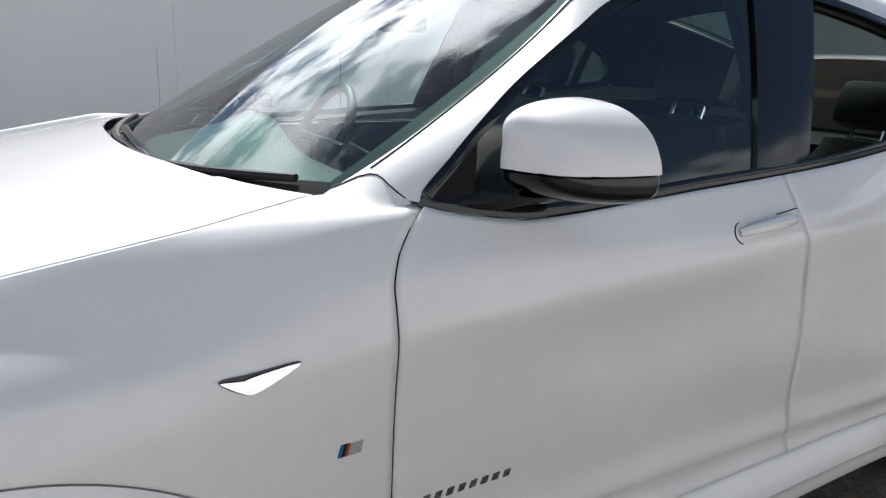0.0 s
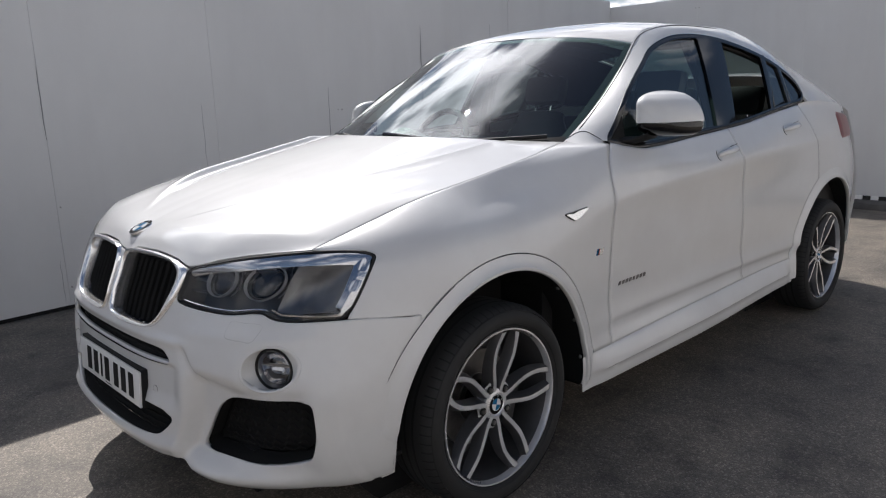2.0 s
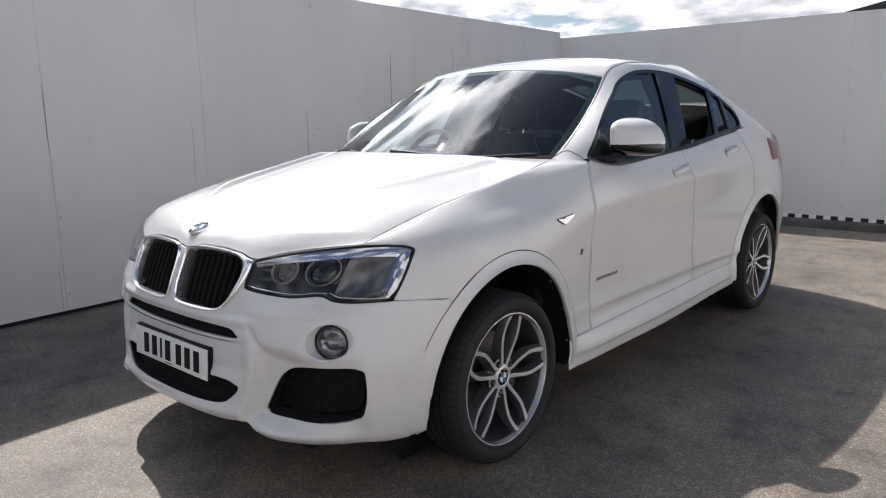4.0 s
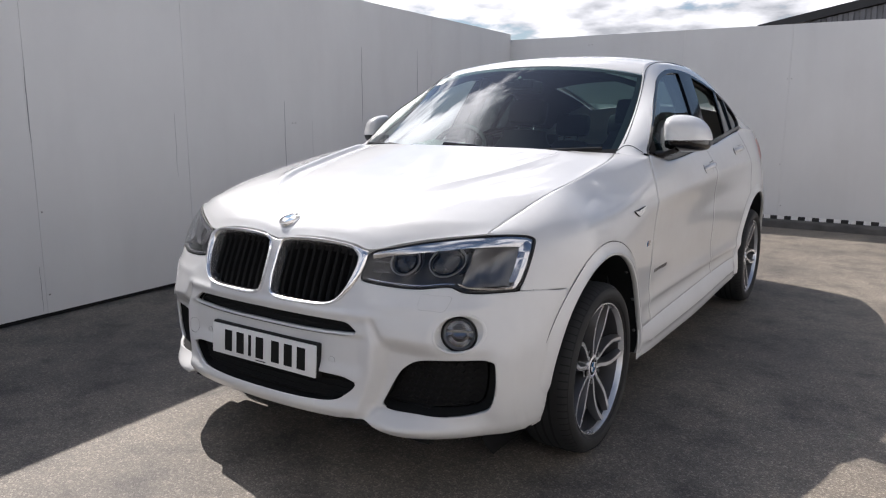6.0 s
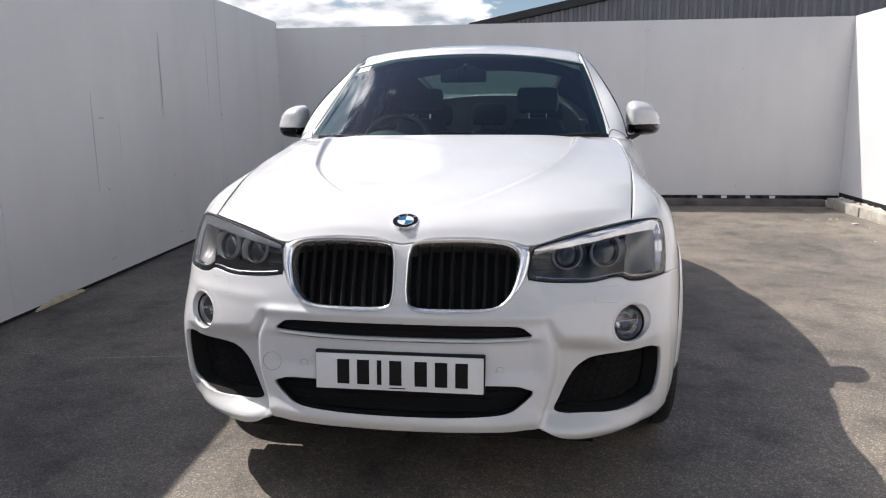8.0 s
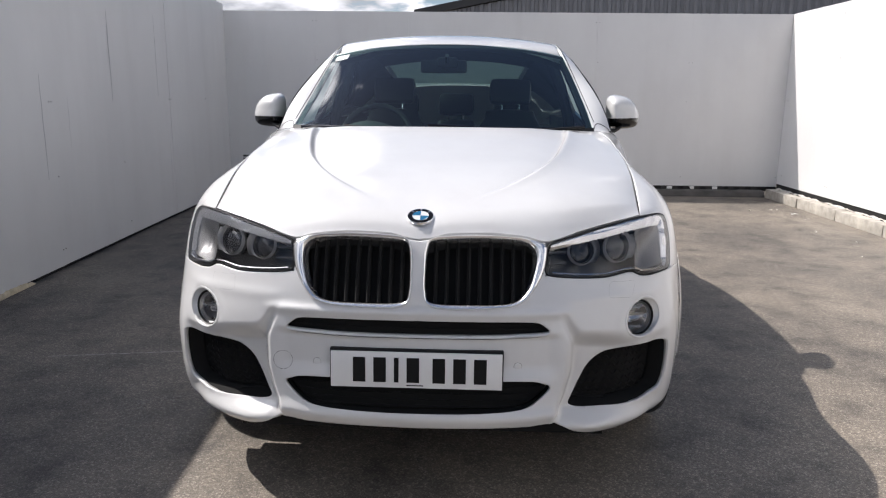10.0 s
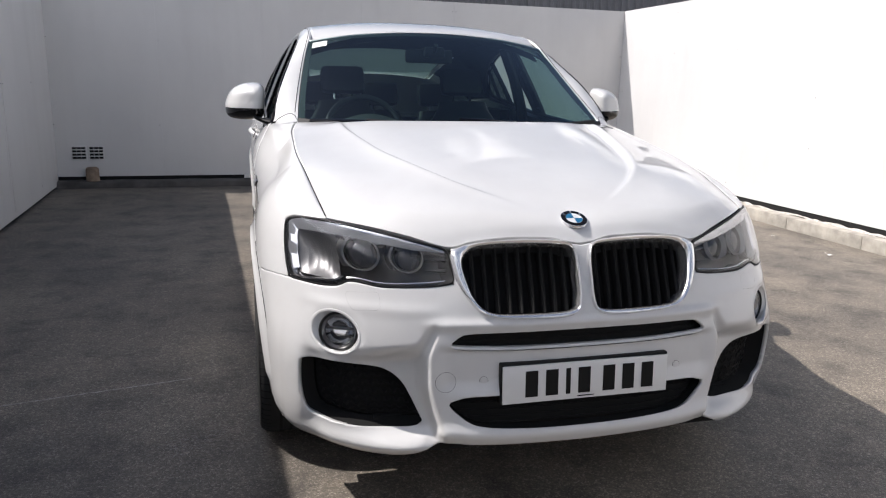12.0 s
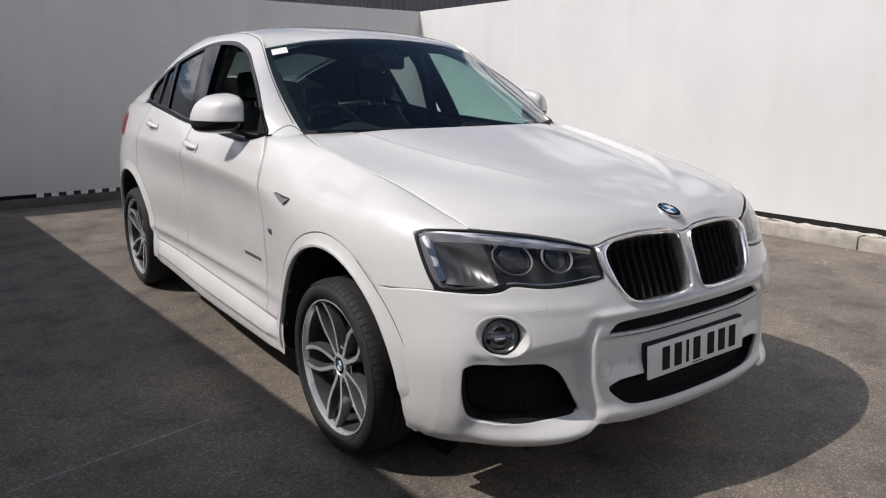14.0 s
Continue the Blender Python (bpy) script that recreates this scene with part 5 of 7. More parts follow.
def build_sides(side):
    gap, fine = DOOR_GAP, 0.55 * DOOR_GAP
    build_wing(side)
    top = lambda y: belt_z(y) - 0.001  # noqa: E731
    front = panel("front_door", flipped(outward(quad_panel(lambda z: door_front(z) + gap, lambda z: door_split(z) - fine, lambda y: sill_line(y) + gap, top, 60, 76), (0, 1.2, 0.6)), side), PAINT, car, "white front door", thick=0.004, angle=60)
    rear = panel("rear_door", flipped(outward(quad_panel(lambda z: door_split(z) + fine, lambda z: door_rear(z) - fine, lambda y: sill_line(y) + gap, top, 48, 76), (0, 2.1, 0.6)), side), PAINT, car, "white rear door", thick=0.004, angle=60)
    # rear quarter
    rows = []
    for i in range(61):
        s = i / 60
        row = []
        for j in range(57):
            v = j / 56
            zl0 = 0.34
            y0 = 2.32
            z = zl0 + v * (1.235 - zl0)
            y = door_rear(z) + fine + s * (3.66 - door_rear(z))
            e = arch_edge(y, REAR_Y, REAR_SEAM)
            if e and z < e:
                z = e - 0.02 + 0.02 * v if v > 0 else e - 0.02
            zt = belt_z(y)
            z = min(z, zt + 0.004 * v)
            row.append(Vector((hull_x(y, z), y, z)))
        rows.append(row)
    panel("rear_quarter", flipped(outward(grid_mesh(rows), (0, 2.9, 0.6)), side), PAINT, car, "white rear quarter", angle=50)
    # sill skirt
    rows = []
    for i in range(70):
        y = 0.445 + (2.335 - 0.445) * i / 69
        z1 = sill_line(y) + gap - 0.0006
        prof = []
        for v, out in ((1, -0.0035), (0.975, -0.001), (0.9, 0.004), (0.72, 0.012), (0.55, 0.018), (0.45, 0.019), (0.40, 0.013), (0.25, 0.012), (0.1, 0.014), (0.03, 0.010), (0, -0.002), (0.02, -0.05)):
            z0 = 0.242 + 0.03 * smooth_step(1.2, 2.3, y)
            z = z0 + v * (z1 - z0)
            prof.append(Vector((hull_x(y, max(z, 0.29)) + out * smooth_step(0.44, 0.60, y) * (1 - smooth_step(2.22, 2.33, y)), y, z)))
        rows.append(prof)
    panel("sill_skirt", flipped(outward(grid_mesh(rows), (0, 1.4, 0.3)), side), PAINT, car, "white moulded sill", angle=40)
    # wheel arch trims
    for cy, seam, open_r, a0, a1, name in ((ARCH_Y, ARCH_SEAM - 0.001, ARCH_OPEN, -9, 191, "front_arch"), (REAR_Y, REAR_SEAM - 0.002, REAR_OPEN, 0, 186, "rear_arch")):
        rows = []
        for i in range(97):
            a = math.radians(a0 + (a1 - a0) * i / 96)
            row = []
            # at its front end the trim grows wider and sinks into the bumper
            deg = math.degrees(a)
            wide, sink = seam, 1.0
            if name == "front_arch":
                wide = seam + 0.024 * smooth_step(125, 172, deg) - (seam + 0.024 - open_r - 0.040) * smooth_step(176.2, 177.4, deg)
                sink = (1 - 0.75 * smooth_step(172, 177, deg)) * (1 - smooth_step(181, 189, deg))
            for r, out in ((wide, -0.006), (wide, 0.0018 if name == "front_arch" and deg > 120 else 0.0005), (wide - 0.015, 0.003), (wide - 0.035, 0.007), (open_r + 0.012, 0.012), (open_r + 0.003, 0.010), (open_r, 0.004), (open_r, -0.004), (open_r + 0.003, -0.010)):
                y, z = cy + r * math.cos(a), ARCH_Z + r * math.sin(a)
                ys, zs = cy + max(r, open_r) * math.cos(a), max(ARCH_Z + max(r, open_r) * math.sin(a), 0.26)
                row.append(Vector((hull_x(ys, zs) + out * sink, y, z)))
            rows.append(row)
        if name == "front_arch":
            run = [row[1] + Vector((0.0003, 0, 0)) for row in rows[60:91]]
            raw_part("arch_seam", *flipped(tube(run, 0.0010, 5), side), GAP_BLACK, car)
        panel(name, flipped(outward(grid_mesh(rows), (0, cy, 0.3)), side), PAINT, car, "white wheel arch trim", angle=50)
        rows = []
        for i in range(49):
            a = math.radians(a0 + (a1 - a0) * i / 48)
            y, z = cy + (open_r + 0.006) * math.cos(a), ARCH_Z + (open_r + 0.006) * math.sin(a)
            edge = hull_x(y, max(z, 0.27)) - 0.008
            rows.append([Vector((x, y, z)) for x in (edge, edge - 0.05, 0.75, 0.60)])
        liner = panel("arch_liner", flipped(grid_mesh(rows), side), BLACK_PLASTIC, car, "black wheel arch liner", centre=(0, cy, 3))
        for deg in (4, 24, 46) if name == "front_arch" else ():
            a = math.radians(deg)
            bm = bmesh.new()
            bmesh.ops.create_uvsphere(bm, u_segments=10, v_segments=6, radius=0.0075, matrix=Matrix.Translation((side * 0.893, cy + (open_r + 0.006) * math.cos(a), ARCH_Z + (open_r + 0.006) * math.sin(a))))
            part("liner_rivet", bm, STEEL, liner)
        disc = [Vector((0.605, cy + (open_r + 0.01) * math.cos(2 * math.pi * i / 40), ARCH_Z + (open_r + 0.01) * math.sin(2 * math.pi * i / 40))) for i in range(40)]
        raw_part("well_wall", *flipped((disc + [Vector((0.605, cy, ARCH_Z))], [(i, (i + 1) % 40, 40) for i in range(40)]), side), GAP_BLACK, car)
    # dark backing a little inside the skin, seen in the joints only
    rows = []
    for i in range(91):
        y = -0.36 + 3.5 * i / 90
        high = 0.80 if y > 0.66 else 0.58
        rows.append([side_point(y, 0.27 + high * j / 24, -0.035 - 0.02 * smooth_step(0.9, 1.07, 0.27 + high * j / 24)) for j in range(25)])
    rows = [row if abs(row[0].y - ARCH_Y) > 0.47 and abs(row[0].y - REAR_Y) > 0.48 else [Vector((p.x, p.y, max(p.z, ARCH_Z + 0.44))) for p in row] for row in rows]
    panel("inner_skin", flipped(outward(grid_mesh(rows), (0, 1.4, 0.6)), side), GAP_BLACK, car)
    return front, rear


doors = {side: build_sides(side) for side in (1, -1)}


def build_underbody():
    bm = bmesh.new()
    add_box(bm, (-0.60, -0.70, 0.21), (0.60, 3.5, 0.34))
    for s in (1, -1):
        add_box(bm, (min(s * 0.6, s * 0.86), 0.50, 0.24), (max(s * 0.6, s * 0.86), 2.30, 0.36))
    add_box(bm, (-0.60, -0.62, 0.34), (0.60, 0.30, 0.80))
    add_box(bm, (-0.40, -0.815, 0.318), (0.40, -0.55, 0.335))
    part("underbody", bm, GAP_BLACK, car, "dark underbody", smooth=False)
    # shields that close the bumper's corners from below, up to the tyres
    for s in (1, -1):
        bm, cols = bmesh.new(), []
        for x in [0.40 + 0.055 * i for i in range(9)]:
            z, y = bumper_low(x) + 0.03, front_y(x, 0.26) + 0.045
            cols.append([bm.verts.new(p) for p in ((s * x, y, z), (s * x, -0.352, z), (s * x, -0.352, z + 0.012), (s * x, y, z + 0.012))])
        for a, b in zip(cols, cols[1:]):
            for k in range(4):
                bm.faces.new((a[k], a[(k + 1) % 4], b[(k + 1) % 4], b[k]))
        for col in (cols[0], cols[-1]):
            bm.faces.new(col)
        bmesh.ops.recalc_face_normals(bm, faces=bm.faces)
        part("corner_shield", bm, BLACK_PLASTIC, car, "black shield under the bumper", smooth=False)


build_underbody()


# ---- roof, pillars, glass ----
SEAM_Y = (0.592, 0.718, 0.880, 1.030, 1.143, 1.202, 1.275, 1.40, 1.60, 2.00, 2.40, 2.80, 3.10, 3.40)
SEAM_X = (0.728, 0.715, 0.693, 0.667, 0.642, 0.626, 0.613, 0.607, 0.605, 0.600, 0.580, 0.550, 0.525, 0.50)
SEAM_Z = (1.133, 1.200, 1.292, 1.390, 1.472, 1.519, 1.551, 1.579, 1.598, 1.600, 1.564, 1.486, 1.408, 1.310)
ROOF_Y = (1.06, 1.12, 1.20, 1.40, 1.60, 1.80, 2.00, 2.40, 2.80, 3.10, 3.40)
ROOF_Z = (1.537, 1.564, 1.592, 1.627, 1.645, 1.650, 1.648, 1.615, 1.540, 1.458, 1.350)


def seam_point(y):
    """The line along the windscreen's edge and then along the roof."""
    return Vector((lerp_table(SEAM_Y, SEAM_X, y), y, lerp_table(SEAM_Y, SEAM_Z, y)))


def roof_point(k, y):
    e = seam_point(y)
    zc = lerp_table(ROOF_Y, ROOF_Z, y)
    return Vector((k * (e.x - 0.002), y, e.z + (zc - e.z) * (1 - abs(k) ** 2.3)))


def screen_point(k, v):
    """The windscreen: k across, v from 0 (foot) to 1 (roof)."""
    a = abs(k)
    foot = Vector((0.722 * a, 0.345 + 0.245 * a**2.4, 1.108 + 0.024 * a**2))
    top = Vector((0.620 * a, 1.110 + 0.075 * a**2, 1.560 - 0.042 * a**2.4))
    p = foot.lerp(top, v)
    edge = seam_point(0.588 + (1.188 - 0.588) * v)
    p += (edge - Vector((0.004, 0, 0.004)) - (Vector((0.722, 0.59, 1.132)).lerp(Vector((0.620, 1.185, 1.518)), v))) * a**3
    p.z += 0.020 * math.sin(math.pi * v) * (1 - 0.4 * a)
    p.x = math.copysign(p.x, k)
    return p


DLO = [(0.722, 1.128), (0.80, 1.109), (0.93, 1.093), (1.15, 1.099), (1.40, 1.114), (1.80, 1.136), (2.17, 1.178), (2.42, 1.203), (2.53, 1.214), (2.575, 1.232), (2.590, 1.270), (2.55, 1.328), (2.485, 1.373), (2.40, 1.415), (2.28, 1.457), (2.14, 1.492), (2.00, 1.520), (1.86, 1.540), (1.73, 1.549), (1.58, 1.548), (1.42, 1.531), (1.24, 1.484), (1.12, 1.421), (0.96, 1.330), (0.87, 1.265), (0.79, 1.198)]
DLO_RUN = closed_curve(DLO, 220)


def cabin_point(y, z, out=0.0):
    e = 0.004
    n = Vector((1.0, -(cabin_x(y + e, z) - cabin_x(y - e, z)) / (2 * e), -(cabin_x(y, z + e) - cabin_x(y, z - e)) / (2 * e) if z > belt_z(y) + 0.01 else 0.36)).normalized()
    return Vector((cabin_x(y, z), y, z)) + n * out


def glass_patch(outline, out=-0.006, steps=5):
    mid = sum(outline, Vector((0, 0))) / len(outline)
    loops = [[cabin_point(*(mid + (p - mid) * (1 - s / steps)), out) for p in outline] for s in range(steps)]
    return rings_mesh(loops, cap=True)


def clip_run(run, keep_from, keep_to):
    """The part of the window outline between two slanted lines y = a + b * (z - 1.1)."""
    def cut(poly, line, sign):
        over = lambda p: sign * (p.x - line[0] - line[1] * (p.y - 1.1))  # noqa: E731
        out = []
        for a, b in zip(poly, poly[1:] + poly[:1]):
            u, w = over(a), over(b)
            if u >= 0:
                out.append(a)
            if u * w < 0:
                out.append(a.lerp(b, u / (u - w)))
        return out

    kept = cut(cut(list(run), keep_from, 1), keep_to, -1)
    return even(kept + [kept[0]], 121)[:-1]


def build_cabin(side):
    fl = lambda mesh, centre=(0, 1.6, 1.2): flipped(outward(mesh, centre), side)  # noqa: E731
    # pillar and roof rail: between the window outline and the screen and roof line
    low = [Vector((cabin_x(y, z) + 0.004, y, z)) for y, z in [(0.722, 1.128), (0.79, 1.198), (0.87, 1.265), (0.96, 1.330), (1.04, 1.376), (1.12, 1.421), (1.24, 1.484), (1.33, 1.511), (1.42, 1.531), (1.60, 1.549), (1.86, 1.540), (2.10, 1.501), (2.30, 1.451), (2.485, 1.373), (2.57, 1.300), (2.588, 1.25)]]
    low += [Vector((hull_x(y, belt_z(y)) - 0.004, y, belt_z(y))) for y in (2.64, 2.82, 3.05, 3.30, 3.50)]
    high = [seam_point(y) for y in (0.585, 0.70, 0.80, 0.90, 0.99, 1.08, 1.16, 1.23, 1.33, 1.48, 1.70, 1.95, 2.18, 2.38, 2.55, 2.68, 2.80, 2.95, 3.10, 3.28, 3.45)]

    def spline(pts, n):
        ks = list(range(len(pts)))
        out = []
        for i in range(n):
            t = (len(pts) - 1) * i / (n - 1)
            out.append(Vector([lerp_table(ks, [p[c] for p in pts], t) for c in range(3)]))
        return out

    lo_run, hi_run = spline(low, 360), spline(high, 360)
    rows = []
    for i, (a, b) in enumerate(zip(lo_run, hi_run)):
        d = b - a
        along = (lo_run[min(i + 1, 359)] - lo_run[max(i - 1, 0)]).normalized()
        n = d.cross(along).normalized()
        if n.x < 0:
            n = -n
        row = [a + n * -0.012]
        for j in range(11):
            t = j / 10
            row.append(a + d * t + n * 0.20 * d.length * t * (1 - t) * 1.1)
        row.append(b - n * 0.012)
        rows.append(row)
    # the pillar's foot runs out into the wing in a hollow curve
    sweep = []
    for j in range(11):
        fade = max(math.sin(math.pi * (j + 0.3) / 10.6), 0.0) ** 0.6
        ridge = rows[0][j + 1]
        y, k = min(ridge.y, 0.715), max(round(14 * fade), 1)
        foot, lower = wing_point(y, 1 - 0.14 * fade), wing_point(y, 0.985 - 0.14 * fade)
        up, over = rows[k][j + 1], rows[k + 2][j + 1]
        c1 = foot + (foot - lower).normalized() * (ridge - foot).length * 0.7
        c2 = up + (up - over).normalized() * (ridge - up).length * 0.7
        sweep.append([foot * (1 - t) ** 3 + c1 * 3 * t * (1 - t) ** 2 + c2 * 3 * t * t * (1 - t) + up * t**3 + Vector((0.0003, -0.0002, 0.0003)) for t in [i / 12 for i in range(13)]])
    panel("pillar_foot", fl(grid_mesh(sweep)), PAINT, car, "white foot of the screen pillar", angle=60)
    for name, j, lift in (("pillar_seam", 9, 0.0006),):
        run = [row[j + 1] + Vector((lift, -lift, lift)) for row in rows[12:200:2]]
        raw_part(name, *flipped(tube(run, 0.0016, 5), side), GAP_BLACK, car)
    raw_part("wing_seam", *flipped(tube([sweep[j][min(j + 3, 12)] + Vector((0.0005, -0.0005, 0.0005)) for j in range(11)], 0.0014, 5), side), GAP_BLACK, car)
    inner = [[p + (Vector((0.2, p.y, 1.15)) - p).normalized() * 0.03 for p in row[1:-1:2]] for row in rows[2:-30:4]]
    panel("pillar_trim", fl(grid_mesh(inner)), LEATHER, car, "dark inner trim of the pillars")
    panel("roof_rail", fl(grid_mesh(rows)), PAINT, car, "white screen pillar and roof rail", angle=50)
    # window surround
    loops = []
    for d, out in ((-0.003, -0.012), (-0.003, 0.004), (0.006, 0.006), (0.017, 0.004), (0.019, -0.01)):
        loops.append([cabin_point(p.x, p.y, out) for p in inset(DLO_RUN, d)])
    panel("window_trim", fl(rings_mesh(loops)), BLACK_TRIM, car, "gloss black window surround")
    inner = inset(DLO_RUN, 0.014)
    front_run = clip_run(inner, (0.80, 0.25), (1.565, 0.30))
    rear_run = clip_run(inner, (1.715, 0.41), (2.128, 0.38))
    fixed_run = clip_run(inner, (2.160, 0.38), (2.372, 0.12))
    small_run = clip_run(inner, (2.392, 0.12), (9, 0))
    # posts between the panes
    for a, b, name in (((1.555, 0.30), (1.728, 0.41), "door_post"), ((2.118, 0.38), (2.170, 0.38), "window_bar"), ((2.364, 0.12), (2.400, 0.12), "window_bar")):
        rows = []
        for j in range(15):
            t = j / 14
            zs = [p.y for p in inner if abs(p.x - a[0] - a[1] * (p.y - 1.1)) < 0.03]
            z = min(zs) - 0.008 + (max(zs) - min(zs) + 0.012) * t
            ya, yb = a[0] + a[1] * (z - 1.1), b[0] + b[1] * (z - 1.1)
            rows.append([cabin_point(ya, z, -0.012), cabin_point(ya, z, 0.0035)] + [cabin_point(ya + (yb - ya) * k / 4, z, 0.0045) for k in range(1, 4)] + [cabin_point(yb, z, 0.0035), cabin_point(yb, z, -0.012)])
        panel(name, fl(grid_mesh(rows)), BLACK_TRIM, car, "gloss black post")
    # black corner piece that carries the mirror
    tri = clip_run(inner, (0, 0), (0.815, 0.25))
    panel("mirror_corner", fl(glass_patch(tri, -0.002, 3)), BLACK_MESH, car, "black corner piece")
    open_front, open_rear = side < 0, side > 0
    if not open_front:
        ob = panel("front_window", fl(glass_patch(front_run)), GLASS_SIDE, car, "closed tinted side window")
    if not open_rear:
        ob = panel("rear_window", fl(glass_patch(rear_run)), GLASS_DARK, car, "closed tinted side window")
    panel("door_quarter_window", fl(glass_patch(fixed_run)), GLASS_DARK, car, "fixed tinted pane of the rear door")
    panel("quarter_window", fl(glass_patch(small_run)), GLASS_DARK, car, "tinted quarter window")
    # dark inner faces of the window frames and doors
    loops = [[cabin_point(p.x, p.y, out) for p in inset(DLO_RUN, d)] for d, out in ((0.002, -0.012), (0.012, -0.03), (0.006, -0.05))]
    panel("window_reveal", fl(rings_mesh(loops)), LEATHER, car, "dark inner window frame")


build_cabin(1)
build_cabin(-1)


def build_roof():
    ys = [1.128 + (2.62 - 1.128) * j / 60 for j in range(61)]
    rows = [[roof_point(k / 30, y) for k in range(-30, 31)] for y in ys]
    front = [screen_point(k / 30, 1.0) + Vector((0, 0.012, 0.004)) for k in range(-30, 31)]
    rows = [front] + [[Vector((p.x, p.y + (0.075 * (k / 30) ** 2) * max(0, 1 - j / 8), p.z)) for k, p in zip(range(-30, 31), row)] for j, row in enumerate(rows)]
    panel("roof", grid_mesh(rows), PAINT, car, "white roof", thick=0.004, centre=(0, 1.8, 0.8), angle=50)
    under = [[p + Vector((0, 0, -0.035)) for p in row[1:-1:2]] for row in rows[1::4]]
    panel("headlining", grid_mesh(under), plain("grey_headlining", (0.03, 0.03, 0.0295), 0.9, relief=0.002), car)
    panel("windscreen", grid_mesh([[screen_point(k / 24, v / 20) for k in range(-24, 25)] for v in range(21)]), GLASS_FRONT, car, "clear windscreen with a green tint", centre=(0, 2, 1))
    # black edge printed round the screen
    loop = [(k / 24, 0.0) for k in range(-24, 25)] + [(1, v / 20) for v in range(1, 21)] + [(k / 24, 1.0) for k in range(23, -25, -1)] + [(-1, v / 20) for v in range(19, 0, -1)]
    ring = rings_mesh([[screen_point(k * s, 0.5 + (v - 0.5) * t) + Vector((0, 0.003, -0.003)) for k, v in loop] for s, t in ((1.0, 1.0), (0.965, 0.93))])
    panel("screen_edge", ring, BLACK_PLASTIC, car, "black printed screen edge", centre=(0, 2, 1))
    # rear screen and tail
    rows = [[roof_point(k / 20 * 0.93, y) + Vector((0, 0, -0.004)) for k in range(-20, 21)] for y in [2.66 + 0.66 * j / 12 for j in range(13)]]
    panel("rear_screen", grid_mesh(rows), GLASS_REAR, car, "tinted rear screen", centre=(0, 1.8, 0.8))
    for s in (1, -1):
        rows = [[roof_point(s * k, y) for k in (0.925, 0.96, 1.0)] for y in [2.60 + 0.80 * j / 12 for j in range(13)]]
        panel("tail_pillar", grid_mesh(rows), PAINT, car, "white tail pillar", centre=(0, 1.8, 0.8))
    rows = [[roof_point(k / 20 * 0.99, y) for k in range(-20, 21)] for y in (2.62, 2.665)]
    panel("spoiler", grid_mesh(rows), PAINT, car, "white roof trailing edge", thick=0.02, centre=(0, 1.8, 0.8))
    rows = []
    for y, z, w in ((3.30, 1.372, 0.52), (3.45, 1.318, 0.60), (3.57, 1.250, 0.68), (3.64, 1.17, 0.75), (3.70, 1.0, 0.78), (3.73, 0.8, 0.80), (3.76, 0.6, 0.80), (3.75, 0.4, 0.78), (3.66, 0.28, 0.74)):
        rows.append([Vector((w * k / 16, y - 0.10 * abs(k / 16) ** 3, z - 0.04 * abs(k / 16) ** 2.5)) for k in range(-16, 17)])
    panel("tailgate", grid_mesh(rows), PAINT, car, "white tailgate and rear bumper", centre=(0, 2, 0.6))
    for s in (1, -1):
        rows = [[side_point(2.98 + 0.5 * i / 12, 0.985 + (1.155 - 0.05 * i / 12 - 0.985) * j / 6, 0.006 - 0.008 * (j in (0, 6)) - 0.008 * (i == 0)) for j in range(7)] for i in range(13)]
        panel("tail_lamp", flipped(outward(grid_mesh(rows), (0, 3, 1)), s), RED_LENS, car, "red wrap-round tail lamp")


build_roof()


# ---- cowl and wipers ----
def build_cowl():
    rows = []
    for j in range(7):
        t = j / 6
        rows.append([hood_point(k / 30, 1.0) * (1 - t) + (screen_point(k / 30, 0.0) + Vector((0, 0.02, 0.034))) * t + Vector((0, -0.02 * (1 - t), -0.040 + 0.028 * t)) for k in range(-30, 31)])
    panel("cowl", grid_mesh(rows), BLACK_PLASTIC, car, "black plastic cowl below the screen", centre=(0, 0.5, 0))
    for s, x0, k1 in ((1, 0.40, 0.93), (2, -0.22, 0.30)):
        wiper = new("wiper")
        wiper.parent = car
        wiper["label"] = "black windscreen wiper"
        base = hood_point(x0 / 0.73 - 0.62, 1.0) + Vector((0, 0.045, 0.004))
        v = 0.036
        blade = [screen_point(k1 - 0.92 * i / 24, v - 0.02 * math.sin(math.pi * i / 24) + (0.012 if s == 2 else 0.0) * (i / 24)) + Vector((0, -0.015, 0.015)) for i in range(25)]
        raw_part("blade", *tube(blade, lambda t: 0.0075 + 0.004 * math.sin(math.pi * t), 8), BLACK_PLASTIC, wiper)
        mid = blade[13]
        arm = [base.lerp(mid, i / 14) + Vector((0, -0.006, 0.006)) * math.sin(math.pi * i / 14) for i in range(15)]
        raw_part("arm", *tube(arm, lambda t: 0.010 - 0.004 * t, 8), BLACK_TRIM, wiper)


build_cowl()


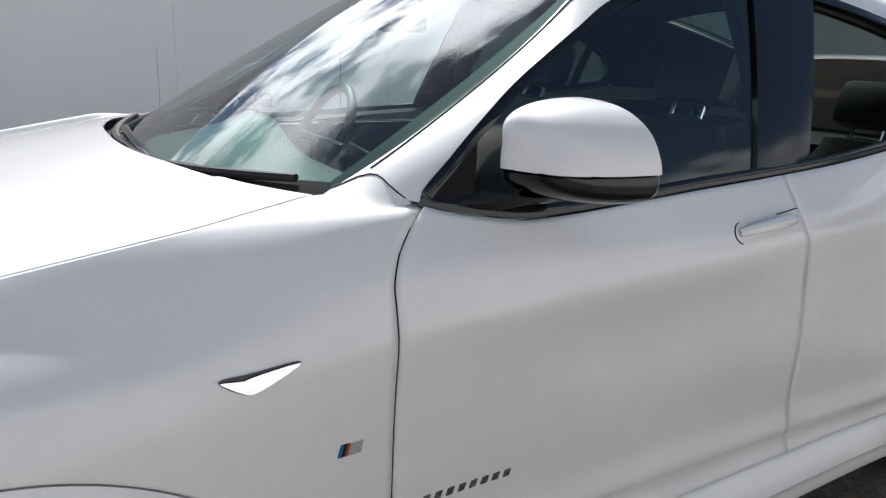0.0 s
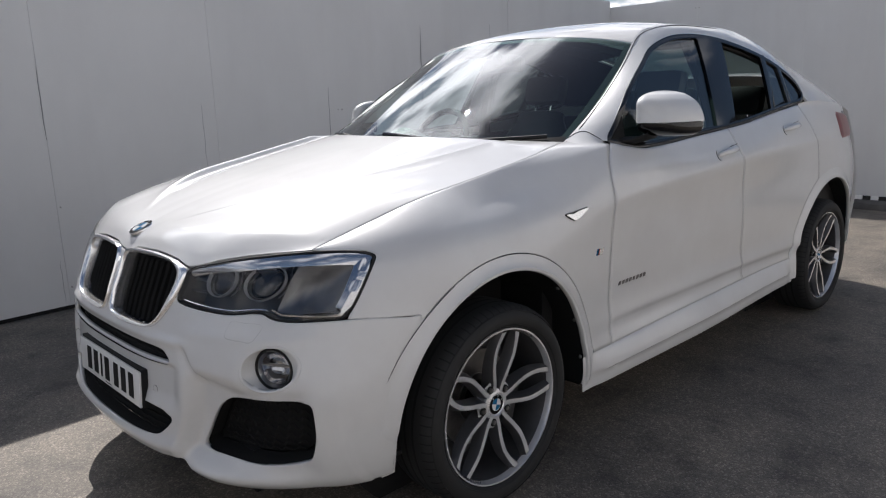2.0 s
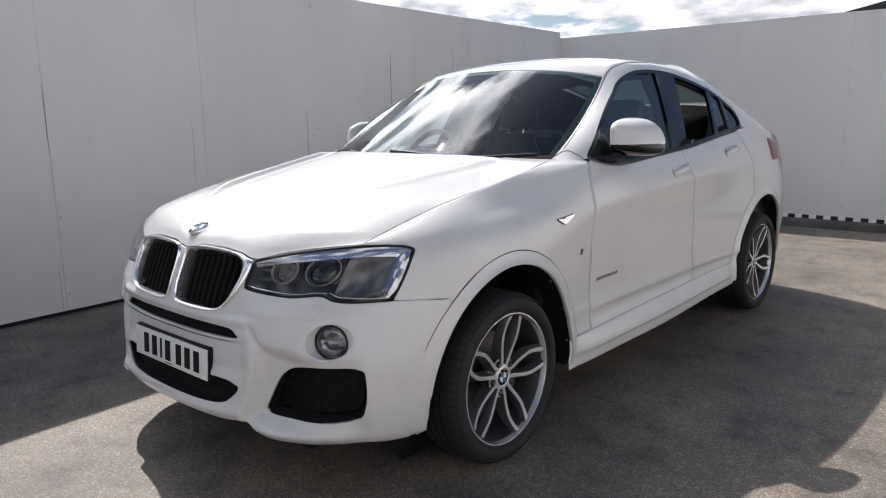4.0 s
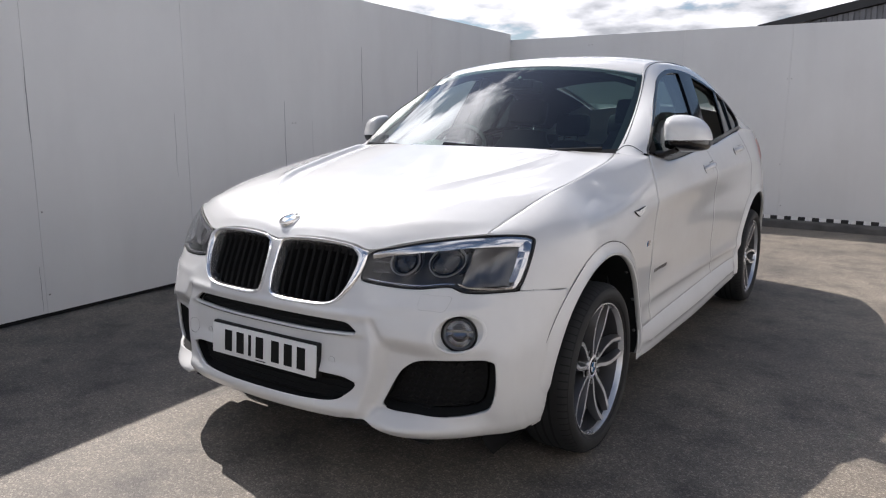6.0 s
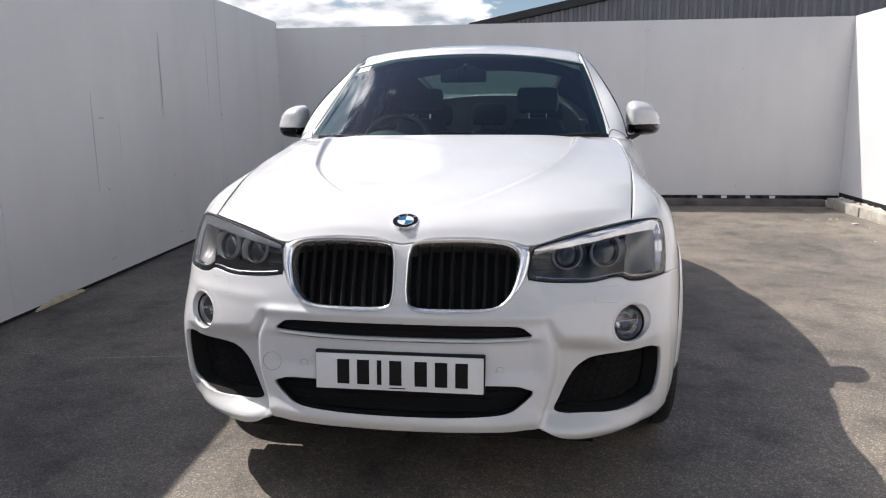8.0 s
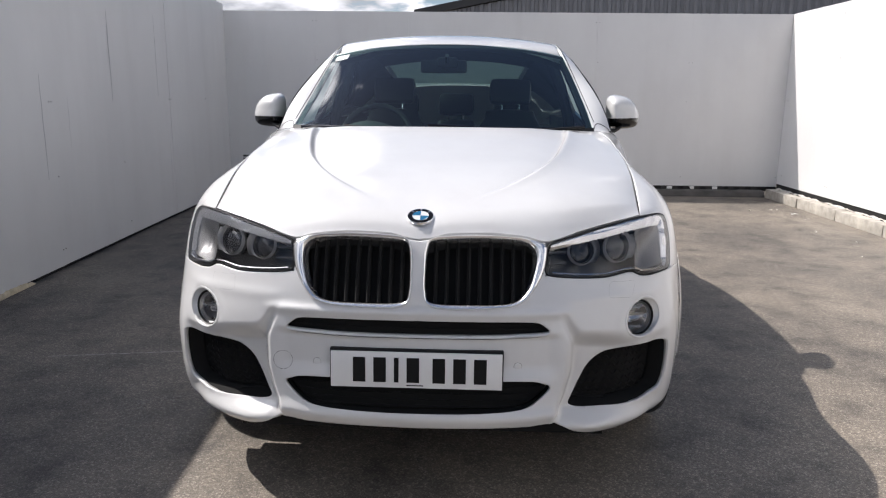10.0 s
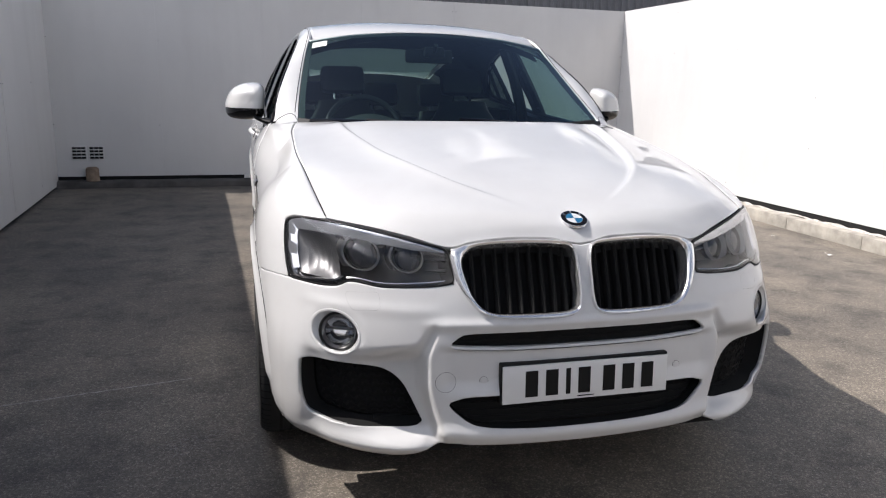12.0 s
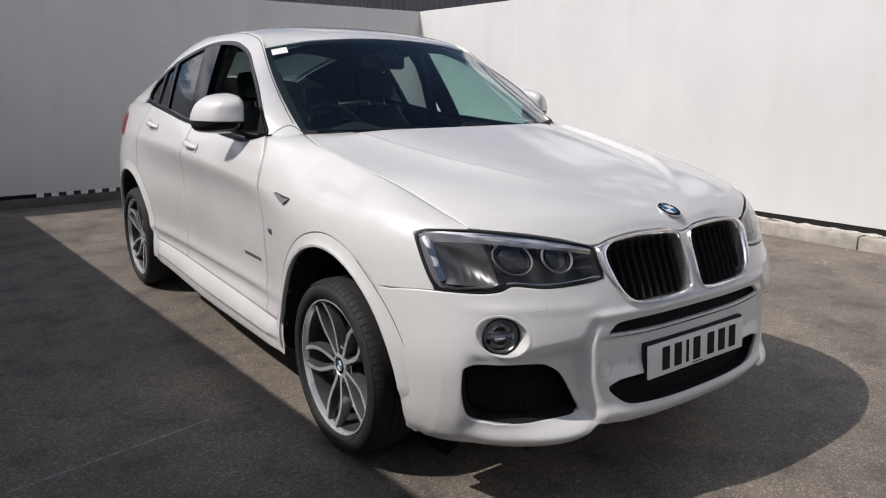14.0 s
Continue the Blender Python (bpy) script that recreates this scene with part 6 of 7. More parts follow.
# ---- mirrors, handles, side badges ----
def build_mirror(side):
    mir = new("door_mirror")
    mir.parent = car
    mir["label"] = "white door mirror on a black foot"
    fl = lambda mesh, c=(0.92, 1.04, 1.2): flipped(outward(mesh, c), side)  # noqa: E731
    cx, cy, cz = (0.932, 0.940, 1.186) if side > 0 else (0.950, 0.940, 1.178)
    # seen from the front: upright by the car, highest near it, falling to a low outer tip
    rim = closed_curve([(0.95 * x, 0.95 * z) for x, z in ((-0.094, 0.0), (-0.098, 0.05), (-0.093, 0.102), (-0.066, 0.124), (-0.015, 0.123), (0.035, 0.108), (0.074, 0.075), (0.094, 0.033), (0.100, 0.0), (0.097, -0.034), (0.070, -0.055), (0.01, -0.062), (-0.055, -0.058), (-0.090, -0.040))], 64)

    def shell(u, v):
        """u round the housing, v from its rim (0) to its nose (1)."""
        p = rim[round(u * 64) % 64]
        bulge = math.sin(v * math.pi / 2)
        scale = math.cos(v * math.pi / 2) ** 0.55
        x, z = p.x * scale, p.y * scale + 0.022 * (1 - scale)
        lean = 0.05 * x / 0.095
        # a soft hollow under the top edge
        hollow = 0.006 * math.exp(-(((z - 0.045) / 0.028) ** 2)) * bulge
        return Vector((cx + x - 0.006 * bulge, cy + 0.082 - 0.158 * bulge + lean + hollow, cz + z))

    n, m = 64, 16
    split = cz
    rows = [[shell(i / n, j / m) for i in range(n + 1)] for j in range(m)] + [[shell(0, 0.999)] * (n + 1)]
    verts, faces = grid_mesh(rows)
    up = [f for f in faces if sum(verts[i].z for i in f) / 4 > split]
    down = [f for f in faces if sum(verts[i].z for i in f) / 4 <= split]
    up_verts = [Vector((v.x, v.y, max(v.z, split + 0.002))) for v in verts]
    down_verts = [Vector((v.x, v.y, min(v.z, split - 0.002))) + (Vector((cx, cy, cz)) - v) * 0.03 for v in verts]
    panel("cap", fl((up_verts, up)), PAINT, mir, "white upper cap")
    panel("lower_shell", fl((down_verts, down)), BLACK_TRIM, mir, "gloss black lower shell")
    back = [shell(i / 64, 0.0) * 0.97 + Vector((cx, cy + 0.06, cz)) * 0.03 for i in range(64)]
    raw_part("mirror_glass", *flipped(([*back, sum(back, Vector()) / 64], [(i, (i + 1) % 64, 64) for i in range(64)]), side), CHROME, mir)
    # the foot
    foot = [Vector((0.80, 0.84, 1.118)), Vector((0.835, 0.845, 1.120)), Vector((0.87, 0.865, 1.125)), Vector((0.90, 0.90, 1.138)), Vector((0.915, 0.91, 1.15))]
    rows = []
    for i, p in enumerate(foot):
        w, h = (0.075, 0.018) if i < 2 else (0.045, 0.012)
        rows.append([p + Vector((0.25 * w * math.cos(a) * 0.6, w * math.cos(a), h * math.sin(a))) for a in [2 * math.pi * k / 14 for k in range(15)]])
    panel("foot", fl(grid_mesh(rows), (0.88, 0.94, 1.12)), BLACK_PLASTIC, mir, "black mirror foot")
    return mir


build_mirror(1)
build_mirror(-1)


def build_handle(side, y, z, parent):
    """A bow handle over a scooped cup."""
    handle = new("handle")
    handle.parent = parent
    handle["label"] = "body-coloured bow handle"
    tilt = 0.07
    rows = []
    for i in range(25):
        t = i / 24
        s = -0.095 + 0.19 * t
        lift = 0.030 * math.sin(math.pi * min(max(t * 1.04 - 0.02, 0), 1)) ** 0.55
        row = []
        for k in range(13):
            a = 2 * math.pi * k / 12
            yy, zz = y + s, z + tilt * s + 0.0125 * (1 - 0.3 * abs(2 * t - 1)) * math.sin(a)
            row.append(side_point(yy, zz, lift + 0.008 * math.cos(a) - 0.004))
        rows.append(row)
    panel("grip", flipped(outward(grid_mesh(rows), (0.9, y, z)), side), PAINT, handle)
    cup = [Vector((y - 0.018 + 0.078 * math.cos(a), z - 0.002 + 0.032 * math.sin(a))) for a in [2 * math.pi * k / 40 for k in range(40)]]
    mid = Vector((y - 0.018, z - 0.002))
    loops = [[side_point(*(mid + (p - mid) * k), out) for p in cup] for k, out in ((1.0, 0.0008), (0.9, 0.0014), (0.75, 0.0016), (0.4, 0.0018))]
    panel("cup", flipped(outward(rings_mesh(loops, cap=True), (0.5, y, z)), side), PAINT, handle, "shallow cup behind the grip")
    edge = [side_point(y - 0.086 + 0.024 * math.sin(a), z - 0.008 + 0.022 * math.cos(a), 0.001) for a in [-math.pi * (0.1 + 0.8 * k / 20) for k in range(21)]]
    raw_part("cup_edge", *flipped(tube(edge, 0.0014, 5), side), GAP_BLACK, handle)
    top = [side_point(y + 0.03 + 0.075 * k / 12, z + 0.020 + 0.008 * k / 12, 0.001) for k in range(13)]
    raw_part("lock_edge", *flipped(tube(top, 0.0014, 5), side), GAP_BLACK, handle)


for side in (1, -1):
    build_handle(side, 1.545, 1.026, car)
    build_handle(side, 2.275, 1.092, car)


def build_side_badges(side):
    put = lambda name, run, out, mat, parent: panel(name, flipped(outward(rings_mesh([[side_point(p.x, p.y, 0) for p in run], [side_point(p.x, p.y, out) for p in run]], cap=True), (0.5, 0.5, 0.9)), side), mat, parent, angle=20)  # noqa: E731
    gill = new("side_marker")
    gill.parent = car
    gill["label"] = "pointed chrome side marker on the wing"
    put("frame", closed_curve([(0.354, 0.9075), (0.40, 0.912), (0.469, 0.919), (0.4765, 0.9145), (0.438, 0.895), (0.4045, 0.882), (0.387, 0.885)], 40), 0.004, BLACK_TRIM, gill)
    put("blade", closed_curve([(0.356, 0.906), (0.385, 0.903), (0.405, 0.908), (0.468, 0.917), (0.474, 0.914), (0.436, 0.896), (0.404, 0.884), (0.388, 0.887)], 40), 0.009, CHROME, gill)
    stripe = new("wing_badge")
    stripe.parent = car
    stripe["label"] = "small striped badge in blue, red and chrome"
    for k, mat in enumerate((BLUE, PLATE_BLACK, RED_ENAMEL, CHROME)):
        y0, w = 0.536 + 0.0055 * k, 0.005 if k < 3 else 0.024
        put("stripe", [Vector((y0 + 0.006, 0.756)), Vector((y0 + w + 0.006, 0.757)), Vector((y0 + w, 0.735)), Vector((y0, 0.734))], 0.003, mat, stripe)
    script = new("door_script")
    script.parent = car
    script["label"] = "chrome lettering, too small to read"
    for k in range(8):
        y0 = 0.702 + 0.0255 * k
        put("bar", [Vector((y0 + 0.004, 0.601)), Vector((y0 + 0.017, 0.602)), Vector((y0 + 0.013, 0.588)), Vector((y0, 0.587))], 0.003, STEEL, script)


build_side_badges(1)
build_side_badges(-1)


# ---- wheels ----
WHEEL_R, RIM_R = 0.343, 0.256


def lathe_x(profile, n=72):
    """A turned shape about the x axis: (radius, x) pairs."""
    return rings_mesh([[Vector((x, r * math.cos(2 * math.pi * i / n), r * math.sin(2 * math.pi * i / n))) for i in range(n)] for r, x in profile])


def spoke_bar(track, n=26):
    """One alloy spoke: rows of (radius, angle, half width, front x, depth)."""
    ts = [k / (len(track) - 1) for k in range(len(track))]
    rows = []
    for i in range(n + 1):
        t = i / n
        r, a, w, x, d = (lerp_table(ts, [row[c] for row in track], t) for c in range(5))
        out = Vector((0, math.cos(a), math.sin(a)))
        along = Vector((0, -math.sin(a), math.cos(a)))
        c = out * r
        rows.append([c + along * (w * s + g) + Vector((x - drop, 0, 0)) for s, g, drop in ((-1, -0.009, d), (-1, -0.001, 0.003), (-0.9, 0, 0.0), (0, 0, -0.0008), (0.9, 0, 0.0), (1, 0.001, 0.003), (1, 0.009, d))])
    return grid_mesh(rows)


def two_tone(ob, dark, face=0.75):
    """Machined faces stay bright; what turns away from the wheel's front is painted dark."""
    ob.data.materials.append(dark)
    for f in ob.data.polygons:
        if abs(f.normal.x) < face:
            f.material_index = 1
    return ob


def build_wheel():
    wheel = new("wheel")
    wheel.parent = car
    wheel["label"] = "black tyre on a silver twin-spoke alloy wheel"
    panel("tyre", lathe_x([(0.262, 0.075), (0.270, 0.098), (0.285, 0.109), (0.302, 0.112), (0.318, 0.106), (0.330, 0.096), (0.338, 0.085), (0.3425, 0.066), (0.343, 0.0), (0.3425, -0.066), (0.336, -0.088), (0.31, -0.11), (0.27, -0.10), (0.262, -0.08)]), RUBBER, wheel, "black tyre", centre=(0, 0, 0))
    for r in (0.278, 0.325):
        raw_part("sidewall_rib", *lathe_x([(r - 0.0015, 0.100 if r < 0.3 else 0.1005), (r, 0.1065 if r < 0.3 else 0.1035), (r + 0.0015, 0.100)]), RUBBER, wheel)
    for k in range(72):
        a = 2 * math.pi * k / 72
        u, w = Vector((0, math.cos(a), math.sin(a))), Vector((0, -math.sin(a), math.cos(a)))
        verts = [u * r + w * s + Vector((x, 0, 0)) for r, x in ((0.327, 0.1005), (0.3365, 0.089), (0.3432, 0.067)) for s in (-0.0022, 0.0022)]
        verts = [v + Vector((0.0012, 0, 0)) for v in verts]
        raw_part("tread_groove", verts, [(0, 1, 3, 2), (2, 3, 5, 4)], GAP_BLACK, wheel)
    for x in (-0.035, 0.0, 0.035):
        raw_part("tread_channel", *lathe_x([(0.3432, x - 0.005), (0.3434, x - 0.004), (0.3434, x + 0.004), (0.3432, x + 0.005)]), GAP_BLACK, wheel)
    panel("rim", lathe_x([(0.264, 0.086), (0.267, 0.093), (0.265, 0.098), (0.260, 0.098), (0.2575, 0.092), (0.256, 0.083), (0.254, 0.076)]), ALLOY, wheel, "silver rim", centre=(0, 0, 0), angle=60)
    # the barrel's inner shade is put into its darker alloy colour
    raw_part("barrel", *lathe_x([(0.254, 0.0755), (0.246, 0.055), (0.236, 0.0), (0.2315, -0.09), (0.10, -0.085)]), ALLOY_SHADED, wheel)
    panel("brake_disc", lathe_x([(0.06, -0.02), (0.085, -0.018), (0.085, -0.026), (0.165, -0.026), (0.168, -0.032), (0.165, -0.048), (0.06, -0.05)]), STEEL, wheel, "grey brake disc", centre=(-1, 0, 0))
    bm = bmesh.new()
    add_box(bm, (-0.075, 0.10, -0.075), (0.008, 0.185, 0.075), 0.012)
    part("brake_caliper", bm, ALLOY_SHADED, wheel)
    # five pairs of curved spokes
    for p in range(5):
        base = math.pi / 2 + 2 * math.pi * p / 5 + 0.10
        for s in (1, -1):
            track = [(0.040, base + s * 0.36, 0.0105, 0.066, 0.05), (0.075, base + s * 0.270, 0.0085, 0.068, 0.045), (0.12, base + s * 0.285, 0.0080, 0.071, 0.04), (0.165, base + s * 0.268, 0.0085, 0.076, 0.035), (0.21, base + s * 0.205, 0.0090, 0.082, 0.03), (0.252, base + s * 0.130, 0.0110, 0.090, 0.02)]
            two_tone(panel("spoke", outward(spoke_bar(track), (-0.5, 0, 0)), ALLOY, wheel, angle=25), POCKET)
    panel("hub", lathe_x([(0.052, 0.03), (0.056, 0.056), (0.052, 0.065), (0.040, 0.068), (0.036, 0.064), (0.034, 0.062)]), ALLOY, wheel, "silver hub", centre=(0, 0, 0))
    for p in range(5):
        a = math.pi / 2 + 2 * math.pi * (p + 0.5) / 5 + 0.10
        bm = bmesh.new()
        bmesh.ops.create_cone(bm, cap_ends=True, segments=14, radius1=0.0135, radius2=0.0135, depth=0.004, matrix=pose(0.0655, 0.062 * math.cos(a), 0.062 * math.sin(a), 0, 90, 0))
        part("bolt_hole", bm, GAP_BLACK, wheel)
        bm = bmesh.new()
        bmesh.ops.create_cone(bm, cap_ends=True, segments=6, radius1=0.009, radius2=0.008, depth=0.006, matrix=pose(0.068, 0.062 * math.cos(a), 0.062 * math.sin(a), 0, 90, 0))
        part("wheel_bolt", bm, STEEL, wheel)
        web = spoke_bar([(0.046, a, 0.026, 0.058, 0.03), (0.062, a, 0.026, 0.060, 0.03), (0.082, a, 0.013, 0.060, 0.03)])
        panel("hub_web", outward(web, (-0.5, 0, 0)), ALLOY, wheel)
    build_roundel(wheel, pose(0.0635, 0, 0, 0, 90, 0) @ pose(0, 0, 0, 0, 0, 90), 0.034)
    return wheel


first = build_wheel()
places = [(0.822, 0.012, 1, -18), (0.822, 2.81, 1, 37), (-0.822, 0.012, -1, 20), (-0.822, 2.81, -1, 50)]
for n, (x, y, side, turn) in enumerate(places):
    m = Matrix.Translation((x, y, WHEEL_R * 0.975 - 0.003)) @ pose(0, 0, 0, 0, 0, 0 if side > 0 else 180) @ pose(0, 0, 0, turn, 0, 0) @ Matrix.Diagonal((1.0, 0.975, 0.975, 1.0))
    if n == 0:
        first.matrix_basis = m
    else:
        copy_thing(first, m)


# ---- cabin ----
def build_interior():
    linings = [("cabin_floor", (-0.76, 0.42, 0.34), (0.76, 2.75, 0.40)), ("bulkhead", (-0.80, 0.36, 0.40), (0.80, 0.42, 1.06)), ("luggage_cover", (-0.76, 2.75, 0.40), (0.76, 3.35, 1.06))]
    for s in (1, -1):
        linings.append(("door_lining", (min(s * 0.76, s * 0.83), 0.60, 0.36), (max(s * 0.76, s * 0.83), 2.2, 1.075)))
        linings.append(("rear_lining", (min(s * 0.76, s * 0.83), 2.2, 0.36), (max(s * 0.76, s * 0.83), 3.2, 1.14)))
    for name, low, high in linings:
        bm = bmesh.new()
        add_box(bm, low, high)
        part(name, bm, LEATHER, car, smooth=False)
    # dashboard: a swept top with a rolled edge
    rows = []
    for i in range(41):
        k = -1 + 2 * i / 40
        row = []
        for t, z in ((0.0, 1.085), (0.25, 1.10), (0.5, 1.105), (0.75, 1.095), (0.92, 1.07), (1.0, 1.02), (0.97, 0.9), (0.95, 0.7)):
            y0 = 0.42 + 0.20 * abs(k) ** 2.4
            y1 = 0.86 + 0.03 * abs(k) ** 2
            hump = 0.075 * math.exp(-(((k + 0.5) / 0.24) ** 2)) * smooth_step(0.35, 0.75, t) * (z > 1.03)
            row.append(Vector((0.775 * k, y0 + (y1 - y0) * t, z - 0.03 * abs(k) ** 3 + hump)))
        rows.append(row)
    panel("dashboard", grid_mesh(rows), DASH, car, "dark dashboard", centre=(0, 0.8, 0.5))
    # steering wheel, on the car's right-hand side
    wheel = new("steering_wheel")
    wheel.parent = car
    wheel["label"] = "black steering wheel"
    m = pose(-0.375, 0.985, 1.07, 62, 0, 0)
    ring = [m @ Vector((0.185 * math.cos(a), 0.185 * math.sin(a), 0)) for a in [2 * math.pi * i / 48 for i in range(48)]]
    raw_part("rim", *tube(ring, 0.0155, 10, closed=True), LEATHER, wheel)
    for a in (0, math.pi, -math.pi / 2):
        raw_part("spoke", *tube([m @ Vector((r * math.cos(a), r * math.sin(a), -0.02 * (1 - r / 0.18))) for r in (0.05, 0.1, 0.14, 0.18)], 0.016, 8), LEATHER, wheel)
    bm = bmesh.new()
    add_box(bm, (-0.075, -0.07, -0.035), (0.075, 0.07, 0.01), 0.03, m)
    part("hub", bm, LEATHER, wheel)
    raw_part("column", *tube([m @ Vector((0, 0, -0.02)), m @ Vector((0, 0, -0.22))], 0.04, 12), DASH, wheel)
    bm = bmesh.new()
    add_box(bm, (-0.11, 0.86, 1.02), (0.11, 0.885, 1.125), 0.012)
    part("screen_display", bm, BLACK_TRIM, car, "dark display on the dashboard")

    def seat(name, x, y, wide, high, label):
        s = new(name)
        s.parent = car
        s["label"] = label
        base = pose(x, y, 0)
        bm = bmesh.new()
        add_box(bm, (-wide, -0.27, 0.50), (wide, 0.25, 0.66), 0.05, base)
        part("cushion", bm, LEATHER, s)
        lean = base @ pose(0, 0.22, 0.60, -18, 0, 0)
        rows = []
        for j in range(15):
            t = j / 14
            z = high * t
            w = wide * (0.94 + 0.10 * math.sin(math.pi * min(t * 1.15, 1)) - 0.32 * smooth_step(0.7, 1.0, t))
            d = 0.075 - 0.025 * t
            rows.append([lean @ Vector((w * math.copysign(abs(math.cos(a)) ** 0.6, math.cos(a)), d * math.copysign(abs(math.sin(a)) ** 0.7, math.sin(a)), z)) for a in [2 * math.pi * k / 24 for k in range(25)]])
        rows.append([lean @ Vector((0, 0, high + 0.02))] * 25)
        panel("backrest", grid_mesh(rows), LEATHER, s, centre=tuple(lean @ Vector((0, 0, high / 2))))
        for dx in (-0.055, 0.055):
            raw_part("post", *tube([lean @ Vector((dx, 0, high - 0.02)), lean @ Vector((dx, 0, high + 0.09))], 0.007, 8), CHROME, s)
        bm = bmesh.new()
        add_box(bm, (-0.135, -0.045, high + 0.05), (0.135, 0.05, high + 0.22), 0.045, lean)
        part("headrest", bm, LEATHER, s)

    for x in (-0.375, 0.375):
        seat("front_seat", x, 1.42, 0.25, 0.62, "black leather front seat with a headrest")
    for x in (-0.42, 0.0, 0.42):
        seat("rear_seat", x, 2.30, 0.22, 0.52, "black leather rear seat with a headrest")
    # inner mirror and sticker
    mir = new("inner_mirror")
    mir.parent = car
    mir["label"] = "black inner rear-view mirror"
    top = screen_point(0, 0.88) + Vector((0, 0.012, -0.012))
    bm = bmesh.new()
    add_box(bm, (-0.125, -0.018, -0.035), (0.125, 0.018, 0.035), 0.016, Matrix.Translation(top + Vector((-0.02, 0.07, -0.055))))
    part("housing", bm, BLACK_PLASTIC, mir)
    raw_part("stem", *tube([top, top + Vector((0, 0.03, -0.03)), top + Vector((-0.01, 0.06, -0.05))], 0.012, 8), BLACK_PLASTIC, mir)
    bm = bmesh.new()
    add_box(bm, (-0.055, -0.05, -0.05), (0.055, 0.04, 0.004), 0.015, Matrix.Translation(top + Vector((0, 0.075, -0.012))))
    part("sensor_pod", bm, BLACK_PLASTIC, mir)
    tag = [[screen_point(-0.965 + 0.11 * i / 4, 0.905 + 0.06 * j / 3) + Vector((0, -0.0015, 0.0015)) for i in range(5)] for j in range(4)]
    panel("screen_sticker", grid_mesh(tag), STICKER, car, "small white paper sticker on the screen", centre=(0, 2, 1))
    for s in (1, -1):
        raw_part("belt_pillar", *flipped(tube([Vector((0.76, 1.73, 0.9)), Vector((0.74, 1.73, 1.15)), Vector((0.68, 1.72, 1.35)), Vector((0.60, 1.71, 1.53))], 0.035, 10), s), LEATHER, car)


build_interior()

# ---- marks and litter on the floor ----
def wavy(a, b, n, sway, seed):
    """A slightly wandering run between two places of the ground."""
    rnd, a, b = random.Random(seed), Vector(a), Vector(b)
    side = Vector((a.y - b.y, b.x - a.x)).normalized()
    return [tuple(a.lerp(b, i / n) + side * (rnd.uniform(-sway, sway) + sway * math.sin(3 * i / n + seed))) for i in range(n + 1)]


scuff("floor_scratch", wavy((-1.95, 0.39), (-1.22, 0.535), 40, 0.0025, 1), 0.010, CHALK, "long pale scratch worn into the asphalt", "scratch")
def dust(name, places, count, long, wide, mat, label, seed):
    """A smear of many small pale flecks; places holds (x, y, spread along, spread across, turn in degrees)."""
    rnd, verts, faces = random.Random(seed), [], []
    for x, y, along, across, turn in places:
        d = Vector((math.cos(math.radians(turn)), math.sin(math.radians(turn)), 0))
        n = Vector((-d.y, d.x, 0))
        for _ in range(count):
            at = Vector((x, y, 0.0010 + rnd.uniform(0, 0.0006))) + d * rnd.gauss(0, along / 2) + n * rnd.gauss(0, across / 2)
            ln, w, lean = long * rnd.uniform(0.3, 1.2), wide * rnd.uniform(0.4, 1.2), rnd.uniform(-0.25, 0.25)
            e = (d + n * lean).normalized()
            f = Vector((-e.y, e.x, 0))
            k = len(verts)
            verts += [at - e * ln, at - f * w, at + e * ln, at + f * w]
            faces.append((k, k + 1, k + 2, k + 3))
    return tagged(raw_part(name, verts, faces, mat, smooth=False), label, "smear", kind="stuff")


dust("floor_scratch_dust", [(-1.60, 0.46, 0.45, 0.012, 11), (-1.16, 1.0, 0.40, 0.02, 96)], 70, 0.012, 0.0016, CHALK_FAINT, "fine pale dust along the long scratch", 1)
dust("dust_smear", [(-1.15, -0.08, 0.16, 0.05, 12), (-1.22, -0.12, 0.10, 0.08, 70), (-1.08, -0.02, 0.14, 0.03, 14)], 90, 0.010, 0.0016, CHALK_FAINT, "pale dusty smear of fine scrapes beside the car's wheel", 2)
dust("dust_smear", [(-1.80, 3.40, 0.26, 0.05, 18)], 110, 0.022, 0.003, CHALK_FAINT, "faint pale dusty smear on the shaded asphalt", 3)


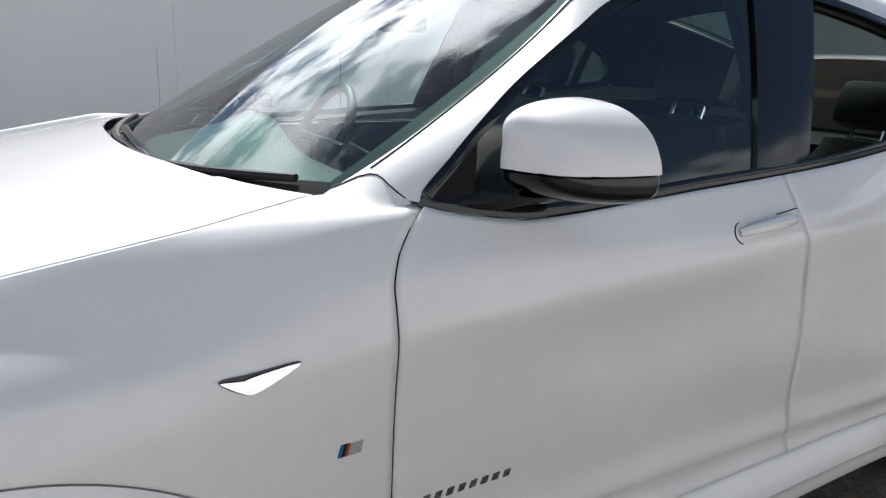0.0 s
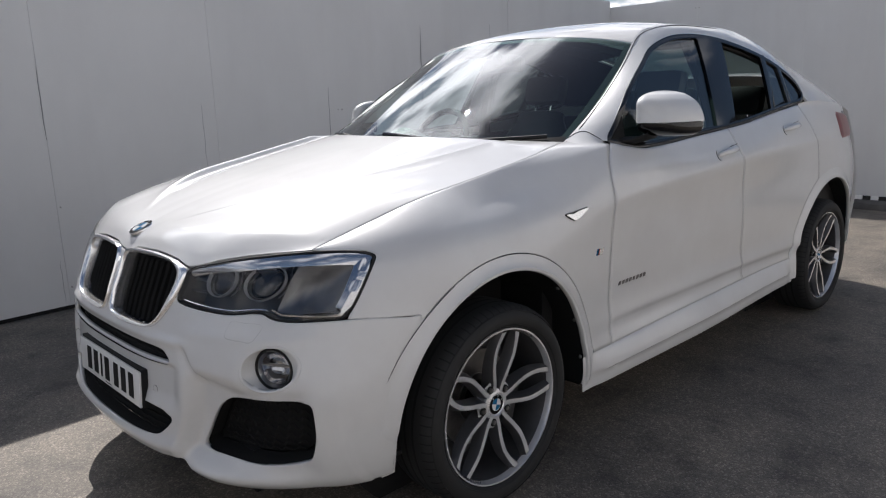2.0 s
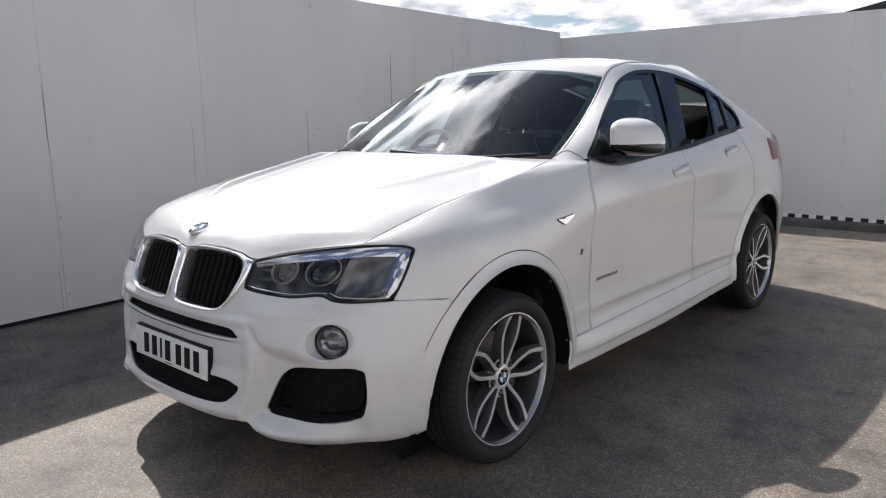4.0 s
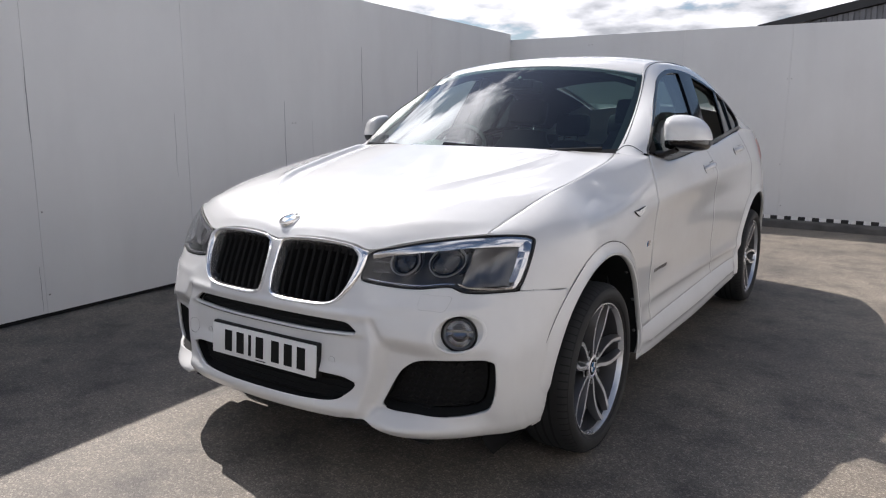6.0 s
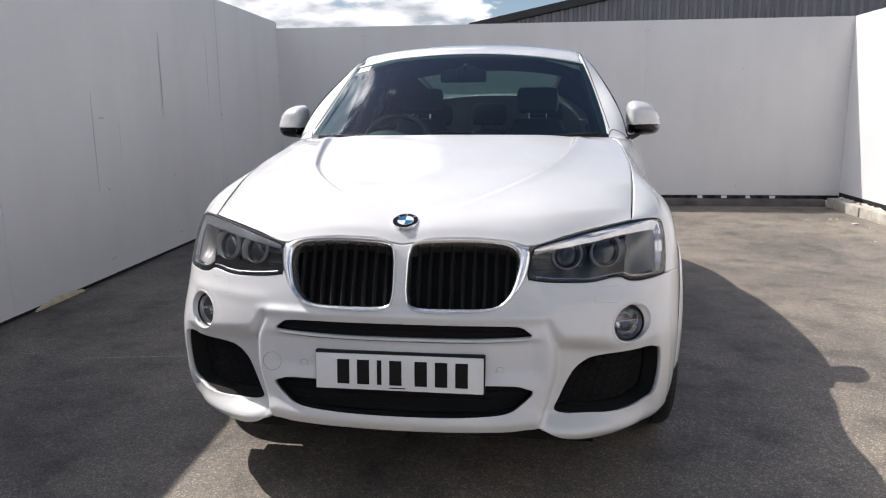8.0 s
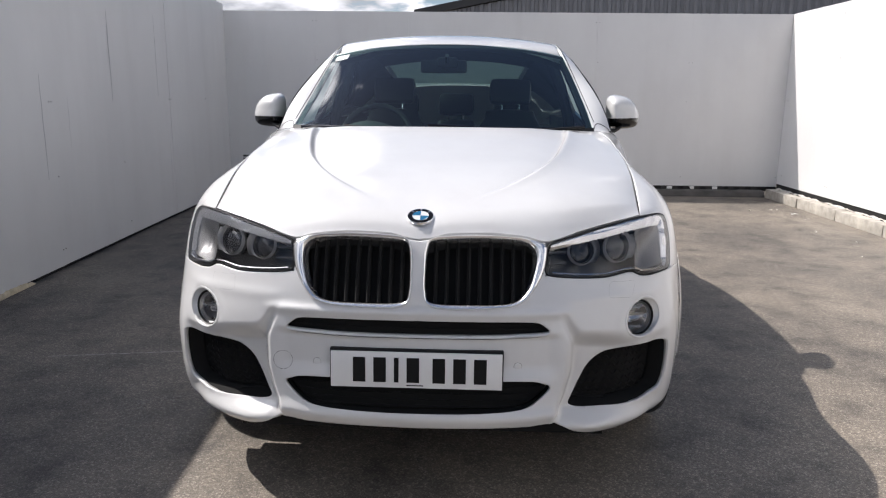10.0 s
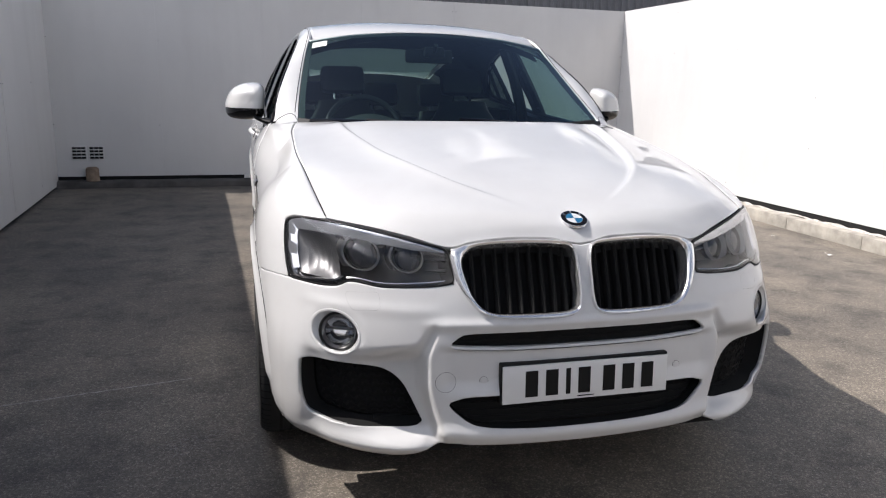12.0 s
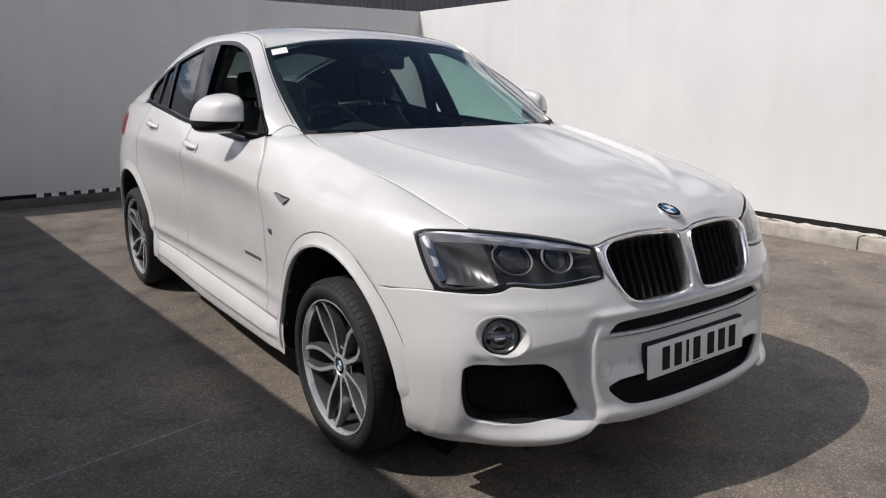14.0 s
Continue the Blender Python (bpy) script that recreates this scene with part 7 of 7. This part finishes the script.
def litter():
    """Small bits of paper and stone that lie about the yard."""
    rnd = random.Random(21)
    for x, y, s in ((3.76, 5.33, 0.035), (3.62, 2.1, 0.022)):
        rows = [[Vector((x + s * (i - 1.5) / 1.5, y + s * 0.6 * (j - 1.5) / 1.5, 0.006 + rnd.uniform(0, 0.012))) for i in range(4)] for j in range(4)]
        ob = panel("paper_scrap", grid_mesh(rows), STICKER, None, thick=0.001, centre=(x, y, -1))
        tagged(ob, "small crumpled scrap of white paper on the asphalt", "paper scrap")
    for k in range(28):
        x, y = (rnd.uniform(3.3, 4.1), rnd.uniform(-2.5, 6))
        s = rnd.uniform(0.006, 0.014)
        bm = bmesh.new()
        bmesh.ops.create_icosphere(bm, subdivisions=1, radius=s)
        for v in bm.verts:
            v.co = Vector((v.co.x * rnd.uniform(0.8, 1.3), v.co.y * rnd.uniform(0.8, 1.3), v.co.z * 0.6))
        ob = part("stone_chip", bm, GRAVEL, smooth=False)
        ob.location = (x, y, s * 0.5)
        tagged(ob, "loose pale stone chip lying on the asphalt", "stone", "loose chips")


litter()


def wall_wear():
    """Open cracks along the board joints, scuffs, and the splintered foot of the shaded wall."""
    for k, (y, z0, z1, w) in enumerate(CRACKS):
        rnd = random.Random(k)
        verts, n = [], 10
        for i in range(n + 1):
            z, d = z0 + (z1 - z0) * i / n, rnd.uniform(-0.003, 0.003)
            half = w / 2 * (0.4 + 0.6 * math.sin(math.pi * (i + 0.5) / (n + 1)))
            verts += [Vector((0.0045, y - BACK + d - half, z)), Vector((0.0045, y - BACK + d + half, z))]
        ob = raw_part("crack", verts, [(2 * i, 2 * i + 1, 2 * i + 3, 2 * i + 2) for i in range(n)], CLADDING, left_wall, smooth=False)
        ob.matrix_basis = left_wall.matrix_basis.inverted() @ LEFT_WALL


def splinter(y0, y1):
    bm = bmesh.new()
    rnd = random.Random(3)
    n = 24
    rows = []
    for i in range(n + 1):
        t = i / n
        y = y0 + (y1 - y0) * t
        h = 0.028 * math.sin(math.pi * t) ** 0.6 + rnd.uniform(0, 0.008)
        rows.append([bm.verts.new(p) for p in ((0.003, y - BACK, 0.002), (0.016, y - BACK, 0.002), (0.014, y - BACK, h * 0.8 + 0.004), (0.003, y - BACK, h + 0.008))])
    for a, b in zip(rows, rows[1:]):
        for k in range(3):
            bm.faces.new((a[k], a[k + 1], b[k + 1], b[k]))
    for row in (rows[0], rows[-1]):
        bm.faces.new(row)
    ob = part("timber_splinter", bm, SPLINTER, smooth=False)
    ob.matrix_basis = LEFT_WALL @ ob.matrix_basis
    return tagged(ob, "bare splintered timber at the foot of the shaded wall", "splinter")


# place along the wall, foot, top and width of each crack
CRACKS = ((-0.155, 1.12, 1.58, 0.0045), (-0.18, 0.05, 0.34, 0.003), (0.94, 0.84, 1.31, 0.003), (2.13, 0.68, 1.41, 0.006), (2.50, 0.88, 1.25, 0.002), (3.28, 1.22, 1.96, 0.008), (4.33, 1.26, 2.02, 0.006), (4.57, 0.3, 0.8, 0.003))
wall_wear()
splinter(1.24, 1.80)
